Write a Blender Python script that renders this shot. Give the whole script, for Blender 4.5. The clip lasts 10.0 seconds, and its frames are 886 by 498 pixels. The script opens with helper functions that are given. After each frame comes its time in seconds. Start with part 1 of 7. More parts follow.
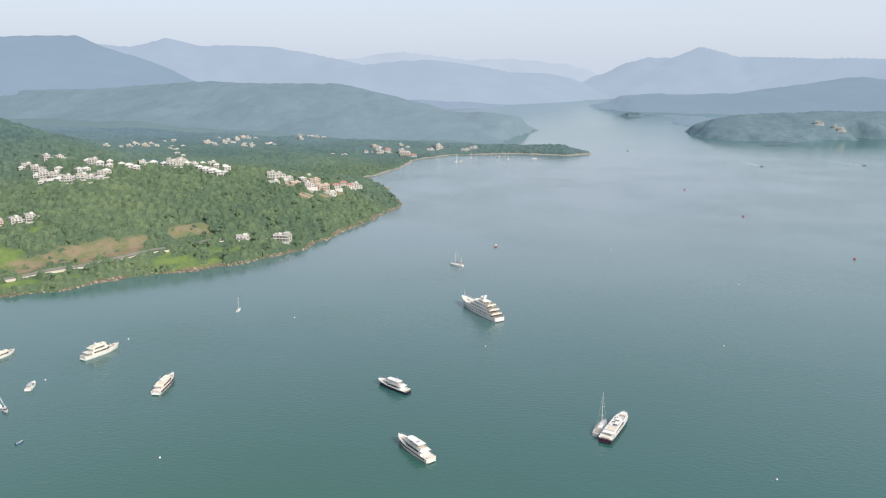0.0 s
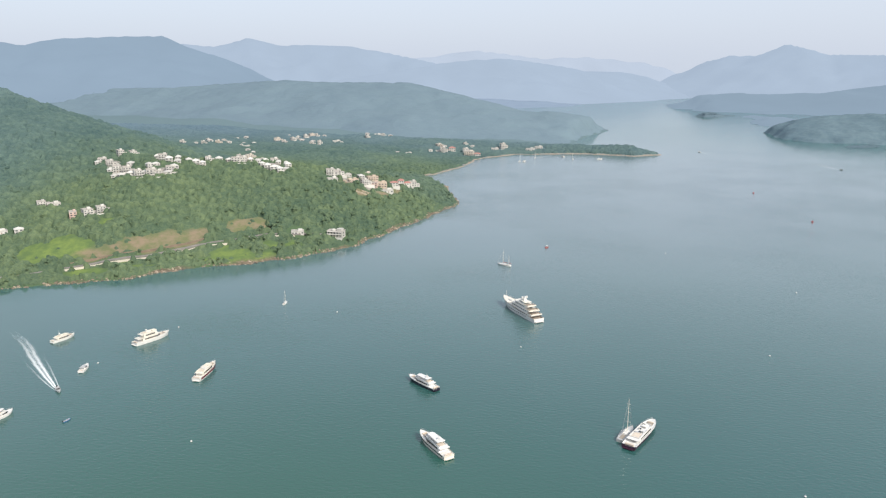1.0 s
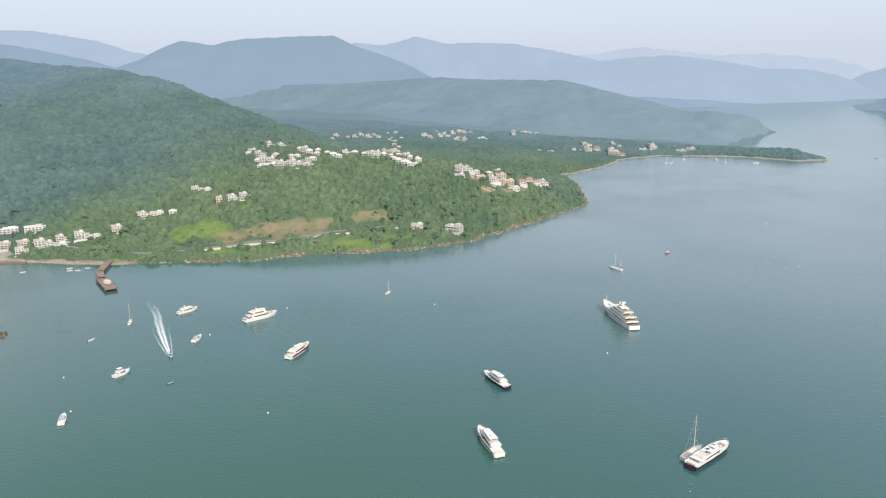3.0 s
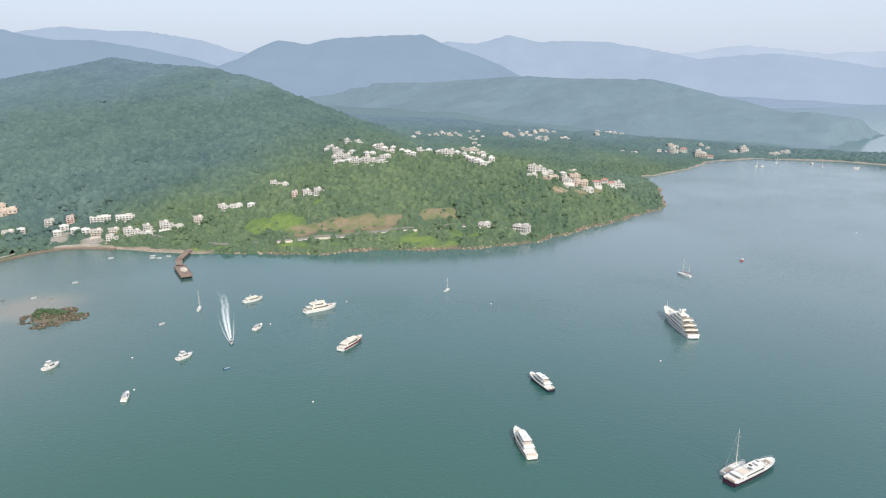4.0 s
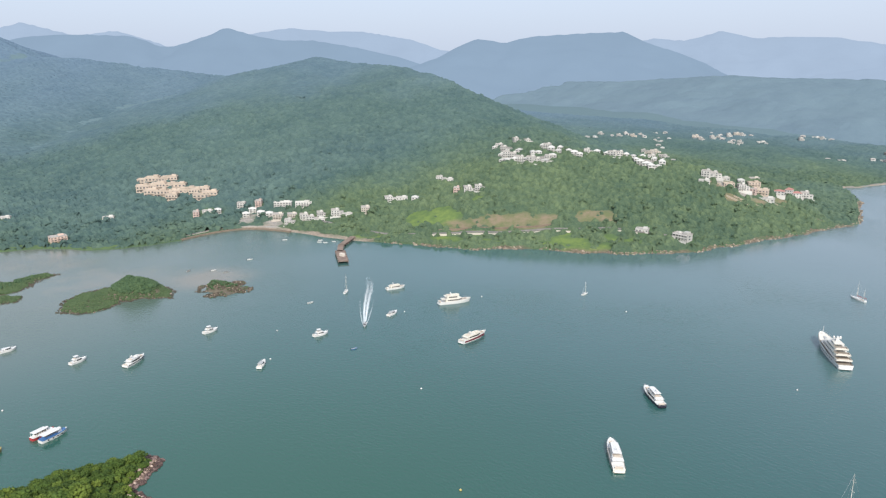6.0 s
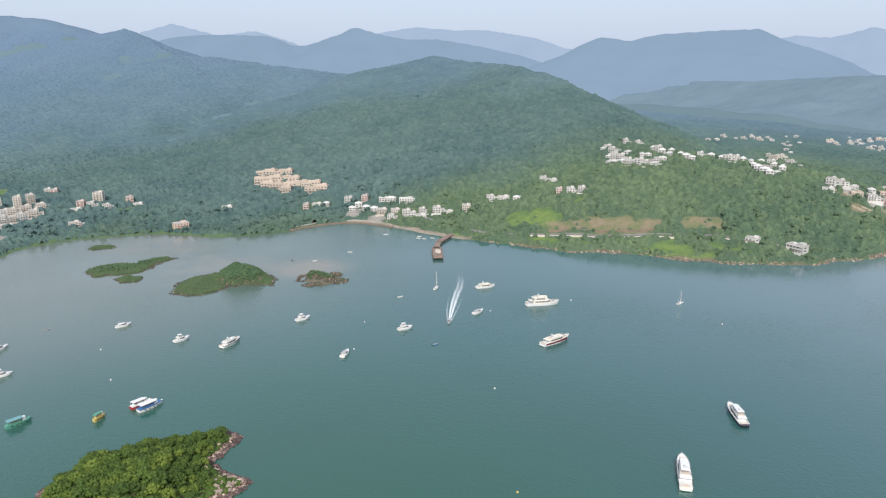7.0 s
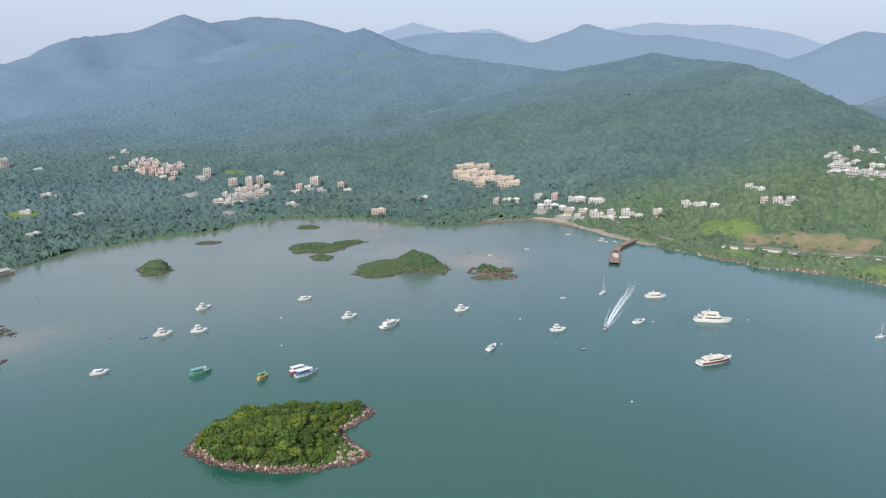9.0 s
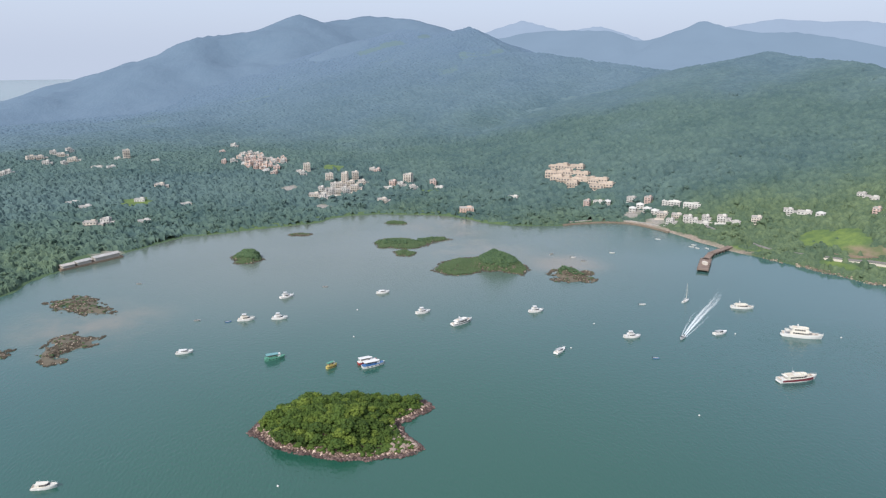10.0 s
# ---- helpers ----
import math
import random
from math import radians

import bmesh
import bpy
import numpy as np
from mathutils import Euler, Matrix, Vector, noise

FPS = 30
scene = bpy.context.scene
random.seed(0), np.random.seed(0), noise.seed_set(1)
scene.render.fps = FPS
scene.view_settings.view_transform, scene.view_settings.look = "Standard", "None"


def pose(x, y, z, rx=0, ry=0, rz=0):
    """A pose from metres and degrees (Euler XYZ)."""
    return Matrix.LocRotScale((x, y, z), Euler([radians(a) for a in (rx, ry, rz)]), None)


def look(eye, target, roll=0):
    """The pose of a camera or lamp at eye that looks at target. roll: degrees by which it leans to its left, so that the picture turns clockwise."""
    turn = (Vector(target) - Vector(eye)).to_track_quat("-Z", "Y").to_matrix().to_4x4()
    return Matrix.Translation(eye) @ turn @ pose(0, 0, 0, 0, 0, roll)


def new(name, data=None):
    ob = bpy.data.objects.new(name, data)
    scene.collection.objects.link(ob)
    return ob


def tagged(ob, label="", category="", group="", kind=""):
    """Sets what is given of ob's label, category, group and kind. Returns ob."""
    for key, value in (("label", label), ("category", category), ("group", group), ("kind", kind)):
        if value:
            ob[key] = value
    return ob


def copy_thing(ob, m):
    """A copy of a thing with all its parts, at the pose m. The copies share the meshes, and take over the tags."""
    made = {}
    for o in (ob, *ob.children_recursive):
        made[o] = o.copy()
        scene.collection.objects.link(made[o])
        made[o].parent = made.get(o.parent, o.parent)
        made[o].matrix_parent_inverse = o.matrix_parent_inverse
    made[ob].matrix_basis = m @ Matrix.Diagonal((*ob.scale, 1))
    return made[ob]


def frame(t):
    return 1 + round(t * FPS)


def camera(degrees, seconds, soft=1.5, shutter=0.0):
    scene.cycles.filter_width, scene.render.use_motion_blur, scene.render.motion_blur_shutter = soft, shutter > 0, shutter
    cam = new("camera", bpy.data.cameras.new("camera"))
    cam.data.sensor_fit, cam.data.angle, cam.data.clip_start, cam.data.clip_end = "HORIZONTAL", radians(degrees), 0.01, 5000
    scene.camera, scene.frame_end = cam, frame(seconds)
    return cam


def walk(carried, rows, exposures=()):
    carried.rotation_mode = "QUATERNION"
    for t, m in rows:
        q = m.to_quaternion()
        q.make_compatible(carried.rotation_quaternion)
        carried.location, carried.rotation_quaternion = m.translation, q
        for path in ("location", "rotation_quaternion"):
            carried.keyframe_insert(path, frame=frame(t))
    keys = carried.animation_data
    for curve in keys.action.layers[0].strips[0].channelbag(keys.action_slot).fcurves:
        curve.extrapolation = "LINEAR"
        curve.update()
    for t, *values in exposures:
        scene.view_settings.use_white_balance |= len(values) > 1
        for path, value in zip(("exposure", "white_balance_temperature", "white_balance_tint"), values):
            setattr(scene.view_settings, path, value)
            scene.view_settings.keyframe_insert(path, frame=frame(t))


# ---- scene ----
from math import cos, pi, sin

cam = camera(63.07, 10.0, soft=1.25)
PATH = [
    (0.0, (-0.00, 0.00, 150.04), (-0.00, 485.31, 29.71), 0.10),
    (0.5, (9.88, -0.59, 150.30), (-15.62, 483.92, 29.50), 0.07),
    (1.0, (19.60, -0.76, 150.51), (-30.56, 481.74, 29.38), 0.05),
    (1.5, (29.28, -0.45, 150.74), (-46.75, 478.56, 29.22), 0.02),
    (2.0, (38.84, 0.47, 150.90), (-61.76, 474.83, 28.95), -0.00),
    (2.5, (48.32, 1.88, 151.05), (-80.46, 469.25, 28.69), -0.03),
    (4.0, (76.89, 9.62, 151.95), (-136.48, 444.51, 28.03), -0.00),
    (4.5, (85.99, 13.06, 152.29), (-156.68, 432.31, 28.38), -0.01),
    (5.0, (94.71, 16.70, 152.65), (-174.65, 419.30, 28.73), -0.02),
    (5.5, (102.96, 20.92, 153.09), (-192.38, 404.66, 28.52), -0.04),
    (7.0, (124.83, 38.64, 154.41), (-254.40, 339.06, 28.17), -0.02),
    (7.5, (131.35, 45.32, 155.00), (-271.60, 312.85, 28.29), -0.01),
    (8.0, (136.96, 52.77, 155.49), (-286.22, 286.59, 28.05), -0.01),
    (8.5, (141.53, 60.55, 155.80), (-297.93, 261.88, 27.91), -0.02),
    (9.0, (145.40, 68.40, 156.05), (-307.44, 236.95, 27.51), -0.02),
    (9.5, (148.70, 76.79, 156.38), (-314.91, 212.41, 27.25), 0.00),
    (10.0, (151.78, 85.29, 156.72), (-320.77, 184.69, 27.06), 0.01),
]
walk(cam, [(t, look(e, g, r)) for t, e, g, r in PATH], [(0.0, 0.00, 6450, 10), (2.5, 0.02, 6420, 10), (5.0, 0.00, 6190, 10), (7.5, -0.10, 6080, 11), (10.0, -0.12, 6030, 12)])

# ---------------------------------------------------------------- light
SUN_AZ, SUN_EL = 132.0, 40.0     # degrees: where the sun stands, clockwise from +y, and its height
world = bpy.data.worlds.new("world")
scene.world = world
world.use_nodes = True
wn, wl = world.node_tree.nodes, world.node_tree.links
wn.clear()
sky = wn.new("ShaderNodeTexSky")
sky.sky_type = "NISHITA"
sky.sun_disc = False
sky.sun_elevation, sky.sun_rotation = radians(SUN_EL), radians(SUN_AZ)
sky.air_density, sky.dust_density, sky.ozone_density = 1.0, 4.0, 1.5
haze = wn.new("ShaderNodeMix")
haze.data_type = "RGBA"
haze.inputs["Factor"].default_value = 0.68
haze.inputs["B"].default_value = (6.3, 6.9, 7.95, 1)
back = wn.new("ShaderNodeBackground")
back.inputs["Strength"].default_value = 0.14
wout = wn.new("ShaderNodeOutputWorld")
wl.new(sky.outputs[0], haze.inputs["A"])
wl.new(haze.outputs["Result"], back.inputs[0])
wl.new(back.outputs[0], wout.inputs[0])

sun_data = bpy.data.lights.new("sun", "SUN")
sun_data.energy, sun_data.angle, sun_data.color = 4.3, radians(12.0), (1.0, 0.94, 0.84)
sun = new("sun", sun_data)
_d = Vector((sin(radians(SUN_AZ)) * cos(radians(SUN_EL)), cos(radians(SUN_AZ)) * cos(radians(SUN_EL)), sin(radians(SUN_EL))))
sun.matrix_world = look(_d * 500, (0, 0, 0))

# ---------------------------------------------------------------- materials
def material(name, rough=0.8, metal=0.0, spec=0.3):
    m = bpy.data.materials.new(name)
    m.use_nodes = True
    n, l = m.node_tree.nodes, m.node_tree.links
    b = n["Principled BSDF"]
    b.inputs["Roughness"].default_value = rough
    b.inputs["Metallic"].default_value = metal
    b.inputs["Specular IOR Level"].default_value = spec
    return m, n, l, b


def ramp(n, l, source, stops):
    r = n.new("ShaderNodeValToRGB")
    e = r.color_ramp.elements
    while len(e) < len(stops):
        e.new(0.5)
    for k, (p, c) in zip(e, stops):
        k.position, k.color = p, (*c, 1)
    l.new(source, r.inputs[0])
    return r.outputs[0]


def noise_of(n, l, scale, detail=4.0, rough=0.55, coords="Object"):
    c = n.new("ShaderNodeTexCoord")
    t = n.new("ShaderNodeTexNoise")
    t.inputs["Scale"].default_value, t.inputs["Detail"].default_value, t.inputs["Roughness"].default_value = scale, detail, rough
    l.new(c.outputs[coords], t.inputs["Vector"])
    return t.outputs["Fac"]


def blend(n, l, fac, a, b, mode="MIX"):
    x = n.new("ShaderNodeMix")
    x.data_type, x.blend_type = "RGBA", mode
    for value, key in ((fac, "Factor"), (a, "A"), (b, "B")):
        if isinstance(value, bpy.types.NodeSocket):
            l.new(value, x.inputs[key])
        elif key == "Factor":
            x.inputs[key].default_value = value
        else:
            x.inputs[key].default_value = (*value, 1)
    return x.outputs["Result"]


def bump(n, l, b, source, strength, distance):
    k = n.new("ShaderNodeBump")
    k.inputs["Strength"].default_value, k.inputs["Distance"].default_value = strength, distance
    l.new(source, k.inputs["Height"])
    l.new(k.outputs[0], b.inputs["Normal"])


def weathered(name, color, dark, scale=0.6, rough=0.6, metal=0.0, spec=0.4, grain=8.0, relief=0.02, vary=0.0):
    """A painted or mineral surface: two scales of tone, with fine relief."""
    m, n, l, b = material(name, rough, metal, spec)
    big = noise_of(n, l, scale, 5)
    small = noise_of(n, l, grain, 3)
    c = blend(n, l, ramp(n, l, big, [(0.35, (0, 0, 0)), (0.7, (1, 1, 1))]), dark, color)
    c = blend(n, l, 0.25, c, ramp(n, l, small, [(0.3, tuple(v * 0.7 for v in color)), (0.7, tuple(min(1, v * 1.15) for v in color))]))
    if vary:
        own = n.new("ShaderNodeObjectInfo")
        c = blend(n, l, vary, c, ramp(n, l, own.outputs["Random"], [(0.0, tuple(v * 0.55 for v in color)), (0.5, color), (1.0, tuple(min(0.85, v * 1.12) for v in color))]))
    l.new(c, b.inputs["Base Color"])
    bump(n, l, b, small, 0.3, relief)
    return m


def foliage(name, deep, mid, light, patch=0.012, canopy=0.0, single=False, by_crown=False, grain=0.9):
    """Leaf mass: tone from clump to clump and from stand to stand."""
    m, n, l, b = material(name, 0.75, 0.0, 0.15)
    if by_crown:
        g = n.new("ShaderNodeAttribute")
        g.attribute_name = "tone"
    else:
        g = n.new("ShaderNodeNewGeometry")
    one = ramp(n, l, g.outputs["Fac" if by_crown else "Random Per Island"], [(0.0, deep), (0.55, mid), (1.0, light)])
    stand = noise_of(n, l, patch, 5, 0.6)
    tone = ramp(n, l, stand, [(0.35, deep), (0.65, light)])
    c = blend(n, l, 0.4, one, tone)
    fine = noise_of(n, l, grain, 5, 0.65)
    c = blend(n, l, 0.5, c, blend(n, l, ramp(n, l, fine, [(0.35, (0, 0, 0)), (0.65, (1, 1, 1))]), deep, light))
    if single:
        own = n.new("ShaderNodeObjectInfo")
        c = blend(n, l, 0.55, c, ramp(n, l, own.outputs["Random"], [(0.0, deep), (0.5, mid), (1.0, light)]))
    l.new(c, b.inputs["Base Color"])
    if canopy:
        v = n.new("ShaderNodeTexVoronoi")
        v.inputs["Scale"].default_value = canopy
        k = n.new("ShaderNodeTexCoord")
        l.new(k.outputs["Object"], v.inputs["Vector"])
        bump(n, l, b, v.outputs["Distance"], 0.5, -3.0)
    else:
        bump(n, l, b, fine, 0.6 if grain > 0.5 else 0.25, 0.5 / grain)
    return m


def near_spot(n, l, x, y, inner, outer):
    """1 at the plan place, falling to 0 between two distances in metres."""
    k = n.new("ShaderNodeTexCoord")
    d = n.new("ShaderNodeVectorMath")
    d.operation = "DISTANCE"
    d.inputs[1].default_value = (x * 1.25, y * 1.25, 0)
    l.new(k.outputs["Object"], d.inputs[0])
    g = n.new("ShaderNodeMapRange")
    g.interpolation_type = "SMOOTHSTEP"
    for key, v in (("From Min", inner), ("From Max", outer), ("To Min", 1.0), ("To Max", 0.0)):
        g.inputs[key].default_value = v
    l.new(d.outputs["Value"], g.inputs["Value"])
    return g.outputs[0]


def times(n, l, a, b):
    x = n.new("ShaderNodeMath")
    x.operation = "MULTIPLY"
    l.new(a, x.inputs[0])
    if isinstance(b, bpy.types.NodeSocket):
        l.new(b, x.inputs[1])
    else:
        x.inputs[1].default_value = b
    return x.outputs[0]


def water_material():
    """Sea water: teal depths, turbid shallows at the head of the bay, pale sand flats, ripples of two sizes."""
    m, n, l, b = material("sea_water", 0.11, 0.0, 0.5)
    b.inputs["IOR"].default_value = 1.62
    big = noise_of(n, l, 0.004, 4)
    drift = noise_of(n, l, 0.012, 5, 0.6)
    c = ramp(n, l, big, [(0.3, (0.020, 0.086, 0.078)), (0.7, (0.038, 0.112, 0.106))])
    # haze over the outer bay put into the water's colour
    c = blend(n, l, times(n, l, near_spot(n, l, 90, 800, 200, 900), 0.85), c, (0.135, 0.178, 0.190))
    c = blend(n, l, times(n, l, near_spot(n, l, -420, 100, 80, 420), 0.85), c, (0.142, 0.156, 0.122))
    # darker near the camera's path: lens falloff partly put into the colour
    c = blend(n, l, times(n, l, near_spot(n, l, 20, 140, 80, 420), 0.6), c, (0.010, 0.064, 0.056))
    flats = ramp(n, l, drift, [(0.42, (0, 0, 0)), (0.62, (1, 1, 1))])
    for x, y, r0, r1 in ((-335, 180, 15, 75), (-232, -32, 10, 65), (-285, 232, 8, 45), (-400, 185, 15, 70)):
        c = blend(n, l, times(n, l, times(n, l, near_spot(n, l, x, y, r0, r1), flats), 0.7), c, (0.23, 0.19, 0.135))
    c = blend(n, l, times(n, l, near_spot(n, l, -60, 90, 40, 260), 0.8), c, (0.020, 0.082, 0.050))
    l.new(c, b.inputs["Base Color"])
    k = n.new("ShaderNodeTexCoord")
    s = n.new("ShaderNodeMapping")
    s.inputs["Rotation"].default_value = (0, 0, radians(25))
    s.inputs["Scale"].default_value = (0.5, 1.0, 1.0)
    l.new(k.outputs["Object"], s.inputs["Vector"])
    w = n.new("ShaderNodeTexNoise")
    w.inputs["Scale"].default_value, w.inputs["Detail"].default_value = 0.75, 4
    l.new(s.outputs[0], w.inputs["Vector"])
    gust = ramp(n, l, noise_of(n, l, 0.009, 4), [(0.35, (0.4, 0.4, 0.4)), (0.65, (1, 1, 1))])
    # calmer water far out, to mirror more sky, and in the lee of the peninsula
    for x, y, r0, r1 in ((350, 2000, 900, 1900), (-2700, -700, 900, 1700), (-230, 345, 50, 150), (-130, 415, 50, 140), (-60, 520, 40, 130)):
        lee = n.new("ShaderNodeMath")
        lee.operation = "SUBTRACT"
        lee.inputs[0].default_value = 1.0
        l.new(times(n, l, near_spot(n, l, x, y, r0, r1), 0.85), lee.inputs[1])
        gust = times(n, l, lee.outputs[0], gust)
    bump(n, l, b, times(n, l, w.outputs["Fac"], gust), 0.75, 0.42)
    return m


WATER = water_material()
# leaf green shifted to blue-grey: haze put into the base colour
HAZED_FOREST = foliage("hazed_leaves_far_hills", (0.088, 0.134, 0.166), (0.112, 0.162, 0.194), (0.136, 0.188, 0.210), 0.010, grain=0.03)

# ---------------------------------------------------------------- land forms
U = 1.25     # metres to one unit of the plan: shores, crests and places below are in plan units
rng = np.random.default_rng(7)
_wave = [(rng.uniform(0, 2 * pi), rng.uniform(0, 2 * pi), rng.uniform(0.7, 1.4)) for _ in range(14)]


def ripple(X, Y, size, octaves=3):
    """Smooth unevenness between about -1 and 1; size: metres from crest to crest."""
    X, Y = np.asarray(X, float), np.asarray(Y, float)
    out, amp, total = np.zeros_like(X), 1.0, 0.0
    for o in range(octaves):
        part_sum = np.zeros_like(X)
        for j, (a, p, s) in enumerate(_wave):
            k = 2 * pi / (size * s) * 2 ** o
            part_sum += np.sin(k * (X * cos(a + o) + Y * sin(a + o)) + p * (o + 1) + 1.3 * np.sin(k * 0.43 * (X * sin(a) - Y * cos(a)) + j))
        out += amp * part_sum / 4.0
        total += amp
        amp *= 0.5
    return out / total


def shore_distance(X, Y, coast):
    """Metres from the coast line, positive inside the closed outline."""
    X, Y = np.asarray(X, float), np.asarray(Y, float)
    best = np.full(X.shape, 1e9)
    inside = np.zeros(X.shape, bool)
    for (ax, ay), (bx, by) in zip(coast, coast[1:] + coast[:1]):
        dx, dy = bx - ax, by - ay
        k = np.clip(((X - ax) * dx + (Y - ay) * dy) / (dx * dx + dy * dy + 1e-9), 0, 1)
        best = np.minimum(best, np.hypot(X - ax - k * dx, Y - ay - k * dy))
        if ay != by:
            inside ^= ((ay > Y) != (by > Y)) & (X < dx * (Y - ay) / dy + ax)
    return np.where(inside, best, -best)


def ridge_height(X, Y, spine, run, power=1.2, least=60.0, steep=1.0):
    """A hill whose crest runs along the spine's points (x, y, z); run: metres outward for each metre of height;
    steep: how much steeper it falls on the right of the spine."""
    X, Y = np.asarray(X, float), np.asarray(Y, float)
    out = np.zeros(X.shape)
    for (ax, ay, az), (bx, by, bz) in zip(spine, spine[1:]):
        dx, dy = bx - ax, by - ay
        k = np.clip(((X - ax) * dx + (Y - ay) * dy) / (dx * dx + dy * dy + 1e-9), 0, 1)
        d = np.hypot(X - ax - k * dx, Y - ay - k * dy)
        d = np.where(dx * (Y - ay) - dy * (X - ax) < 0, d * steep, d)
        z = az + (bz - az) * k
        out = np.maximum(out, z * np.clip(1 - d / np.maximum(least, z * run), 0, 1) ** power)
    return out


def step(v, lo, hi):
    k = np.clip((v - lo) / (hi - lo), 0, 1)
    return k * k * (3 - 2 * k)


# the bay's shore, from the south-west round the head of the bay, out along the peninsula, and on to the far channel
COAST = [(-190, -420), (-225, -190), (-283, -87), (-312, -80), (-344, -67), (-360, -48), (-389, -25), (-405, -8), (-415, 26),
         (-432, 85), (-452, 108), (-455, 140), (-444, 170), (-430, 194), (-395, 222), (-386, 245), (-384, 275), (-390, 300), (-380, 325), (-346, 337),
         (-319, 343), (-294, 347), (-268, 362), (-225, 380), (-184, 413), (-136, 438), (-96, 482), (-77, 538), (-38, 650), (-48, 690),
         (-62, 760), (-94, 829), (-81, 834), (-53, 913), (-38, 996), (13, 1050), (114, 1070), (177, 1047), (222, 1069), (205, 1110),
         (120, 1160), (110, 1260)]
COAST_FAR = [(151, 1374), (202, 1505), (150, 1600), (0, 1680), (-200, 1900), (-42, 2272), (180, 2440), (358, 2984), (560, 3700), (780, 4400),
             (700, 4760), (-4700, 4760), (-4700, 0), (-2500, -250), (-1700, -430), (-1250, -620), (-800, -600), (-500, -800), (-250, -800)]
PENINSULA = [(-75, 615, 16), (-95, 640, 22), (-195, 593, 42), (-270, 560, 46), (-336, 577, 49), (-400, 600, 60)]
POINT = [(-95, 495, 7), (-140, 500, 17), (-200, 520, 30)]
MAIN_HILL = [(-371, 629, 50), (-429, 672, 74), (-463, 684, 86), (-519, 689, 103), (-582, 698, 115), (-682, 696, 120), (-748, 681, 130),
             (-814, 660, 113), (-889, 639, 101), (-963, 582, 109), (-1044, 519, 118), (-1123, 446, 133), (-1286, 415, 161), (-1511, 306, 174)]
BACK_HILL = [(-1511, 306, 180), (-1740, 447, 178), (-1851, 401, 219), (-1917, 289, 230), (-1876, 166, 211), (-1828, 105, 227), (-1728, 38, 185),
             (-1674, -64, 171), (-1618, -121, 157), (-1559, -186, 125), (-1492, -276, 101), (-1431, -317, 76), (-1314, -366, 55), (-1112, -481, 21)]
MID_HILL = [(-1320, 1490, 52), (-1120, 1535, 68), (-926, 1544, 75), (-722, 1539, 80), (-571, 1548, 91), (-481, 1526, 96), (-385, 1512, 92), (-208, 1486, 92), (-136, 1444, 77),
            (-80, 1418, 67), (-25, 1400, 41), (71, 1398, 44), (152, 1442, 30), (188, 1458, 8)]
TABLE_HILL = [(-1299, 1466, 114), (-1254, 1574, 151), (-1243, 1648, 188), (-1187, 1691, 177), (-1123, 1737, 193), (-991, 1822, 202),
              (-912, 1867, 204), (-831, 1852, 176), (-754, 1833, 146), (-653, 1768, 94), (-588, 1740, 61)]

SPIT = [(60, 1115, 6), (130, 1100, 10), (180, 1078, 15), (210, 1073, 9)]
SPUR = [(-1286, 415, 160), (-1180, 250, 105), (-1120, 90, 66), (-1080, -60, 40), (-1000, -250, 22)]


def mainland(X, Y):
    """Height of the mainland; below the sea it is negative."""
    d = shore_distance(X, Y, COAST + COAST_FAR) + 2.5 * ripple(X, Y, 38, 2)
    low = 5.0 * step(d, 10, 120) + 0.05 * np.clip(d - 60, 0, 500) + 2.0 * ripple(X, Y, 160, 2) * step(d, 20, 120)
    h = np.clip(low, 0, None) ** 9
    for spine, run, power, steep in ((PENINSULA, 4.2, 1.0, 1), (POINT, 4.5, 1.0, 1), (MAIN_HILL, 3.9, 1.1, 2.2), (SPUR, 4.0, 1.1, 1), (SPIT, 3.0, 1.0, 1)):
        h = h + ridge_height(X, Y, spine, run, power, 60, steep) ** 9
    h = h ** (1 / 9)
    rough = ripple(X, Y, 210, 3) * np.clip(h, 0, 120) * 0.035
    up = step(d, -2, 60)
    land = 1.4 * step(d, 0, 5) + (h + rough) * (0.12 * step(d, 0, 12) + 0.88 * up)
    return np.where(d > 0, land, np.maximum(d * 0.25, -6)), d


def grid_mesh(name, xs, ys, height, mat, keep=-1.5):
    X, Y = np.meshgrid(xs, ys)
    Z, _ = height(X, Y)
    nx, ny = len(xs), len(ys)
    co = np.stack([X.ravel(), Y.ravel(), Z.ravel()], 1)
    i = (np.arange(ny - 1)[:, None] * nx + np.arange(nx - 1)[None, :]).ravel()
    quads = np.stack([i, i + 1, i + 1 + nx, i + nx], 1)
    quads = quads[co[quads, 2].max(1) > keep]
    used, inverse = np.unique(quads, return_inverse=True)
    me = bpy.data.meshes.new(name)
    me.from_pydata((co[used] * U).tolist(), [], inverse.reshape(-1, 4).tolist())
    me.polygons.foreach_set("use_smooth", np.ones(len(me.polygons), bool))
    me.materials.append(mat)
    return new(name, me)


def graded(lo, a, b, hi, fine, growth=1.12):
    """Grid lines: even between a and b, widening outside."""
    v = list(np.arange(a, b + 0.1, fine))
    s, x = fine, b
    while x < hi:
        s = min(s * growth, 160)
        x += s
        v.append(x)
    s, x = fine, a
    while x > lo:
        s = min(s * growth, 160)
        x -= s
        v.insert(0, x)
    return np.array(v)


sea = bmesh.new()
bmesh.ops.create_circle(sea, cap_ends=True, segments=128, radius=5400)
me = bpy.data.meshes.new("water")
sea.to_mesh(me)
sea.free()
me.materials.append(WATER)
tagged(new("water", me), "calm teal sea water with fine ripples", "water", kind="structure")

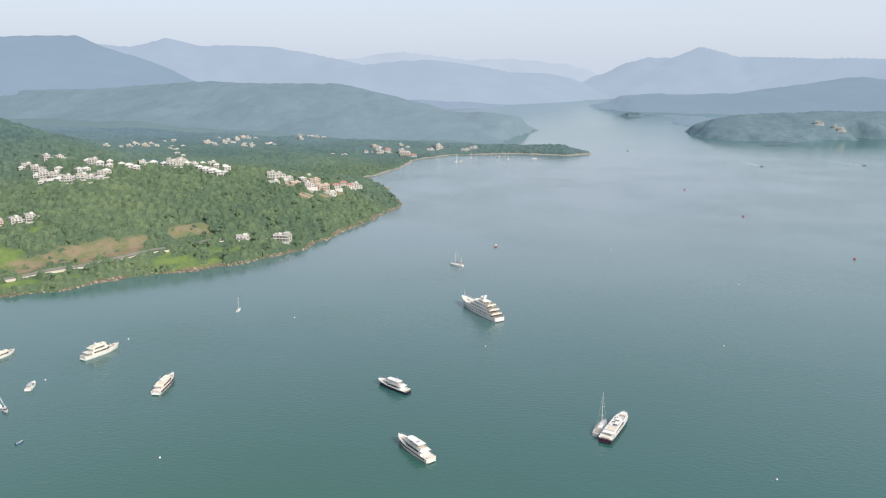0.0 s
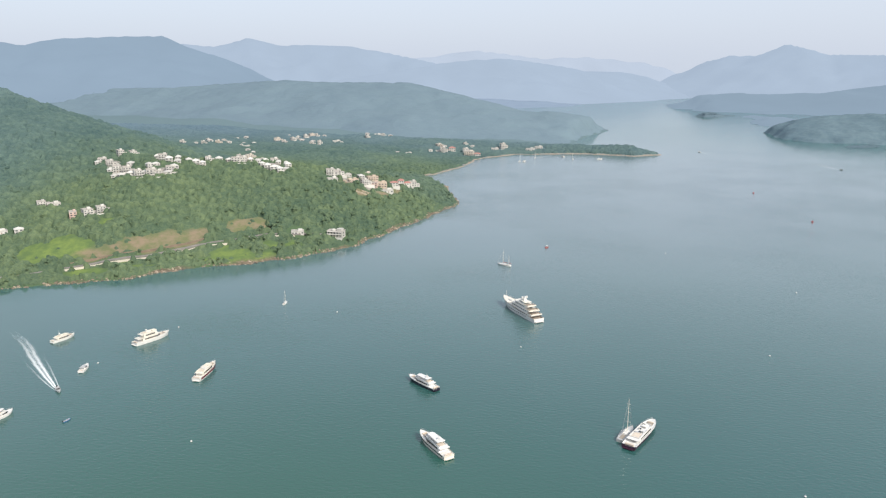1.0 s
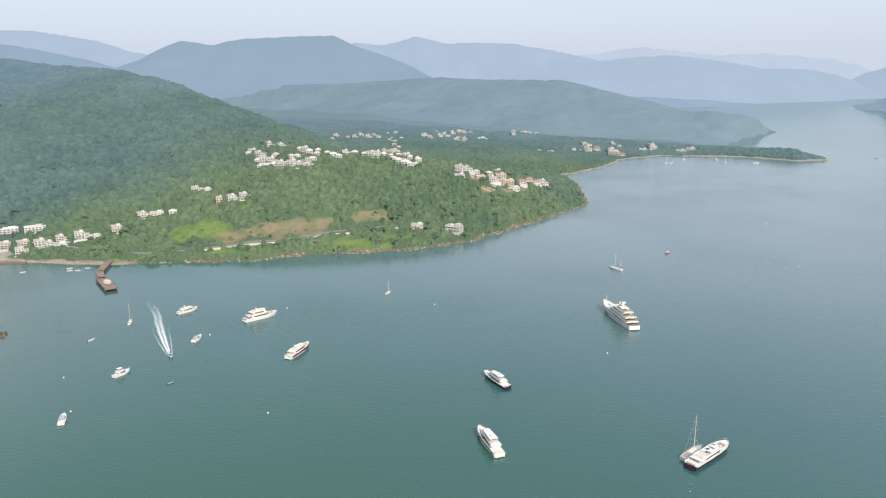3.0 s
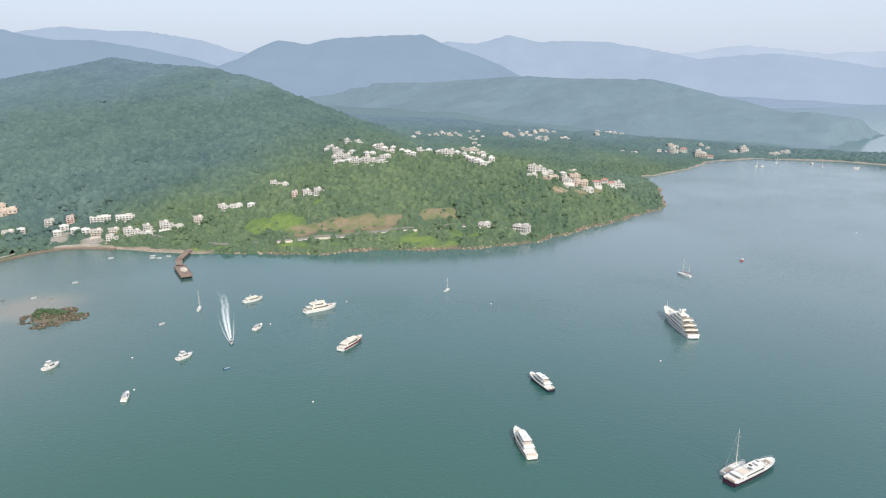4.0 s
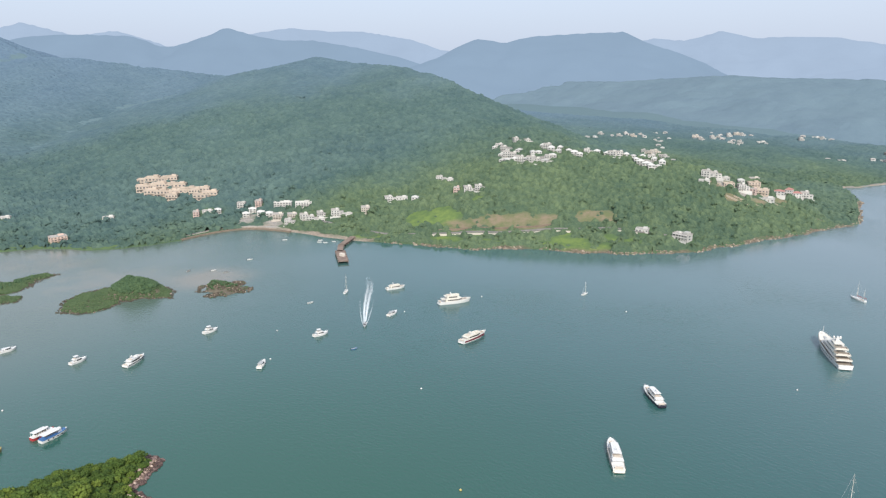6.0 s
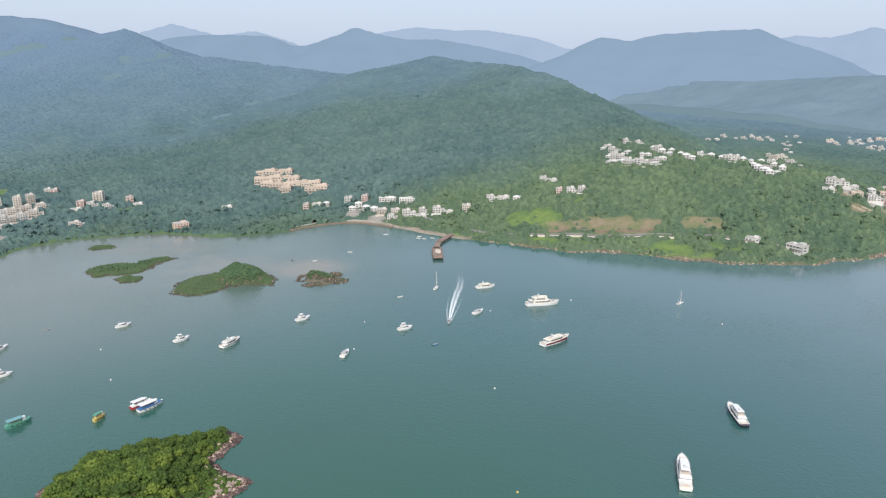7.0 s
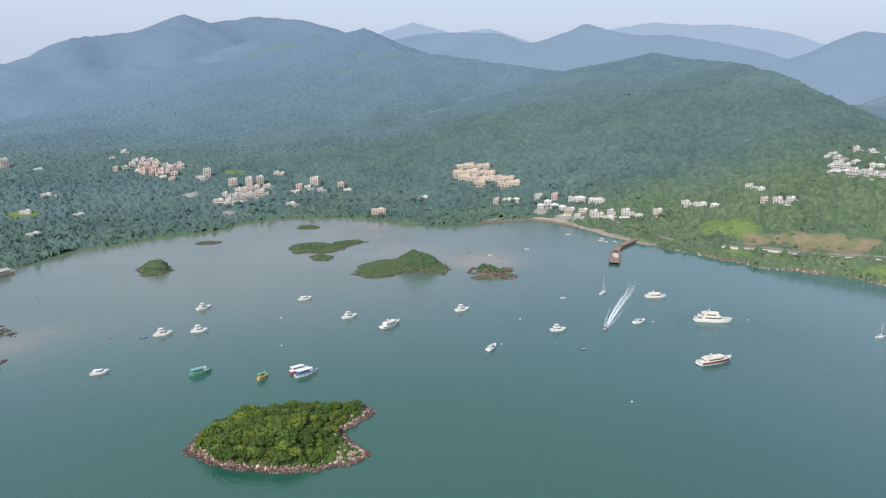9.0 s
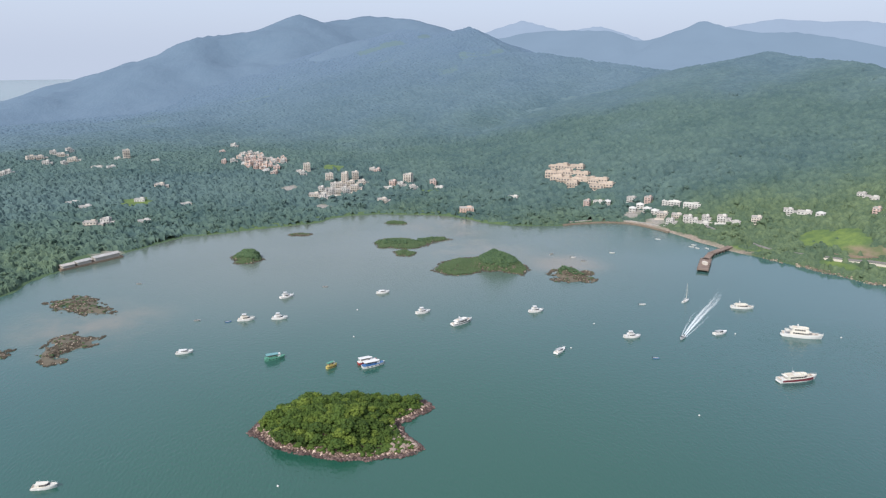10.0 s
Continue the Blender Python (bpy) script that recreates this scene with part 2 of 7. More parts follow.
ground = grid_mesh("ground", graded(-1700, -620, 240, 300, 6.0), graded(-900, -220, 1120, 1600, 6.0), mainland, HAZED_FOREST)
tagged(ground, "wooded hills and shore round the bay", "ground", kind="structure")
# hinterland leaves with the air's haze in their colour
PLAIN_MAT = foliage("hazed_leaves_hinterland", (0.176, 0.228, 0.300), (0.190, 0.244, 0.316), (0.200, 0.256, 0.322), 0.006, grain=0.03)
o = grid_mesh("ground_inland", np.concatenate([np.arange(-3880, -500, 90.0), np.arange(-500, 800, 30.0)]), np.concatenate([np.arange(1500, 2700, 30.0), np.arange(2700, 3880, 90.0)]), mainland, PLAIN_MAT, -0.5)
tagged(o, "hazy low land behind the hills", "ground", kind="structure")


def far_ridge(name, spine, run, mat, seed, cells=120, coast=None):
    """A distant hill range: crest along the spine, slopes with spurs and gullies on both sides."""
    pts = np.array(spine, float)
    reach = pts[:, 2].max() * run
    lo, hi = pts[:, :2].min(0) - reach, pts[:, :2].max(0) + reach
    cell = max(hi - lo) / cells

    def height(X, Y):
        h = ridge_height(X, Y, spine, run, 1.15)
        crest = ridge_height(X, Y, spine, run, 0.4) * 1.0
        h = h * (1 + 0.16 * ripple(X + seed * 77, Y, 240, 3) * np.clip(2.2 * (1 - h / (crest + 1e-6)), 0, 1))
        if coast:
            d = shore_distance(X, Y, coast) + 8 * ripple(X, Y, 90, 3)
            h = (h + 2.5 + 0.8 * ripple(X, Y, 48, 3) + 0.6 * ripple(Y, X, 24, 2)) * step(d, 0, 30)
        return h - 1.0, None

    o = grid_mesh(name, np.arange(lo[0], hi[0], cell), np.arange(lo[1], hi[1], cell), height, mat, -0.9)
    return tagged(o, "pale blue hazy mountain range on the skyline", "mountain", kind="structure")


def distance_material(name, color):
    """Far hills where only the colour of the air shows, painted as a glow."""
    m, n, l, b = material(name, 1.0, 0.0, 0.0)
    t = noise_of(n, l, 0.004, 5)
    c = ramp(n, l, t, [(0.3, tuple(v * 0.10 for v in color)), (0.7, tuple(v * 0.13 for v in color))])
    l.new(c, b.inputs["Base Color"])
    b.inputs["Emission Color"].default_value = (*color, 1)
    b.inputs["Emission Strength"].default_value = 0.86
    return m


# the air's haze is mixed into all the colours down to FAR_3
FAR_0 = foliage("hazed_leaves_back_hill", (0.114, 0.166, 0.222), (0.126, 0.178, 0.236), (0.136, 0.190, 0.244), 0.006, grain=0.03)
FAR_MID = foliage("hazed_leaves_middle_hill", (0.122, 0.172, 0.206), (0.134, 0.188, 0.220), (0.146, 0.202, 0.228), 0.006, grain=0.02)
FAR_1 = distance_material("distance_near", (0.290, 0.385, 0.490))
FOREST_EAST = foliage("hazed_leaves_outer_island", (0.080, 0.128, 0.156), (0.112, 0.166, 0.190), (0.140, 0.196, 0.212), 0.010, grain=0.09)
# islands across the channel glow in the haze's colour
HAZE_OUTER = distance_material("distance_islands", (0.272, 0.360, 0.452))
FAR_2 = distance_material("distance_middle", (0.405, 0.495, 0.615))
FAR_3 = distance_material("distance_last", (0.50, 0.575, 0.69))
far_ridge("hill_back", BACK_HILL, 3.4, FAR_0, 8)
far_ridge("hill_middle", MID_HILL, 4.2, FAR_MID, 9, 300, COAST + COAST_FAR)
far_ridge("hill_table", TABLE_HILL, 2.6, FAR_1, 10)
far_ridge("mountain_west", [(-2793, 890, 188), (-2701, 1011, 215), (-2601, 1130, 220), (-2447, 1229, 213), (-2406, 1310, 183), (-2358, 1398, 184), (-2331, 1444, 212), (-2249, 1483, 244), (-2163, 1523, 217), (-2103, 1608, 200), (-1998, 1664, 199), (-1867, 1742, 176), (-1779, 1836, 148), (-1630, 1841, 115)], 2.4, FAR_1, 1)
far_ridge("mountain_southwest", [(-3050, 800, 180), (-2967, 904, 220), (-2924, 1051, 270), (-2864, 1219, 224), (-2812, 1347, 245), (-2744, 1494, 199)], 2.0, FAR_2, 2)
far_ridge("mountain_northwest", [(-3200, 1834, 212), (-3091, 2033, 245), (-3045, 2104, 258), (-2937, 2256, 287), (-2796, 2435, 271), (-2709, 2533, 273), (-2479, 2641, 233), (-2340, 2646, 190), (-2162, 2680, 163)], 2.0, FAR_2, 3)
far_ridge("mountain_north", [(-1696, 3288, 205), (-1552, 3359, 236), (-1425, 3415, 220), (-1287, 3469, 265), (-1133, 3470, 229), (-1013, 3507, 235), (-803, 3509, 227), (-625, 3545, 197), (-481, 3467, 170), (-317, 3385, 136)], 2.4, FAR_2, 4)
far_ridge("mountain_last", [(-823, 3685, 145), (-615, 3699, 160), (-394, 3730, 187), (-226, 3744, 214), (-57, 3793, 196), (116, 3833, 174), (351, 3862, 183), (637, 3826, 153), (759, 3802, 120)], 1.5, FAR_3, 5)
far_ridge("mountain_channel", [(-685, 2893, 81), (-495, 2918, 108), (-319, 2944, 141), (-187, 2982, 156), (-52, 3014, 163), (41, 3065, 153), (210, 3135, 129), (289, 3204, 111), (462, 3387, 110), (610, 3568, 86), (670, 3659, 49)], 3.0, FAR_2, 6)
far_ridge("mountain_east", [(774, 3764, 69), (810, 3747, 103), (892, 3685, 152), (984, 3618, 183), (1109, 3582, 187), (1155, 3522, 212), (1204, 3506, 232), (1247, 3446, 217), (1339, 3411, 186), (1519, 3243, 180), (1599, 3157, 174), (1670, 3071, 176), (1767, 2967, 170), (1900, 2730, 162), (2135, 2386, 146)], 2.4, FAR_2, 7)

H1_COAST = [(511, 2445), (526, 2270), (560, 2190), (605, 2147), (710, 2095), (773, 2063), (900, 2075), (1100, 2010), (1500, 1900), (2000, 1900), (2000, 3100), (1300, 3200), (900, 2900), (620, 2760), (530, 2600)]
H1_SPINE = [(517, 2420, 7), (531, 2380, 25), (576, 2380, 37), (673, 2400, 39), (818, 2450, 40), (970, 2480, 41), (1036, 2480, 52), (1150, 2500, 42), (1263, 2600, 65), (1421, 2600, 72), (1495, 2650, 97), (1581, 2650, 87), (1850, 2600, 80)]
H2_COAST = [(498, 1490), (488, 1410), (480, 1341), (494, 1296), (512, 1275), (534, 1270), (556, 1264), (601, 1256), (650, 1272), (695, 1285), (760, 1322), (802, 1318), (966, 1340), (1250, 1350), (1300, 1700), (1000, 1760), (800, 1720), (650, 1620), (560, 1560)]
H2_SPINE = [(496, 1450, 5), (515, 1430, 16), (546, 1440, 26), (595, 1440, 33), (684, 1440, 36), (772, 1440, 38), (869, 1440, 41), (1200, 1460, 45)]
H3_COAST = [(544, 1725), (545, 1640), (575, 1622), (640, 1680), (690, 1800), (677, 1900), (640, 1985), (606, 2011), (588, 1960), (600, 1860), (565, 1790)]
H3_SPINE = [(554, 1740, 4), (585, 1780, 10), (651, 1850, 5)]


def isle(coast, spine, run, ramp_width=30, low=3.0, power=1.0, least=60.0, ragged=0.06, woods=0.0):
    def height(X, Y):
        d = shore_distance(X, Y, coast) + ragged * ramp_width * ripple(X, Y, ramp_width * 2.2, 3)
        h = ridge_height(X, Y, spine, run, power, least)
        land = low * step(d, 0, ramp_width * 0.4) + h * step(d, -1, ramp_width) * (1 + 0.12 * ripple(X, Y, ramp_width * 4, 2))
        if woods:
            land = land + woods * (1 + 0.8 * ripple(X, Y, 60, 3) + 0.5 * ripple(Y, X, 26, 2)) * step(d, 2, 16)
        return np.where(d > 0, land, np.maximum(d * 0.4, -4)), d
    return height


east_far = isle(H1_COAST, H1_SPINE, 6.0, 60, 3, ragged=0.50, woods=0.9)
east_near = isle(H2_COAST, H2_SPINE, 5.0, 45, 3, ragged=0.45, woods=2.0)
east_point = isle(H3_COAST, H3_SPINE, 4.0, 30, 2, ragged=0.35, woods=0.7)
o = grid_mesh("island_east_far", np.arange(480, 2040, 13.0), np.arange(1880, 3240, 13.0), east_far, HAZE_OUTER)
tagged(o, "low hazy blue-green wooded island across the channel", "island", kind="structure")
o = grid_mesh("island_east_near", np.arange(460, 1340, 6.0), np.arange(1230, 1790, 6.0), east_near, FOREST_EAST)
tagged(o, "low wooded island with a village landing", "island", kind="structure")
o = grid_mesh("island_east_point", np.arange(525, 710, 9.0), np.arange(1600, 2040, 9.0), east_point, HAZE_OUTER)
tagged(o, "hazy wooded point beside a narrow inlet", "island", kind="structure")
MAIN_ISLE = [(-110, 50), (-103, 55), (-98, 60), (-91, 69), (-87, 78), (-86, 87), (-85, 96), (-88, 105), (-98, 101), (-107, 99), (-111, 108), (-115, 114), (-121, 111), (-126, 100), (-129, 85), (-128, 70), (-121, 55)]
main_isle = isle(MAIN_ISLE, [(-110, 64, 4.5), (-107, 78, 6.5), (-110, 93, 4), (-118, 108, 2.2)], 3.0, 8, 0.7, 1.0, 22, 0.12)
ROCKY = weathered("shore_rock", (0.11, 0.078, 0.060), (0.045, 0.032, 0.026), 0.5, 0.9, 0, 0.2, 4.0, 0.15)
o = grid_mesh("island_rock_base", np.arange(-138, -80, 1.0), np.arange(44, 120, 1.0), main_isle, ROCKY)
tagged(o, "small wooded island with a reddish rock shore", "island", kind="structure")


def ground_z(x, y):
    """Height of the mainland in metres at plan units x, y."""
    return float(mainland(np.array([x], float), np.array([y], float))[0][0]) * U


def hill_z(x, y):
    """The same, with the middle hill's foot."""
    X, Y = np.array([x], float), np.array([y], float)
    h, crest = ridge_height(X, Y, MID_HILL, 4.2, 1.15), ridge_height(X, Y, MID_HILL, 4.2, 0.4)
    h = h * (1 + 0.16 * ripple(X + 9 * 77, Y, 240, 3) * np.clip(2.2 * (1 - h / (crest + 1e-6)), 0, 1)) - 1
    return max(ground_z(x, y), float(h[0]) * U)


# ---------------------------------------------------------------- building kit
def part(name, bm, mat, parent, label="", smooth=False):
    me = bpy.data.meshes.new(name)
    bm.normal_update()
    bm.to_mesh(me)
    bm.free()
    me.materials.append(mat)
    if smooth:
        me.polygons.foreach_set("use_smooth", np.ones(len(me.polygons), bool))
    o = new(name, me)
    o.parent = parent
    return tagged(o, label) if label else o


def thing(name, label, category, group=""):
    return tagged(new(name), label, category, group)


def box(x0, x1, y0, y1, z0, z1, bevel=0.0, bm=None, taper=0.0):
    """A box, its top drawn in by taper; its edges may be rounded."""
    own = bm or bmesh.new()
    v = [own.verts.new((x, y, z0)) for x, y in ((x0, y0), (x1, y0), (x1, y1), (x0, y1))]
    v += [own.verts.new((x, y, z1)) for x, y in ((x0 + taper, y0 + taper), (x1 - taper, y0 + taper), (x1 - taper, y1 - taper), (x0 + taper, y1 - taper))]
    for f in ((3, 2, 1, 0), (4, 5, 6, 7), (0, 1, 5, 4), (1, 2, 6, 5), (2, 3, 7, 6), (3, 0, 4, 7)):
        own.faces.new([v[i] for i in f])
    if bevel:
        bmesh.ops.bevel(own, geom=list({e for q in v for e in q.link_edges}), offset=bevel, segments=2, affect="EDGES")
    return own


def rod(a, b, r0, r1=None, sides=6, bm=None):
    """A tapering round bar from a to b."""
    own = bm or bmesh.new()
    a, b = Vector(a), Vector(b)
    q = (b - a).to_track_quat("Z", "Y")
    r1 = r0 if r1 is None else r1
    rings = []
    for p, r in ((a, r0), (b, r1)):
        rings.append([own.verts.new(p + q @ Vector((r * cos(2 * pi * i / sides), r * sin(2 * pi * i / sides), 0))) for i in range(sides)])
    for i in range(sides):
        j = (i + 1) % sides
        own.faces.new((rings[0][i], rings[0][j], rings[1][j], rings[1][i]))
    own.faces.new(rings[0][::-1])
    own.faces.new(rings[1])
    return own


def loft(rings, closed=True, caps=True, bm=None):
    """A skin over rings of points, all of one length."""
    own = bm or bmesh.new()
    vs = [[own.verts.new(p) for p in ring] for ring in rings]
    n = len(rings[0])
    for a, b in zip(vs, vs[1:]):
        for i in range(n if closed else n - 1):
            j = (i + 1) % n
            own.faces.new((a[i], a[j], b[j], b[i]))
    if caps:
        own.faces.new(vs[0][::-1])
        own.faces.new(vs[-1])
    return own


WHITE_GEL = weathered("white_gelcoat", (0.70, 0.685, 0.65), (0.62, 0.60, 0.565), 0.4, 0.25, 0, 0.5, 6.0, 0.004)
CREAM_GEL = weathered("cream_gelcoat", (0.70, 0.66, 0.575), (0.62, 0.575, 0.49), 0.4, 0.28, 0, 0.5, 6.0, 0.004)
DARK_GEL = weathered("navy_gelcoat", (0.030, 0.030, 0.045), (0.020, 0.020, 0.030), 0.5, 0.18, 0, 0.5, 6.0, 0.003)
PLUM_GEL = weathered("plum_gelcoat", (0.052, 0.024, 0.046), (0.045, 0.018, 0.030), 0.5, 0.2, 0, 0.5, 6.0, 0.003)
RED_GEL = weathered("red_paint", (0.42, 0.05, 0.05), (0.30, 0.04, 0.04), 0.5, 0.45, 0, 0.4, 6.0, 0.004)
BLUE_GEL = weathered("blue_paint", (0.07, 0.17, 0.36), (0.05, 0.12, 0.26), 0.5, 0.45, 0, 0.4, 6.0, 0.004)
GREEN_GEL = weathered("green_paint", (0.11, 0.30, 0.21), (0.08, 0.22, 0.16), 0.5, 0.5, 0, 0.4, 6.0, 0.004)
TEAL_CANVAS = weathered("teal_canvas", (0.19, 0.35, 0.35), (0.13, 0.26, 0.28), 0.6, 0.85, 0, 0.1, 9.0, 0.01)
YELLOW_GEL = weathered("yellow_paint", (0.52, 0.42, 0.14), (0.40, 0.31, 0.10), 0.5, 0.5, 0, 0.4, 6.0, 0.004)
STRIPE_RED = weathered("maroon_gelcoat", (0.16, 0.035, 0.045), (0.11, 0.026, 0.032), 0.5, 0.2, 0, 0.5, 6.0, 0.003)
TEAK = weathered("teak_deck", (0.33, 0.285, 0.235), (0.25, 0.21, 0.17), 0.8, 0.7, 0, 0.2, 14.0, 0.004)
CUSHION = weathered("pale_cushion", (0.62, 0.54, 0.45), (0.52, 0.44, 0.36), 0.9, 0.9, 0, 0.1, 12.0, 0.01)
TINT = weathered("tinted_glass", (0.020, 0.024, 0.028), (0.014, 0.016, 0.020), 0.5, 0.06, 0, 0.6, 3.0, 0.001)
GREY_GLASS = weathered("grey_glass", (0.22, 0.20, 0.185), (0.15, 0.14, 0.13), 0.5, 0.12, 0, 0.6, 3.0, 0.001)
STEEL = weathered("bright_steel", (0.60, 0.60, 0.60), (0.50, 0.50, 0.50), 0.8, 0.3, 0.9, 0.5, 10.0, 0.002)
RUBBER = weathered("black_rubber", (0.03, 0.03, 0.03), (0.02, 0.02, 0.02), 0.8, 0.8, 0, 0.2, 10.0, 0.01)
GREY_GEL = weathered("grey_gelcoat", (0.42, 0.42, 0.41), (0.34, 0.34, 0.33), 0.5, 0.4, 0, 0.4, 6.0, 0.004)

# ---------------------------------------------------------------- boats: x ahead, z = 0 at the water line
def half_beam(u, beam, transom, full):
    """Half the width at u, from stern (0) to bow (1)."""
    if u < 0.42:
        return beam / 2 * (transom + (1 - transom) * sin(pi / 2 * u / 0.42))
    return beam / 2 * max(0.0, 1 - ((u - 0.42) / 0.58) ** full) ** 0.75


def hull(length, beam, bow, stern, draft=0.8, transom=0.85, full=2.3, rake=0.07, stations=16):
    rings = []
    for i in range(stations + 1):
        u = i / stations
        w = max(0.03, half_beam(u, beam, transom, full))
        wl = max(0.02, half_beam(min(1, u * 1.03), beam * 0.9, transom, full * 0.8))
        top = stern + (bow - stern) * u ** 1.8
        x = length * (u - 0.5)
        back = length * rake * u ** 3
        keel = -draft * (1 - u ** 5)
        right = [(x, w, top), (x - back * 0.35, w * 0.97, top * 0.6), (x - back * 0.8, wl, 0.0), (x - back, wl * 0.75, keel * 0.6)]
        rings.append(right + [(x - back, 0, keel)] + [(a, -b, c) for a, b, c in right[::-1]])
    return loft(rings, False)


def deck_plate(length, beam, bow, stern, transom, full, inset, drop, u0=0.0, u1=0.97, stations=14, thick=0.08):
    """A deck that lies inside the bulwark."""
    rings = []
    for i in range(stations + 1):
        u = u0 + (u1 - u0) * i / stations
        w = max(0.03, half_beam(u, beam, transom, full) - inset)
        top = stern + (bow - stern) * u ** 1.8 - drop
        x = length * (u - 0.5)
        rings.append([(x, w, top), (x, -w, top), (x, -w, top - thick), (x, w, top - thick)])
    return loft(rings)


def outline(x0, x1, w0, w1, nose, n=7):
    """A deckhouse's plan: square aft at x0, rounded ahead at x1."""
    pts = [(x0, -w0), (x0, w0)]
    for i in range(n + 1):
        a = pi / 2 * i / n
        pts.append((x1 - nose + nose * sin(a), w1 * cos(a) ** 0.6 if i < n else 0.0))
    pts += [(x, -y) for x, y in pts[-2:1:-1]]
    return pts


def deckhouse(x0, x1, w0, w1, z0, z1, nose, front=0.0, back=0.0, lean=0.0):
    """Walls that lean: front and back: how far the top stands in."""
    low = outline(x0, x1, w0, w1, nose)
    high = outline(x0 + back, x1 - front, w0 - lean, w1 - lean, nose)
    return loft([[(x, y, z0) for x, y in low], [(x, y, z1) for x, y in high]])


def slab(x0, x1, w0, w1, z0, z1, nose):
    o = outline(x0, x1, w0, w1, nose)
    inner = outline(x0 + 0.06, x1 - 0.06, w0 - 0.06, w1 - 0.06, nose)
    return loft([[(x, y, z0) for x, y in o], [(x, y, z1 - 0.03) for x, y in o], [(x, y, z1) for x, y in inner]])


def window_row(parent, mat, x0, x1, w, z0, z1, count, lean=0.0, gap=0.25):
    """Panes along both sides of a deckhouse."""
    step_x = (x1 - x0) / count
    for side in (1, -1):
        for i in range(count):
            a, b = x0 + step_x * i + gap * step_x / 2, x0 + step_x * (i + 1) - gap * step_x / 2
            bm = bmesh.new()
            box(a, b, side * (w - 0.05) - 0.07, side * (w - 0.05) + 0.07, z0, z1, 0, bm)
            part("window", bm, mat, parent)


def railing(parent, pts, high, posts=None):
    """A hand rail along pts on its stanchions."""
    bm = bmesh.new()
    top = [(x, y, z + high) for x, y, z in pts]
    for a, b in zip(top, top[1:]):
        rod(a, b, 0.035, None, 4, bm)
    for a, b in zip(pts, top):
        rod(a, b, 0.03, None, 4, bm)
    part("railing", bm, STEEL, parent, "polished steel railing")


def bow_rail(parent, length, beam, bow, stern, transom, full, u0, high=0.8, n=8):
    for side in (1, -1):
        pts = []
        for i in range(n + 1):
            u = u0 + (0.985 - u0) * i / n
            pts.append((length * (u - 0.5), side * max(0.05, half_beam(u, beam, transom, full) - 0.12), stern + (bow - stern) * u ** 1.8))
        railing(parent, pts, high)


def radar_mast(parent, x, z, high, w, mat=None):
    bm = bmesh.new()
    for s in (1, -1):
        rod((x - 0.3, s * w, z), (x - high * 0.25, s * w * 0.5, z + high), 0.09, 0.06, 6, bm)
    box(x - high * 0.25 - 0.35, x - high * 0.25 + 0.35, -w * 0.75, w * 0.75, z + high, z + high + 0.12, 0.03, bm)
    m = part("mast", bm, mat or WHITE_GEL, parent, "white radar arch")
    bm = bmesh.new()
    bmesh.ops.create_uvsphere(bm, u_segments=10, v_segments=6, radius=0.3, matrix=Matrix.Translation((x - high * 0.25, 0, z + high + 0.4)))
    part("radar_dome", bm, mat or WHITE_GEL, m, "", True)
    rods = rod((x - high * 0.25, w * 0.6, z + high), (x - high * 0.3, w * 0.6, z + high + 2.2), 0.025, 0.012, 4)
    part("antenna", rods, WHITE_GEL, m)


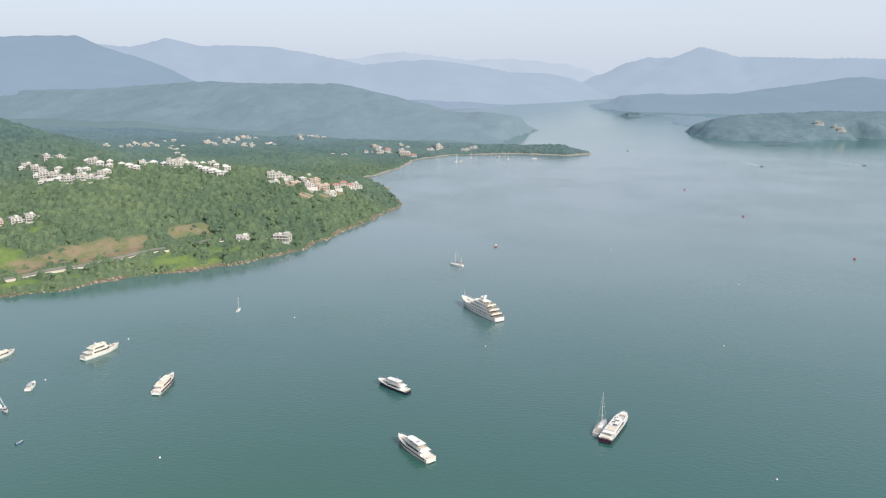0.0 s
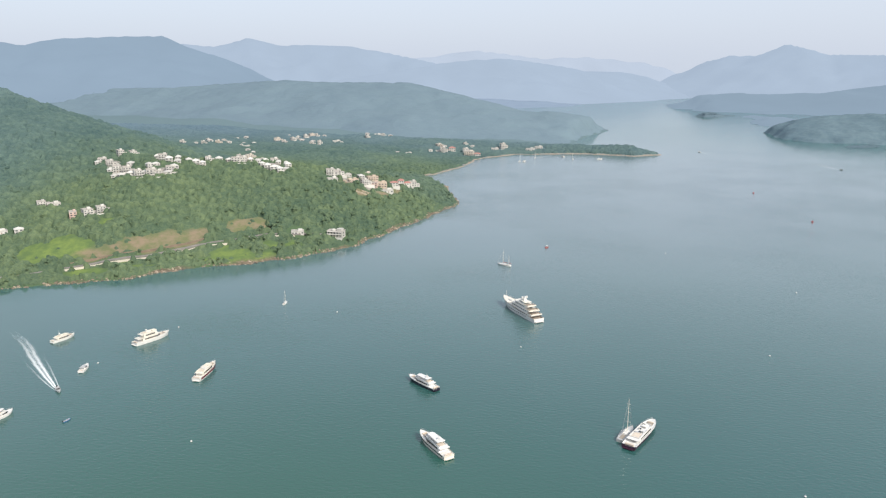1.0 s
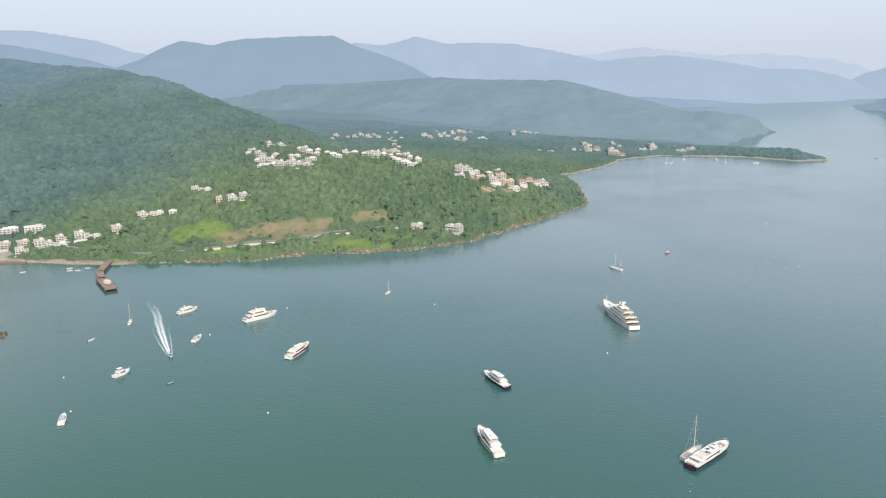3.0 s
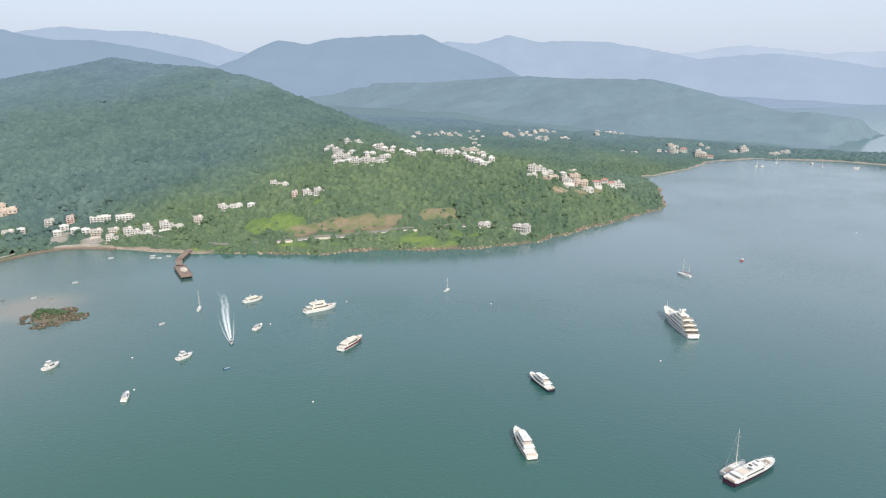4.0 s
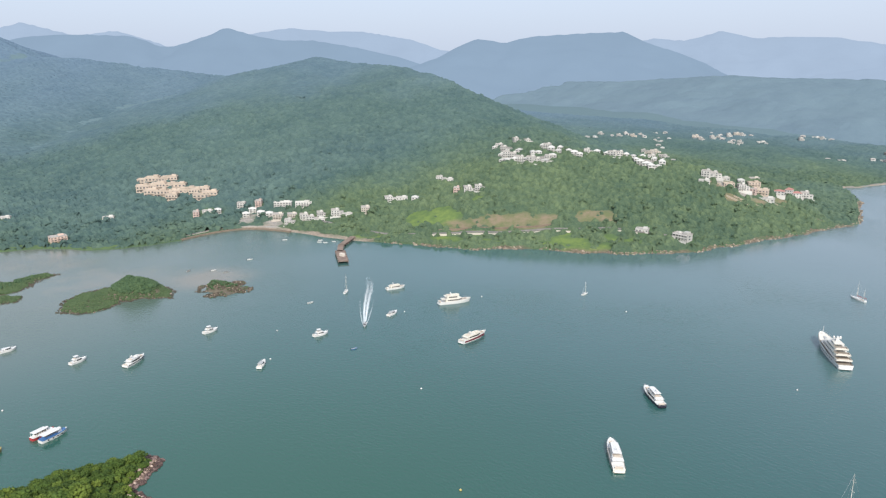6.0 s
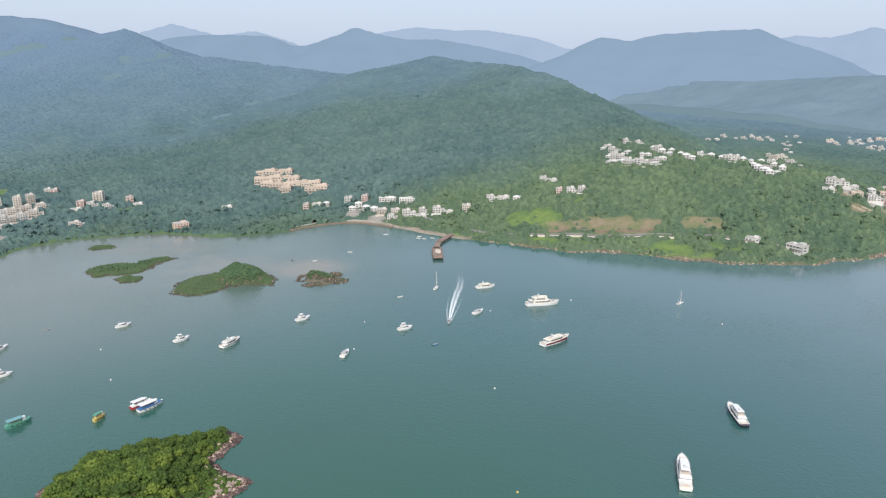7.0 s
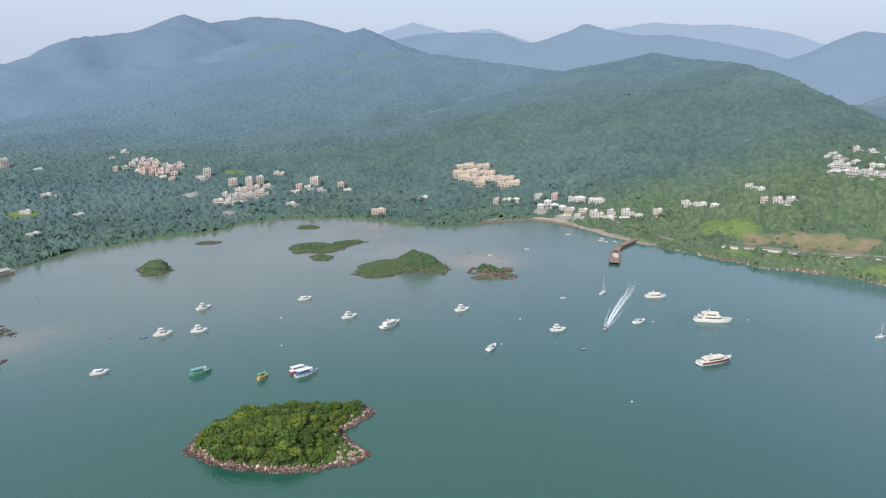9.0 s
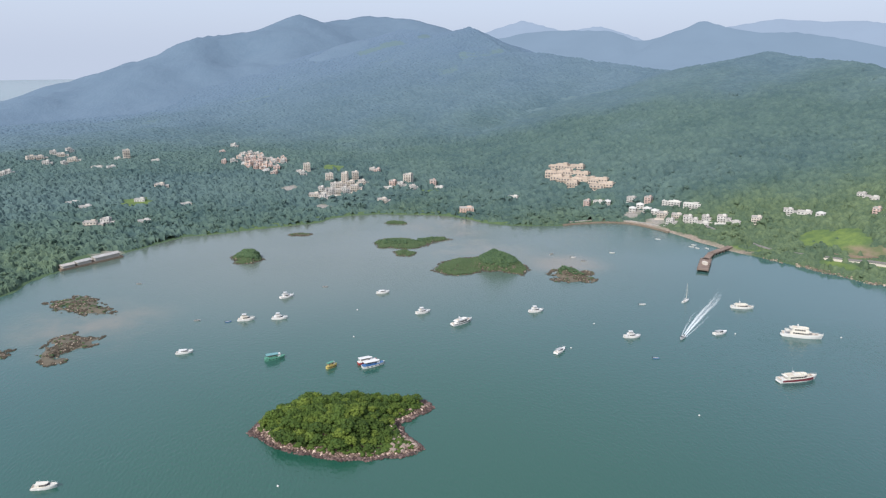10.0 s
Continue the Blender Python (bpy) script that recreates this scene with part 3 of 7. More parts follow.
def motor_yacht(label, length, beam, bow, stern, hull_mat, top_mat, decks=2, stripe=None, transom=0.86, full=2.2, group="", hardtop=True, deck_mat=None, storey=1.75, topsides=None, band=(0.82, 0.55)):
    """A moored motor yacht with a saloon, a flying bridge and a bathing platform."""
    y = thing("motor_yacht", label, "yacht", group)
    h = part("hull", hull(length, beam, bow, stern, 1.2, transom, full), hull_mat, y)
    L, B = length, beam
    if stripe:
        for side in (1, -1):
            rings = []
            for i in range(13):
                u = 0.06 + 0.80 * i / 12
                top = stern + (bow - stern) * u ** 1.8
                yy = side * (max(0.03, half_beam(u, B, transom, full)) * 0.985 + 0.02)
                rings.append([(L * (u - 0.5), yy + side * 0.03, top * band[0]), (L * (u - 0.5) - 0.05, yy - side * 0.02, top * band[1]), (L * (u - 0.5), yy - side * 0.35, top * (band[0] + band[1]) / 2)])
            part("side_stripe", loft(rings), stripe, h, "dark band of hull windows")
    if topsides:
        for side in (1, -1):
            rings = []
            for i in range(17):
                u = 0.02 + 0.965 * i / 16
                top = stern + (bow - stern) * u ** 1.8
                yy = side * (max(0.03, half_beam(u, B, transom, full)) + 0.05)
                rings.append([(L * (u - 0.5), yy, top + 0.05), (L * (u - 0.5), yy, top * 0.86), (L * (u - 0.5), yy - side * 0.35, top * 0.88), (L * (u - 0.5), yy - side * 0.2, top + 0.05)])
            part("topside", loft(rings), topsides, h, "white upper hull")
    part("deck", deck_plate(L, B, bow, stern, transom, full, 0.15, 0.35), deck_mat or TEAK, y, "open deck")
    part("foredeck", deck_plate(L, B, bow, stern, transom, full, 0.10, 0.04, 0.60, 0.985, 12, 0.12), top_mat, y, "pale rounded foredeck")
    part("bathing_platform", box(-L / 2 - 0.032 * L, -L / 2 + 0.1, -B * 0.36, B * 0.36, 0.35, 0.55, 0.05), hull_mat, y)
    bm = box(-L * 0.5 + 0.02 * L, -L * 0.5 + 0.05 * L, -B * 0.3, B * 0.3, stern - 0.3, stern + 0.35, 0.08)
    part("stern_seat", bm, CUSHION, y)
    z = stern - 0.3
    x0, x1, w = -0.31 * L, 0.26 * L, B * 0.40
    for k in range(decks):
        hi = storey
        house = part("deckhouse" if k else "saloon", deckhouse(x0, x1, w, w * 0.86, z, z + hi, w * 1.1, 0.10 * L if k == 0 else 0.05 * L, 0.15, 0.12 + 0.05 * k), top_mat, y)
        n = max(4, int((x1 - x0) / 1.7))
        window_row(house, TINT, x0 + 0.06 * L, x1 - 0.12 * L, w - 0.06 - 0.05 * k, z + hi * 0.42, z + hi * 0.82, n, 0, 0.18)
        shield = outline(x1 - w * 0.9, x1 - 0.045 * L + 0.06, w * 0.3, w * 0.80, w * 0.9)
        bm = loft([[(x, yy, z + hi * 0.45) for x, yy in shield], [(x - 0.03 * L, yy * 0.94, z + hi * 0.86) for x, yy in shield]])
        part("windscreen", bm, TINT, house, "dark raked windscreen")
        roof_x0 = x0 - (0.12 * L if k < decks - 1 else 0.06 * L)
        part("upper_deck" if k < decks - 1 else "roof", slab(roof_x0, x1 - 0.055 * L, w * 1.06, w * 0.86, z + hi, z + hi + 0.16, w), top_mat, y)
        z += hi + 0.14
        if k < decks - 1:
            railing(y, [(roof_x0 + 0.2, w * 0.98, z), (roof_x0 + 0.2, 0, z), (roof_x0 + 0.2, -w * 0.98, z)], 0.75)
            for s in (1, -1):
                railing(y, [(roof_x0 + 0.2 + (x0 - roof_x0 + 1.5) * i / 4, s * w * 0.98, z) for i in range(5)], 0.75)
        x0, x1, w = x0 + 0.04 * L, x1 - 0.09 * L, w * 0.88
    # flying bridge on the top
    fx0, fx1 = x0 - 0.03 * L, x1 + 0.05 * L
    rim = outline(fx0, fx1, w * 1.05, w, w)
    inner = outline(fx0 + 0.14, fx1 - 0.14, w * 1.05 - 0.14, w - 0.14, w)
    bm = loft([[(a, b, z) for a, b in rim], [(a, b, z + 0.5) for a, b in rim], [(a, b, z + 0.5) for a, b in inner], [(a, b, z + 0.1) for a, b in inner]])
    part("flying_bridge", bm, top_mat, y)
    part("sun_pad", box(fx0 + 0.4, fx0 + 0.3 * (fx1 - fx0), -w * 0.7, w * 0.7, z + 0.06, z + 0.4, 0.08), CUSHION, y)
    part("helm_console", box(fx1 - 0.30 * (fx1 - fx0), fx1 - 0.18 * (fx1 - fx0), -w * 0.5, w * 0.5, z + 0.06, z + 0.9, 0.08), top_mat, y)
    if hardtop:
        t = part("hardtop", slab(fx0 + 0.1 * (fx1 - fx0), fx1 - 0.12 * (fx1 - fx0), w * 0.95, w * 0.8, z + 1.6, z + 1.74, w * 0.8), top_mat, y)
        for sx in (0.2, 0.72):
            for s in (1, -1):
                xx = fx0 + sx * (fx1 - fx0)
                part("strut", rod((xx - 0.25, s * w * 0.88, z + 0.6), (xx, s * w * 0.78, z + 1.62), 0.06), top_mat, t)
        radar_mast(y, fx0 + 0.3 * (fx1 - fx0), z + 1.7, 0.7, w * 0.4)
    else:
        radar_mast(y, fx0 + 0.35 * (fx1 - fx0), z + 0.4, 1.1, w * 0.8)
    # foredeck
    u = 0.80
    zf = stern + (bow - stern) * u ** 1.8 - 0.34
    part("foredeck_well", box(0.20 * L, 0.36 * L, -B * 0.24, B * 0.24, zf - 0.05, zf + 0.36, 0.05), TEAK, y, "planked foredeck lounge")
    part("sofa", box(0.335 * L, 0.365 * L, -B * 0.20, B * 0.20, zf + 0.30, zf + 0.75, 0.08), CUSHION, y)
    part("foredeck_pad", box(0.225 * L, 0.29 * L, -B * 0.18, B * 0.18, zf + 0.1, zf + 0.62, 0.1), CUSHION, y)
    part("anchor_winch", box(0.42 * L, 0.44 * L, -0.25, 0.25, zf, zf + 0.45, 0.06), STEEL, y)
    bow_rail(y, L, B, bow, stern, transom, full, 0.55, 0.7)
    return y


def super_yacht(label):
    """A large white yacht: four decks stepped down aft, a raked funnel mast and a pole mast at the bow."""
    L, B, bow, stern = 43.0, 9.0, 5.4, 2.6
    y = thing("super_yacht", label, "yacht")
    h = part("hull", hull(L, B, bow, stern, 2.2, 0.80, 3.4, 0.10, 22), WHITE_GEL, y)
    for side in (1, -1):
        for i in range(9):
            u = 0.22 + 0.055 * i
            yy = side * (half_beam(u, B, 0.80, 3.4) * 0.985)
            xx = L * (u - 0.5)
            part("porthole", box(xx - 0.55, xx + 0.55, yy - 0.07, yy + 0.07, 1.55, 2.15, 0.0), GREY_GLASS, h)
    part("deck", deck_plate(L, B, bow, stern, 0.80, 3.4, 0.2, 0.9, 0.0, 0.965), TEAK, y, "planked main deck")
    part("foredeck", deck_plate(L, B, bow, stern, 0.80, 3.4, 0.25, 0.35, 0.74, 0.975), CREAM_GEL, y, "cream foredeck inside the bulwark")
    part("bathing_platform", box(-L / 2 - 1.0, -L / 2 + 0.2, -3.0, 3.0, 0.5, 0.75, 0.08), WHITE_GEL, y)
    z = stern - 0.85
    tiers = [(-15.0, 12.5, 3.7), (-13.0, 9.2, 3.5), (-10.2, 5.4, 3.1), (-6.8, 0.8, 2.3)]
    for k, (x0, x1, w) in enumerate(tiers):
        hi = 1.8 if k < 3 else 1.35
        house = part("deckhouse", deckhouse(x0, x1, w, w * 0.86, z, z + hi, w * 1.15, 1.6, 0.2, 0.16), WHITE_GEL, y)
        window_row(house, GREY_GLASS, x0 + 1.2, x1 - 3.6, w - 0.08, z + hi * 0.45, z + hi * 0.74, max(4, int((x1 - x0) / 2.6)), 0, 0.5)
        shield = outline(x1 - w * 0.9, x1 - 0.65, w * 0.3, w * 0.80, w * 0.9)
        part("windscreen", loft([[(a, b, z + hi * 0.42) for a, b in shield], [(a - 0.6, b * 0.95, z + hi * 0.82) for a, b in shield]]), GREY_GLASS, house, "dark curved windscreen")
        part("aft_doors", box(x0 - 0.06, x0 + 0.1, -w * 0.55, w * 0.55, z + 0.2, z + hi - 0.2), GREY_GLASS, house, "dark sliding glass doors")
        over = 3.6 - 0.4 * k
        part("upper_deck", slab(x0 - over, x1 - 0.9, w * 1.08, w * 0.92, z + hi, z + hi + 0.2, w), CREAM_GEL, y)
        # low bulwark round the open deck aft
        rim = [(x0 - over + 0.15, w * 1.04), (x0 - over + 0.15, -w * 1.04)]
        if k < 3:
            bm = bmesh.new()
            box(x0 - over + 0.05, x0 - over + 0.2, -w * 1.05, w * 1.05, z + hi + 0.1, z + hi + 0.8, 0, bm)
            for s in (1, -1):
                box(x0 - over + 0.05, x0 + 1.5, s * w * 1.02 - 0.07, s * w * 1.02 + 0.07, z + hi + 0.1, z + hi + 0.8, 0, bm)
            part("bulwark", bm, CREAM_GEL, y)
            part("deck_planks", box(x0 - over + 0.3, x0 + 2.0, -w * 0.96, w * 0.96, z + hi + 0.19, z + hi + 0.24), TEAK, y)
            part("deck_sofa", box(x0 - over + 0.5, x0 - over + 1.4, -w * 0.7, w * 0.7, z + hi + 0.24, z + hi + 0.8, 0.1), CUSHION, y)
        z += hi + 0.18
    bm = loft([[(x, yy, z) for x, yy in ((-5.0, -0.9), (-1.2, -0.7), (-1.2, 0.7), (-5.0, 0.9))], [(x, yy, z + 2.8) for x, yy in ((-5.2, -0.45), (-3.9, -0.35), (-3.9, 0.35), (-5.2, 0.45))]])
    m = part("mast", bm, WHITE_GEL, y, "white raked radar mast")
    part("crosstree", box(-4.9, -4.2, -2.1, 2.1, z + 1.5, z + 1.65, 0.04), WHITE_GEL, m)
    for s in (1, -1):
        bm = bmesh.new()
        bmesh.ops.create_uvsphere(bm, u_segments=12, v_segments=8, radius=0.62, matrix=Matrix.Translation((-4.0, s * 1.6, z + 2.2)))
        part("radar_dome", bm, WHITE_GEL, m, "", True)
    part("bow_mast", rod((18.3, 0, bow - 1.1), (18.1, 0, bow + 4.2), 0.16, 0.07, 8), WHITE_GEL, y)
    part("tender", deckhouse(11.6, 15.6, 0.8, 0.7, bow - 1.8, bow - 0.9, 1.4, 0.1), GREY_GEL, y, "covered tender on the foredeck")
    bow_rail(y, L, B, bow, stern, 0.80, 3.4, 0.62, 0.9, 10)
    return y


def cruiser(label, length=9.5, bridge=True, hull_mat=None, top_mat=None, arch=True, canopy=None):
    """A small cabin cruiser."""
    L, B = length, length * 0.33
    bow, stern = L * 0.17, L * 0.11
    y = thing("cabin_cruiser", label, "motor boat", "boats moored in the bay")
    h = part("hull", hull(L, B, bow, stern, 0.5, 0.90, 2.9, 0.08, 12), hull_mat or WHITE_GEL, y)
    part("deck", deck_plate(L, B, bow, stern, 0.90, 2.9, 0.1, 0.08, 0.02, 0.97, 10), top_mat or WHITE_GEL, y)
    x0, x1, w, z = -0.22 * L, 0.24 * L, B * 0.38, stern - 0.1
    hi = L * 0.125
    house = part("cabin", deckhouse(x0, x1, w, w * 0.8, z, z + hi, w * 1.1, 0.13 * L, 0.05, 0.1), top_mat or WHITE_GEL, y)
    window_row(house, TINT, x0 + 0.04 * L, x1 - 0.16 * L, w - 0.03, z + hi * 0.42, z + hi * 0.82, 3, 0, 0.15)
    shield = outline(x1 - w * 0.9, x1 - 0.045 * L + 0.05, w * 0.3, w * 0.76, w * 0.9)
    part("windscreen", loft([[(a, b, z + hi * 0.40) for a, b in shield], [(a - 0.06 * L, b * 0.92, z + hi * 0.88) for a, b in shield]]), TINT, house)
    part("cabin_roof", slab(x0 - 0.12 * L, x1 - 0.10 * L, w * 1.04, w * 0.84, z + hi, z + hi + 0.1, w), canopy or top_mat or WHITE_GEL, y)
    part("cockpit_seat", box(-0.46 * L, -0.42 * L, -w * 0.8, w * 0.8, stern - 0.15, stern + 0.25, 0.05), CUSHION, y)
    part("bathing_platform", box(-L / 2 - 0.045 * L, -L / 2 + 0.05, -B * 0.36, B * 0.36, 0.2, 0.32, 0.03), hull_mat or WHITE_GEL, y)
    zz = z + hi + 0.1
    if bridge:
        rim, inner = outline(x0 - 0.05 * L, x1 - 0.17 * L, w * 0.95, w * 0.8, w * 0.8), outline(x0 - 0.05 * L + 0.1, x1 - 0.17 * L - 0.1, w * 0.95 - 0.1, w * 0.8 - 0.1, w * 0.8)
        part("flying_bridge", loft([[(a, b, zz) for a, b in rim], [(a, b, zz + 0.55) for a, b in rim], [(a, b, zz + 0.55) for a, b in inner], [(a, b, zz + 0.06) for a, b in inner]]), top_mat or WHITE_GEL, y)
        part("bridge_seat", box(x0 + 0.02 * L, x0 + 0.09 * L, -w * 0.6, w * 0.6, zz + 0.04, zz + 0.45, 0.05), CUSHION, y)
        if arch:
            part("bridge_top", slab(x0 - 0.02 * L, x1 - 0.22 * L, w * 0.85, w * 0.7, zz + 1.55, zz + 1.63, w * 0.6), canopy or WHITE_GEL, y)
            for sx in (x0 + 0.02 * L, x1 - 0.27 * L):
                for s in (1, -1):
                    part("strut", rod((sx, s * w * 0.75, zz + 0.4), (sx, s * w * 0.7, zz + 1.57), 0.035, None, 5), STEEL, y)
    part("antenna", rod((x0 + 0.05 * L, w * 0.5, zz), (x0 - 0.02 * L, w * 0.5, zz + L * 0.22), 0.025, 0.012, 4), WHITE_GEL, y)
    bow_rail(y, L, B, bow, stern, 0.90, 2.9, 0.55, 0.55, 5)
    return y


def sailing_boat(label, length, mast, mizzen=0.0, hull_mat=None, cover=None):
    L, B = length, length * 0.29
    bow, stern = L * 0.10, L * 0.08
    y = thing("sailing_boat", label, "sailing boat")
    part("hull", hull(L, B, bow, stern, 0.6, 0.62, 2.0, 0.10, 14), hull_mat or WHITE_GEL, y)
    part("deck", deck_plate(L, B, bow, stern, 0.62, 2.0, 0.06, 0.05, 0.02, 0.97, 12), GREY_GEL if hull_mat is GREY_GEL else WHITE_GEL, y)
    part("coach_roof", deckhouse(-0.12 * L, 0.20 * L, B * 0.26, B * 0.2, stern - 0.05, stern + 0.45, B * 0.4, 0.3, 0.1, 0.06), WHITE_GEL, y)
    part("cockpit", box(-0.40 * L, -0.14 * L, -B * 0.22, B * 0.22, stern - 0.1, stern + 0.03, 0.03), TEAK, y)
    for mx, mh, bl in ((0.08 * L, mast, 0.36 * L), (-0.36 * L, mizzen, 0.2 * L)):
        if not mh:
            continue
        m = part("mast", rod((mx, 0, stern), (mx - mh * 0.015, 0, mh), 0.12 * mast / 15 + 0.04, 0.06, 8), CREAM_GEL, y, "pale mast with spreaders")
        for f in (0.35, 0.6, 0.82) if mh > 11 else (0.5,):
            part("spreader", rod((mx, -0.085 * mh * (1 - f * 0.5), mh * f), (mx, 0.085 * mh * (1 - f * 0.5), mh * f), 0.05), CREAM_GEL, m)
        part("boom", rod((mx, 0, stern + 1.4), (mx - bl, 0, stern + 1.35), 0.09), CREAM_GEL, m)
        part("furled_sail", rod((mx - 0.1, 0, stern + 1.6), (mx - bl * 0.95, 0, stern + 1.52), 0.2, 0.13, 8), cover or WHITE_GEL, m)
        for a in ((0.49 * L, 0, bow), (mx - 0.1, B * 0.47, stern), (mx - 0.1, -B * 0.47, stern), (-0.49 * L, 0, stern)):
            part("stay", rod(a, (mx - mh * 0.015, 0, mh * 0.98), 0.028, None, 4), STEEL, m)
    bow_rail(y, L, B, bow, stern, 0.62, 2.0, 0.3, 0.6, 6)
    return y


def dinghy(label, length, hull_mat, motor=True, cover=None):
    L, B = length, length * 0.38
    y = thing("dinghy", label, "small boat", "dinghies at moorings")
    part("hull", hull(L, B, 0.55, 0.4, 0.2, 0.85, 2.2, 0.08, 9), hull_mat, y)
    part("floor", deck_plate(L, B, 0.55, 0.4, 0.85, 2.2, 0.08, 0.1, 0.03, 0.94, 8, 0.03), cover or GREY_GEL, y)
    for x in (-0.25, 0.05):
        part("thwart", box(L * x - 0.13, L * x + 0.13, -B * 0.38, B * 0.38, 0.36, 0.43), TEAK, y)
    if motor:
        part("outboard_motor", box(-L / 2 - 0.3, -L / 2 + 0.05, -0.16, 0.16, 0.15, 0.85, 0.07), RUBBER, y)
    return y


def ferry(label, length, hull_mat, roof_mat, rail_mat):
    """A wooden passenger sampan with a long canopy on posts."""
    L, B = length, length * 0.30
    bow, stern = 1.7, 1.3
    y = thing("passenger_sampan", label, "passenger boat")
    part("hull", hull(L, B, bow, stern, 0.7, 0.8, 2.4, 0.06, 12), hull_mat, y)
    part("deck", deck_plate(L, B, bow, stern, 0.8, 2.4, 0.12, 0.3, 0.02, 0.95, 10), TEAK, y)
    part("gunwale", deck_plate(L, B + 0.2, bow + 0.03, stern + 0.03, 0.8, 2.4, 0.0, -0.02, 0.0, 0.93, 10, 0.1), rail_mat, y)
    part("cabin", box(-0.36 * L, 0.05 * L, -B * 0.34, B * 0.34, 1.0, 2.0, 0.06), rail_mat, y)
    part("wheelhouse", deckhouse(0.12 * L, 0.28 * L, B * 0.26, B * 0.22, 1.1, 3.1, 0.6, 0.2, 0, 0.05), WHITE_GEL, y)
    c = part("canopy", slab(-0.44 * L, 0.16 * L, B * 0.46, B * 0.44, 3.05, 3.22, 0.3), roof_mat, y)
    for i in range(6):
        for s in (1, -1):
            xx = (-0.42 + 0.105 * i) * L
            part("post", rod((xx, s * B * 0.42, 1.0), (xx, s * B * 0.42, 3.06), 0.05, None, 5), rail_mat, c)
    for i in range(5):
        part("bench", box((-0.33 + 0.09 * i) * L, (-0.29 + 0.09 * i) * L, -B * 0.3, B * 0.3, 2.0, 2.35, 0.03), TEAK, y)
    for i in range(4):
        for s in (1, -1):
            xx = (-0.3 + 0.17 * i) * L
            yy = s * (half_beam(xx / L + 0.5, B, 0.8, 2.4) + 0.12)
            bm = bmesh.new()
            bmesh.ops.create_cone(bm, cap_ends=True, segments=8, radius1=0.28, radius2=0.28, depth=0.2, matrix=Matrix.Translation((xx, yy, 0.8)) @ Matrix.Rotation(pi / 2, 4, "X"))
            part("tyre_fender", bm, RUBBER, y)
    return y


def buoy(label, size, mat, at, top=True):
    size *= 0.8
    o = thing("mooring_buoy", label, "buoy", "mooring buoys")
    bm = bmesh.new()
    bmesh.ops.create_uvsphere(bm, u_segments=12, v_segments=8, radius=size, matrix=Matrix.Translation((0, 0, size * 0.45)) @ Matrix.Diagonal((1, 1, 0.8, 1)))
    part("float", bm, mat, o, "", True)
    bm = bmesh.new()
    rod((0, 0, size), (0, 0, size * 1.7), size * 0.08, None, 6, bm)
    bmesh.ops.create_cone(bm, cap_ends=True, segments=10, radius1=size * 0.25, radius2=size * 0.25, depth=size * 0.1, matrix=Matrix.Translation((0, 0, size * 1.7)))
    part("eye", bm, STEEL, o)
    o.matrix_world = pose(at[0] * U, at[1] * U, 0)
    return o


def moor(o, x, y, heading, z=0.0):
    low = (1.0, 1.08, 0.98, 1) if "cruiser" in o.name else (1, 1, 1, 1)
    o.matrix_world = pose(x * U, y * U, z, 0, 0, heading) @ Matrix.Diagonal(low)
    return o


moor(super_yacht("large white yacht with four stepped decks at anchor"), 19.0, 351.0, 121)
moor(motor_yacht("cream motor yacht with a hardtop over its flying bridge", 22.6, 5.4, 2.9, 1.9, CREAM_GEL, WHITE_GEL, 1, TINT, 0.90, 3.4, "", True, WHITE_GEL, 1.7), -9.2, 211.9, 128)
moor(motor_yacht("white-topped motor yacht with a dark navy hull", 20.0, 4.7, 2.5, 1.6, DARK_GEL, WHITE_GEL, 1, None, 0.90, 3.4, "", True, WHITE_GEL, 1.6, WHITE_GEL), -19.3, 259.4, 140)
plum = moor(motor_yacht("white motor yacht with a plum hull and long deck", 28.0, 6.2, 2.2, 1.8, PLUM_GEL, WHITE_GEL, 1, None, 0.94, 3.6, "", False, WHITE_GEL, 1.1, WHITE_GEL), 59.6, 226.8, 59)
for k in range(5):
    part("deck_hatch", box(-3.0 + 2.3 * k, -1.9 + 2.3 * k, (-1.5, 0.2, -0.9, 0.5, -0.4)[k], (0.3, 1.6, 0.9, 1.7, 1.2)[k], 3.12 if k < 4 else 2.6, 3.22 if k < 4 else 2.72, 0.04), TINT, plum, "dark glazed hatch")
moor(sailing_boat("grey sailing yacht with a tall bare mast beside a motor yacht", 14.5, 17.0, 0, GREY_GEL, CREAM_GEL), 54.4, 226.5, 60)
moor(motor_yacht("white double-decked motor yacht with rows of small windows", 22.0, 5.6, 2.7, 1.8, WHITE_GEL, CREAM_GEL, 2, None, 0.92, 3.0, "", False, WHITE_GEL, 1.75), -148.6, 294.2, 59)
moor(motor_yacht("white motor yacht with a dark red stripe along its hull", 21.0, 5.0, 2.6, 1.7, WHITE_GEL, CREAM_GEL, 1, STRIPE_RED, 0.88, 2.8, "", False, WHITE_GEL, 1.6, None, (0.90, 0.30)), -108.6, 261.2, 87)
moor(motor_yacht("white motor yacht with an open flying bridge", 14.0, 4.0, 1.9, 1.2, WHITE_GEL, CREAM_GEL, 1, None, 0.90, 2.9, "", False, WHITE_GEL, 1.4), -189.3, 290.5, 66)
moor(motor_yacht("white sport yacht with dark tinted saloon windows", 15.0, 4.2, 2.0, 1.3, WHITE_GEL, WHITE_GEL, 1, TINT, 0.90, 2.8, "", False, WHITE_GEL, 1.4), -198.2, 144.9, 115)
sloop = sailing_boat("small white sloop with a bare mast at its mooring", 8.2, 12.5)
moor(sloop, -205.1, 267.7, 122)
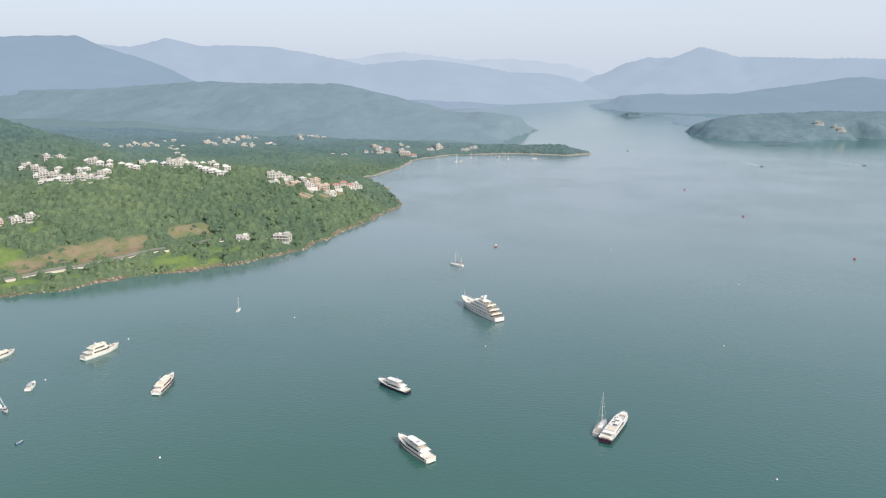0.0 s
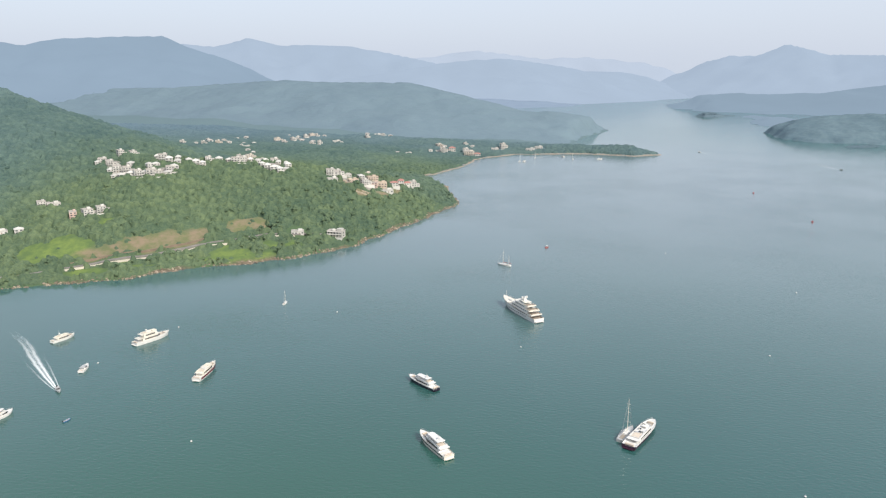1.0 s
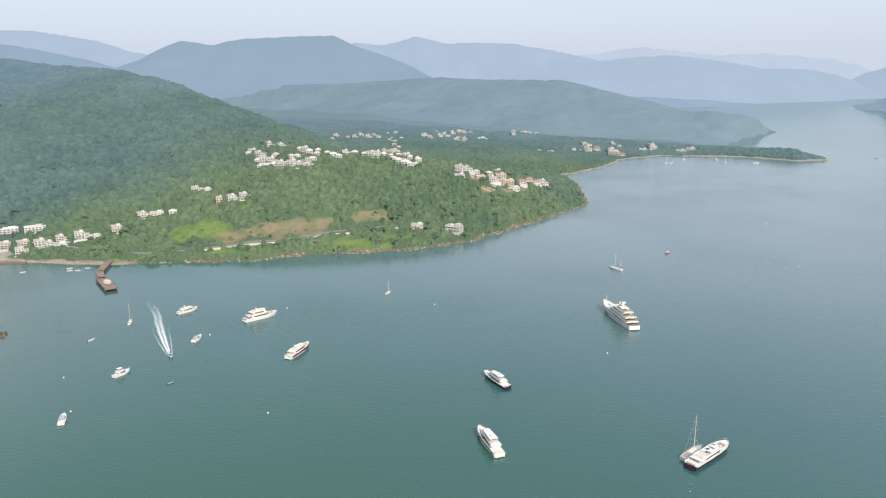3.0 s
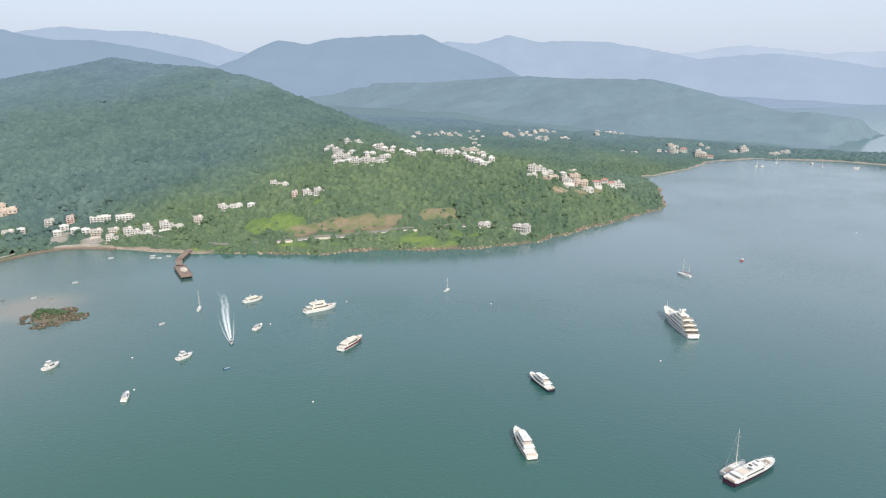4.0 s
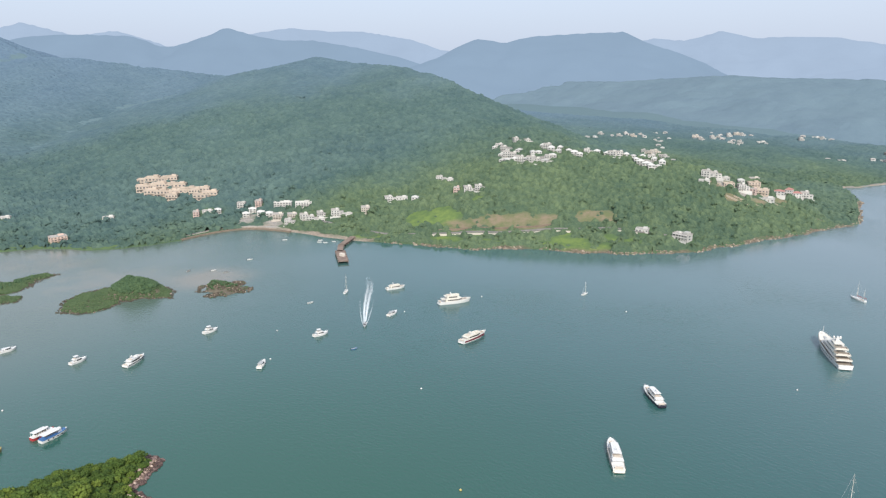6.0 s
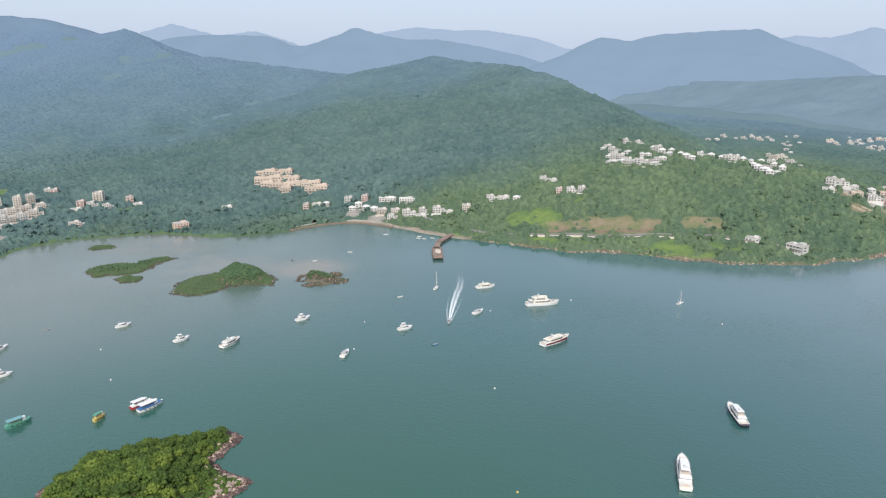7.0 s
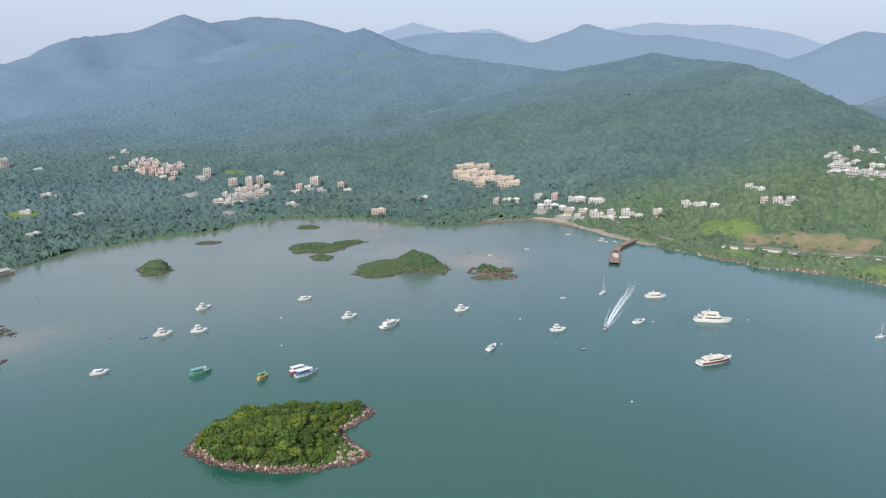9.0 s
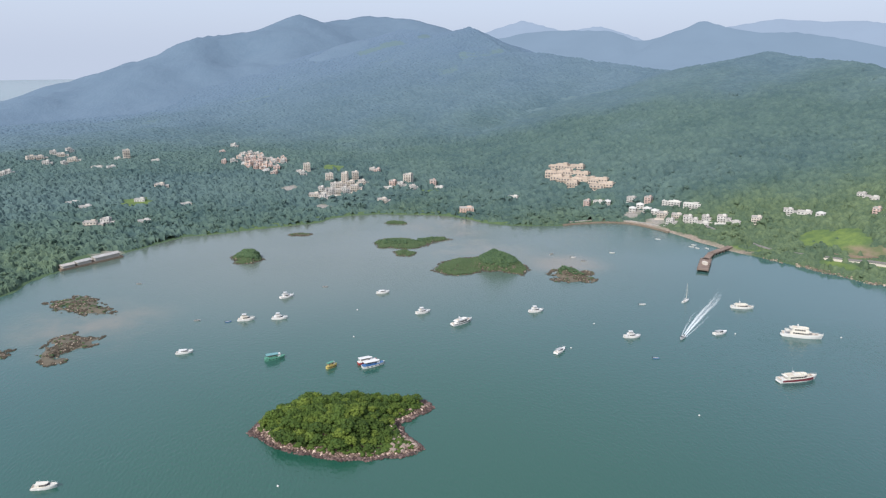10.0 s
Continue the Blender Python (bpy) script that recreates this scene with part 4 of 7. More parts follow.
moor(sailing_boat("white ketch with two bare masts at its mooring", 12.0, 12.6, 8.6, WHITE_GEL, RED_GEL), 8.5, 441.1, 150)
small = cruiser("white cabin cruiser with a flying bridge at its mooring", 9.6)
moor(small, -222.4, 58.5, 84)
plain = cruiser("white cabin cruiser with a grey awning at its mooring", 9.2, False, None, None, False, GREY_GEL)
moor(plain, -160.0, 259.5, 99)
dayboat = moor(copy_thing(sloop, Matrix()), -104.8, 352, 84)
dayboat.matrix_world = dayboat.matrix_world @ Matrix.Diagonal((0.8, 0.8, 0.72, 1))
for x, y, a in ((-206.3, 185.4, 91), (-216.2, 129.1, 101), (-164.4, 217.4, 78), (-255.1, 62, 112)):
    moor(copy_thing(small, Matrix()), x, y, a)
moor(cruiser("cream cabin cruiser with a blue-white hull at its mooring", 10.4, True, WHITE_GEL, CREAM_GEL), -223.8, 42.5, 90)
for x, y, a in ((-155.4, 178.9, 127),):
    moor(copy_thing(plain, Matrix()), x, y, a)
aft = cruiser("white work boat with a boxy wheelhouse near its stern", 9.0, False, WHITE_GEL, WHITE_GEL, False, WHITE_GEL)
moor(aft, -187.4, 18.3, 93)
moor(copy_thing(aft, Matrix()), -251.5, 113.3, 93)
moor(cruiser("white day cruiser with a low cabin drifting off the rocks", 9.4, False, WHITE_GEL, CREAM_GEL, False), -89.6, -9.3, 87)
moor(cruiser("red-hulled launch with a white cabin at its mooring", 6.0, False, RED_GEL, WHITE_GEL, False), 36.8, 491, 250)
moor(ferry("green wooden sampan with a teal canopy", 11.0, GREEN_GEL, TEAL_CANVAS, GREEN_GEL), -172.8, 56.9, 104)
moor(ferry("small yellow sampan with a green canopy", 6.6, YELLOW_GEL, GREEN_GEL, YELLOW_GEL), -159.3, 80.1, 122)
moor(ferry("white passenger boat with blue bow rails and a red stern", 12.6, WHITE_GEL, WHITE_GEL, BLUE_GEL), -157.2, 97.2, 105)
moor(ferry("white passenger boat with red rails moored alongside another", 10.5, RED_GEL, WHITE_GEL, WHITE_GEL), -161.0, 95.0, 105)

blue_dinghy = dinghy("blue dinghy at its mooring", 3.6, BLUE_GEL)
moor(blue_dinghy, -140.0, 216.5, 67)
grey_dinghy = dinghy("dark grey rowing boat at its mooring", 4.0, GREY_GEL, False, RUBBER)
moor(grey_dinghy, -269, 83, 80)
white_dinghy = dinghy("white dinghy at its mooring", 4.4, WHITE_GEL)
moor(white_dinghy, -205, 243, 75)
for o, x, y, a in ((grey_dinghy, -228, 19, 85), (blue_dinghy, -223, 34, 95), (white_dinghy, -298, 242, 80), (grey_dinghy, -289, 245, 75), (grey_dinghy, -308, 231, 110),
                   (white_dinghy, -303, 271, 60), (white_dinghy, -302, 332, 20), (white_dinghy, -306, 330, 30), (white_dinghy, -300, 338, 10), (white_dinghy, -310, 334, 40),
                   (grey_dinghy, -296, -20, 70), (white_dinghy, -330, 318, 50)):
    moor(copy_thing(o, Matrix()), x, y, a)

for size, mat, colour, places in ((0.55, WHITE_GEL, "white", ((-191, 92), (-227, 97), (-111.5, 259), (-184, 207), (-90, 207), (19, 303), (116, 483), (171, 400), (126, 304), (101, 195), (-74, 341), (107, 613), (-144, 311), (-158, 266), (-158, 185), (-76, 59))),
                                  (0.65, YELLOW_GEL, "yellow", ((-34, 165),)), (1.3, RED_GEL, "red", ((270, 458), (254, 600), (250, 740)))):
    for at in places:
        buoy("round %s mooring buoy on the water" % colour, size, mat, at)

# the speedboat under way and the foam behind it
boat = thing("speedboat", "white speedboat under way with a dark outboard", "motor boat")
part("hull", hull(7.2, 2.3, 1.1, 0.8, 0.3, 0.9, 2.1, 0.08, 10), WHITE_GEL, boat)
part("deck", deck_plate(7.2, 2.3, 1.1, 0.8, 0.9, 2.1, 0.1, 0.08, 0.02, 0.95, 9), GREY_GEL, boat)
part("windscreen", box(0.4, 0.6, -0.8, 0.8, 0.9, 1.5, 0.05), TINT, boat)
part("console", box(-0.3, 0.35, -0.45, 0.45, 0.7, 1.4, 0.06), WHITE_GEL, boat)
part("outboard_motor", box(-4.1, -3.5, -0.3, 0.3, 0.2, 1.3, 0.1), RUBBER, boat)
moor(boat, -158, 239, -47, 0.15)


def foam_material():
    m, n, l, b = material("sea_foam", 0.9, 0.0, 0.2)
    b.inputs["Base Color"].default_value = (0.80, 0.84, 0.84, 1)
    t = noise_of(n, l, 0.9, 6, 0.7)
    k = n.new("ShaderNodeAttribute")
    k.attribute_name = "cover"
    s = n.new("ShaderNodeMath")
    s.operation = "SUBTRACT"
    l.new(k.outputs["Fac"], s.inputs[0])
    l.new(t, s.inputs[1])
    g = n.new("ShaderNodeMapRange")
    g.inputs["From Min"].default_value, g.inputs["From Max"].default_value = -0.30, 0.50
    l.new(s.outputs[0], g.inputs["Value"])
    l.new(g.outputs[0], b.inputs["Alpha"])
    return m


FOAM = foam_material()


def wake(label, line, spread, density, arms=(-1.0, -0.35, 0.35, 1.0), rise=0.05):
    """Foam streaks on the water along a line of plan points, from the boat backward; each fades with its age."""
    pts = np.array(line, float) * U
    seg = np.hypot(*np.diff(pts, axis=0).T)
    s = np.concatenate([[0], np.cumsum(seg)])
    n = max(20, int(s[-1] / 2.5))
    sa = np.linspace(0, s[-1], n)
    cx, cy = np.interp(sa, s, pts[:, 0]), np.interp(sa, s, pts[:, 1])
    for _ in range(3):
        cx[1:-1], cy[1:-1] = (cx[:-2] + cx[1:-1] * 2 + cx[2:]) / 4, (cy[:-2] + cy[1:-1] * 2 + cy[2:]) / 4
    tx, ty = np.gradient(cx), np.gradient(cy)
    tl = np.hypot(tx, ty)
    nx, ny = -ty / tl, tx / tl
    verts, faces, cover = [], [], []
    across = np.linspace(-1.25, 1.25, 31)
    for i in range(n):
        age = i / (n - 1)
        half = 0.9 + spread * (1 - math.exp(-3.0 * age))
        wander = 0.25 * sin(i * 0.9) + 0.2 * sin(i * 2.3 + 1)
        for o in across:
            edge = sum(math.exp(-((o - a) / (0.15 + 0.12 * age)) ** 2) * (math.exp(-2.2 * age) if abs(a) > 0.6 else 1.0) for a in arms)
            cover.append(density * (min(edge, 1.0) * (1 - age) ** 0.9 + 0.40 * math.exp(-(o / 0.75) ** 4) * (1 - age)))
            verts.append((cx[i] + nx[i] * o * half + nx[i] * wander * age, cy[i] + ny[i] * o * half + ny[i] * wander * age, rise))
        if i:
            q = len(verts) - 2 * len(across)
            m = len(across)
            faces += [(q + j, q + j + 1, q + j + 1 + m, q + j + m) for j in range(m - 1)]
    me = bpy.data.meshes.new("wake_foam")
    me.from_pydata(verts, [], faces)
    me.attributes.new("cover", "FLOAT", "POINT").data.foreach_set("value", cover)
    me.materials.append(FOAM)
    return tagged(new("wake_foam", me), label, "foam", kind="stuff")


wake("white foam wake trailing behind a speedboat", [(-158.5, 239.5), (-164, 244.5), (-177, 257), (-189, 269), (-201, 282), (-214, 293), (-228, 303)], 5.2, 0.80, (-1.0, -0.24, 0.28, 1.0))
wake("thin white wake far out on the channel", [(411, 929), (404, 965), (396, 1010)], 2.5, 0.9, (-0.6, 0.6))
wake("long thin white wake far out on the channel", [(549, 939), (525, 1000), (494, 1080)], 2.0, 0.9, (-0.5, 0.5))
wake("short white wake far out on the channel", [(284, 1114), (290, 1095), (294, 1083)], 1.5, 0.9, (-0.5, 0.5))
for x, y, a in ((411, 929, -80), (549, 939, -68), (284, 1114, 108)):
    moor(copy_thing(boat, Matrix()), x, y, a, 0.15)
for x, y, a in ((18, 970, 60), (39, 1013, 80), (90, 1002, 100)):
    moor(copy_thing(sloop, Matrix()), x, y, a)
for x, y, a in ((24, 972, 60), (127, 1007, 10), (78, 1031, 120)):
    moor(copy_thing(plain, Matrix()), x, y, a)

# ---------------------------------------------------------------- what covers the ground
ROAD = [(-345, 362), (-310, 366), (-279, 375), (-255, 390), (-239, 401), (-219, 416), (-197, 434), (-188, 444), (-165, 462), (-140, 478), (-118, 488)]
LAWNS = [(-163, 440, 7), (-148, 459, 6), (-135, 464, 6), (-272, 419, 9), (-226, 408, 4), (-259, 413, 13), (-280, 406, 13), (-258, 449, 7), (-158, 431, 12), (-146, 444, 7), (-505, -58, 12), (-520, 190, 8), (-640, 110, 14)]
CUT_BANKS = [[(-247, 409), (-236, 418), (-222, 433), (-210, 443), (-196, 452)], [(-226, 424), (-210, 436), (-201, 441)], [(-178, 470), (-171, 475), (-162, 479)]]
CUTS = [(-27, 1243, 22), (-112, 578, 8), (-100, 597, 7), (-128, 590, 6), (-88, 622, 5), (-62, 620, 5)]
COURTS = [(-292, 529, 6), (-275, 531, 7), (-262, 537, 6), (-301, 541, 6), (-311, 553, 6), (-247, 565, 6), (-228, 582, 6), (-206, 592, 7), (-188, 590, 8), (-676, 30, 15), (-655, 37, 14), (-638, 38, 10), (-535, 112, 15), (-519, 100, 9), (-552, 115, 9), (-112, 601, 10), (-130, 600, 8), (-138, 604, 6), (-543, 65, 11), (-484, 91, 10), (-372, 340, 9), (-395, 330, 9), (-502, -107, 6), (-365, -52, 7)]


def near_line(X, Y, line):
    best = np.full(np.shape(X), 1e9)
    for (ax, ay), (bx, by) in zip(line, line[1:]):
        dx, dy = bx - ax, by - ay
        k = np.clip(((X - ax) * dx + (Y - ay) * dy) / (dx * dx + dy * dy), 0, 1)
        best = np.minimum(best, np.hypot(X - ax - k * dx, Y - ay - k * dy))
    return best


def patches(X, Y, spots):
    out = np.zeros(np.shape(X))
    wob = 1 + 0.35 * ripple(X, Y, 16, 2)
    for x, y, r in spots:
        out = np.maximum(out, 1 - step(np.hypot(X - x, Y - y) / (r * wob), 0.75, 1.2))
    return out


def covers(X, Y, d):
    """Shares of lawn, bare earth, paved court, sand and rock on the mainland."""
    X, Y = np.asarray(X, float), np.asarray(Y, float)
    lawn = patches(X, Y, LAWNS)
    shore = step(d, 3, 7) * (1 - step(d + 6 * ripple(X, Y, 30, 2), 13, 21))
    shore = shore * step(ripple(X, Y, 60, 2), -0.15, 0.30)
    lawn = np.maximum(lawn, shore * (X > -300) * (X < -120) * (Y > 350) * (Y < 470))
    marsh = step(d, 0, 2) * (1 - step(d + 4 * ripple(X, Y, 24, 2), 9, 14)) * (X < -395) * (Y > 0) * (Y < 240)
    lawn = np.maximum(lawn, marsh * 0.42)
    earth = patches(X, Y, CUTS)
    for bank in CUT_BANKS:
        earth = np.maximum(earth, 0.9 * (1 - step(near_line(X, Y, bank) + 2.0 * ripple(X, Y, 18, 2), 5.5, 9.0)))
    court = patches(X, Y, COURTS)
    beach = (1 - step(d, 3, 6)) * (Y > 318) * (Y < 362) * (X < -280)
    spit = (1 - step(d, 2.5, 5)) * (Y > 820) * (Y < 1100)
    rock = (1 - step(d, 1.5, 5)) * step(ripple(X, Y, 44, 2), -0.25, 0.45) * (X > -290) * (Y > 350) * (Y < 800)
    return lawn, earth, court, np.maximum(beach, spit), rock


def ground_material():
    m, n, l, b = material("ground_cover", 0.9, 0.0, 0.15)
    fine, wide = noise_of(n, l, 0.5, 4), noise_of(n, l, 0.11, 5, 0.65)
    c = blend(n, l, ramp(n, l, fine, [(0.3, (0, 0, 0)), (0.7, (1, 1, 1))]), (0.066, 0.104, 0.056), (0.086, 0.132, 0.066))
    # blue-grey haze put into the ground colour far off
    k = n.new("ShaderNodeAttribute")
    k.attribute_name = "haze_share"
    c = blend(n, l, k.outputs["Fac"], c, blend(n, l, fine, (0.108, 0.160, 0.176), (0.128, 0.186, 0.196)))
    for key, a, z in (("lawn", (0.152, 0.206, 0.060), (0.092, 0.140, 0.052)), ("earth", (0.240, 0.180, 0.124), (0.136, 0.148, 0.070)),
                      ("court", (0.34, 0.31, 0.27), (0.24, 0.22, 0.20)), ("sand", (0.34, 0.28, 0.22), (0.24, 0.195, 0.155)), ("rock", (0.22, 0.17, 0.12), (0.10, 0.08, 0.06))):
        k = n.new("ShaderNodeAttribute")
        k.attribute_name = key
        tone = blend(n, l, ramp(n, l, wide if key in ("lawn", "earth") else fine, [(0.4, (0, 0, 0)), (0.62, (1, 1, 1))]), z, a)
        c = blend(n, l, k.outputs["Fac"], c, tone)
    l.new(c, b.inputs["Base Color"])
    bump(n, l, b, fine, 0.7, 0.5)
    return m


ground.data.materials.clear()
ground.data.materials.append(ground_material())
co = np.empty(len(ground.data.vertices) * 3)
ground.data.vertices.foreach_get("co", co)
co = co.reshape(-1, 3) / U
_, shore_d = mainland(co[:, 0], co[:, 1])
# haze tint grows with distance from the camera's path
haze_share = step(np.hypot(co[:, 0] - 60, co[:, 1] - 60), 480, 900)
ground.data.attributes.new("haze_share", "FLOAT", "POINT").data.foreach_set("value", haze_share.astype(np.float32))
for key, values in zip(("lawn", "earth", "court", "sand", "rock"), covers(co[:, 0], co[:, 1], shore_d)):
    ground.data.attributes.new(key, "FLOAT", "POINT").data.foreach_set("value", values.astype(np.float32))

# ---------------------------------------------------------------- leaves in the mass
_ico = bmesh.new()
bmesh.ops.create_icosphere(_ico, subdivisions=1, radius=1.0)
ICO_V = np.array([v.co[:] for v in _ico.verts])
ICO_F = np.array([[v.index for v in f.verts] for f in _ico.faces])
_ico.free()


def lumps(name, centres, radii, flat, mat, label, category, seed, jitter=0.25, parent=None, smooth=True):
    """Many small uneven lumps joined into one mesh of stuff."""
    r = np.random.default_rng(seed)
    n = len(centres)
    v = ICO_V[None] * (1 + r.uniform(-jitter, jitter, (n, len(ICO_V), 1)))
    a = r.uniform(0, 2 * pi, n)
    c, s = np.cos(a)[:, None], np.sin(a)[:, None]
    v = np.stack([v[..., 0] * c - v[..., 1] * s, v[..., 0] * s + v[..., 1] * c, v[..., 2] * flat], -1)
    v = centres[:, None, :] + v * np.asarray(radii)[:, None, None]
    f = (ICO_F[None] + (np.arange(n) * len(ICO_V))[:, None, None]).reshape(-1, 3)
    me = bpy.data.meshes.new(name)
    me.vertices.add(n * len(ICO_V))
    me.vertices.foreach_set("co", v.ravel().astype(np.float32))
    me.loops.add(f.size)
    me.loops.foreach_set("vertex_index", f.ravel().astype(np.int32))
    me.polygons.add(len(f))
    me.polygons.foreach_set("loop_start", np.arange(0, f.size, 3, dtype=np.int32))
    me.polygons.foreach_set("use_smooth", np.full(len(f), smooth))
    me.attributes.new("tone", "FLOAT", "POINT").data.foreach_set("value", np.repeat(r.uniform(0, 1, n), len(ICO_V)).astype(np.float32))
    me.update(calc_edges=True)
    me.validate()
    me.materials.append(mat)
    o = new(name, me)
    if parent:
        o.parent = parent
        return tagged(o, label, kind="stuff")
    return tagged(o, label, category, kind="stuff")


def seen_from_path(X, Y, Z):
    """Places in sight from the camera's path, by a coarse model of the land (plan units)."""
    gx, gy = np.arange(-1560, 300, 14.0), np.arange(-520, 1250, 14.0)
    G = mainland(*np.meshgrid(gx, gy))[0]
    ok = np.zeros(len(X), bool)
    for ex, ey in ((10, 0), (100, 60)):
        vis = np.ones(len(X), bool)
        for k in np.linspace(0.30, 0.985, 34):
            px, py, pz = ex + (X - ex) * k, ey + (Y - ey) * k, 128 + (Z + 7 - 128) * k
            i = np.clip(((py - gy[0]) / 14).astype(int), 0, len(gy) - 1)
            j = np.clip(((px - gx[0]) / 14).astype(int), 0, len(gx) - 1)
            inside = (px > gx[0]) & (px < gx[-1]) & (py > gy[0]) & (py < gy[-1])
            vis &= ~(inside & (G[i, j] > pz + 1.5))
        ok |= vis
    return ok


HOUSE_SPOTS = []      # filled below with (x, y, clear radius) before the trees are set


def open_ground(X, Y, d, r):
    """True where no wood stands: lawns, cuttings, courts, beaches, rocks, the road and the house plots."""
    lawn, earth, court, sand, rock = covers(X, Y, d)
    bare = np.maximum.reduce([lawn * 0.90, earth * 0.88, court, sand, rock * 0.9])
    road = np.where((X > -250) & (X < -185), 2.6, 1.4)
    out = ((bare > 0.40 + 0.40 * ripple(X, Y, 9, 2)) & (bare > 0.2)) | (near_line(X, Y, ROAD) < road) | (d < 2.0)
    for hx, hy, hr in HOUSE_SPOTS:
        out |= np.hypot(X - hx, Y - hy) < hr
    return out


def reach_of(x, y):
    """Distance from the camera's path in plan units, shifted west and north: sets the haze tint."""
    haze_depth = np.hypot(x - 60, y - 60) + 45 * ripple(x, y, 150, 3)
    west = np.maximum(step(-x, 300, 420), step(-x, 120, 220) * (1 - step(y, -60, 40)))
    return haze_depth + west * (1 - step(haze_depth, 560, 800)) * (195 + 40 * (1 - step(y, -20, 160))) - 200 * step(y, 680, 860) * step(x, -950, -750)


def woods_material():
    """Leaves of the woods: sunny broad-leaved scrub at the shore, bluish haze mixed in with distance."""
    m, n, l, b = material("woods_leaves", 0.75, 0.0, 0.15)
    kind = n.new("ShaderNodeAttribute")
    kind.attribute_name = "haze_depth"
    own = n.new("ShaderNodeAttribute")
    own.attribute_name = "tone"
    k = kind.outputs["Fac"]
    # aerial haze put into the leaf colours, stronger with distance
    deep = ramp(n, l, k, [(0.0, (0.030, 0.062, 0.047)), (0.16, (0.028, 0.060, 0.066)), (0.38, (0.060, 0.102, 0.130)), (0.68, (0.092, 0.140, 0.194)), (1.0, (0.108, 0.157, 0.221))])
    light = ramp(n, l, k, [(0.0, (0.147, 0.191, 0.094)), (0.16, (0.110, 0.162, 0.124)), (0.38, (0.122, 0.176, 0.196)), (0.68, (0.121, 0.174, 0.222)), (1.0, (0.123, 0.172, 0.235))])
    stand = ramp(n, l, blend(n, l, 0.5, noise_of(n, l, 0.022, 5, 0.65), noise_of(n, l, 0.007, 4, 0.6)), [(0.38, (0, 0, 0)), (0.62, (1, 1, 1))])
    fine = noise_of(n, l, 0.8, 4, 0.65)
    grain = ramp(n, l, fine, [(0.35, (0, 0, 0)), (0.65, (1, 1, 1))])
    c = blend(n, l, own.outputs["Fac"], deep, light)
    c = blend(n, l, 0.46, c, blend(n, l, stand, deep, light))
    c = blend(n, l, 0.38, c, blend(n, l, grain, deep, light))
    l.new(c, b.inputs["Base Color"])
    bump(n, l, b, fine, 0.6, 0.45)
    return m


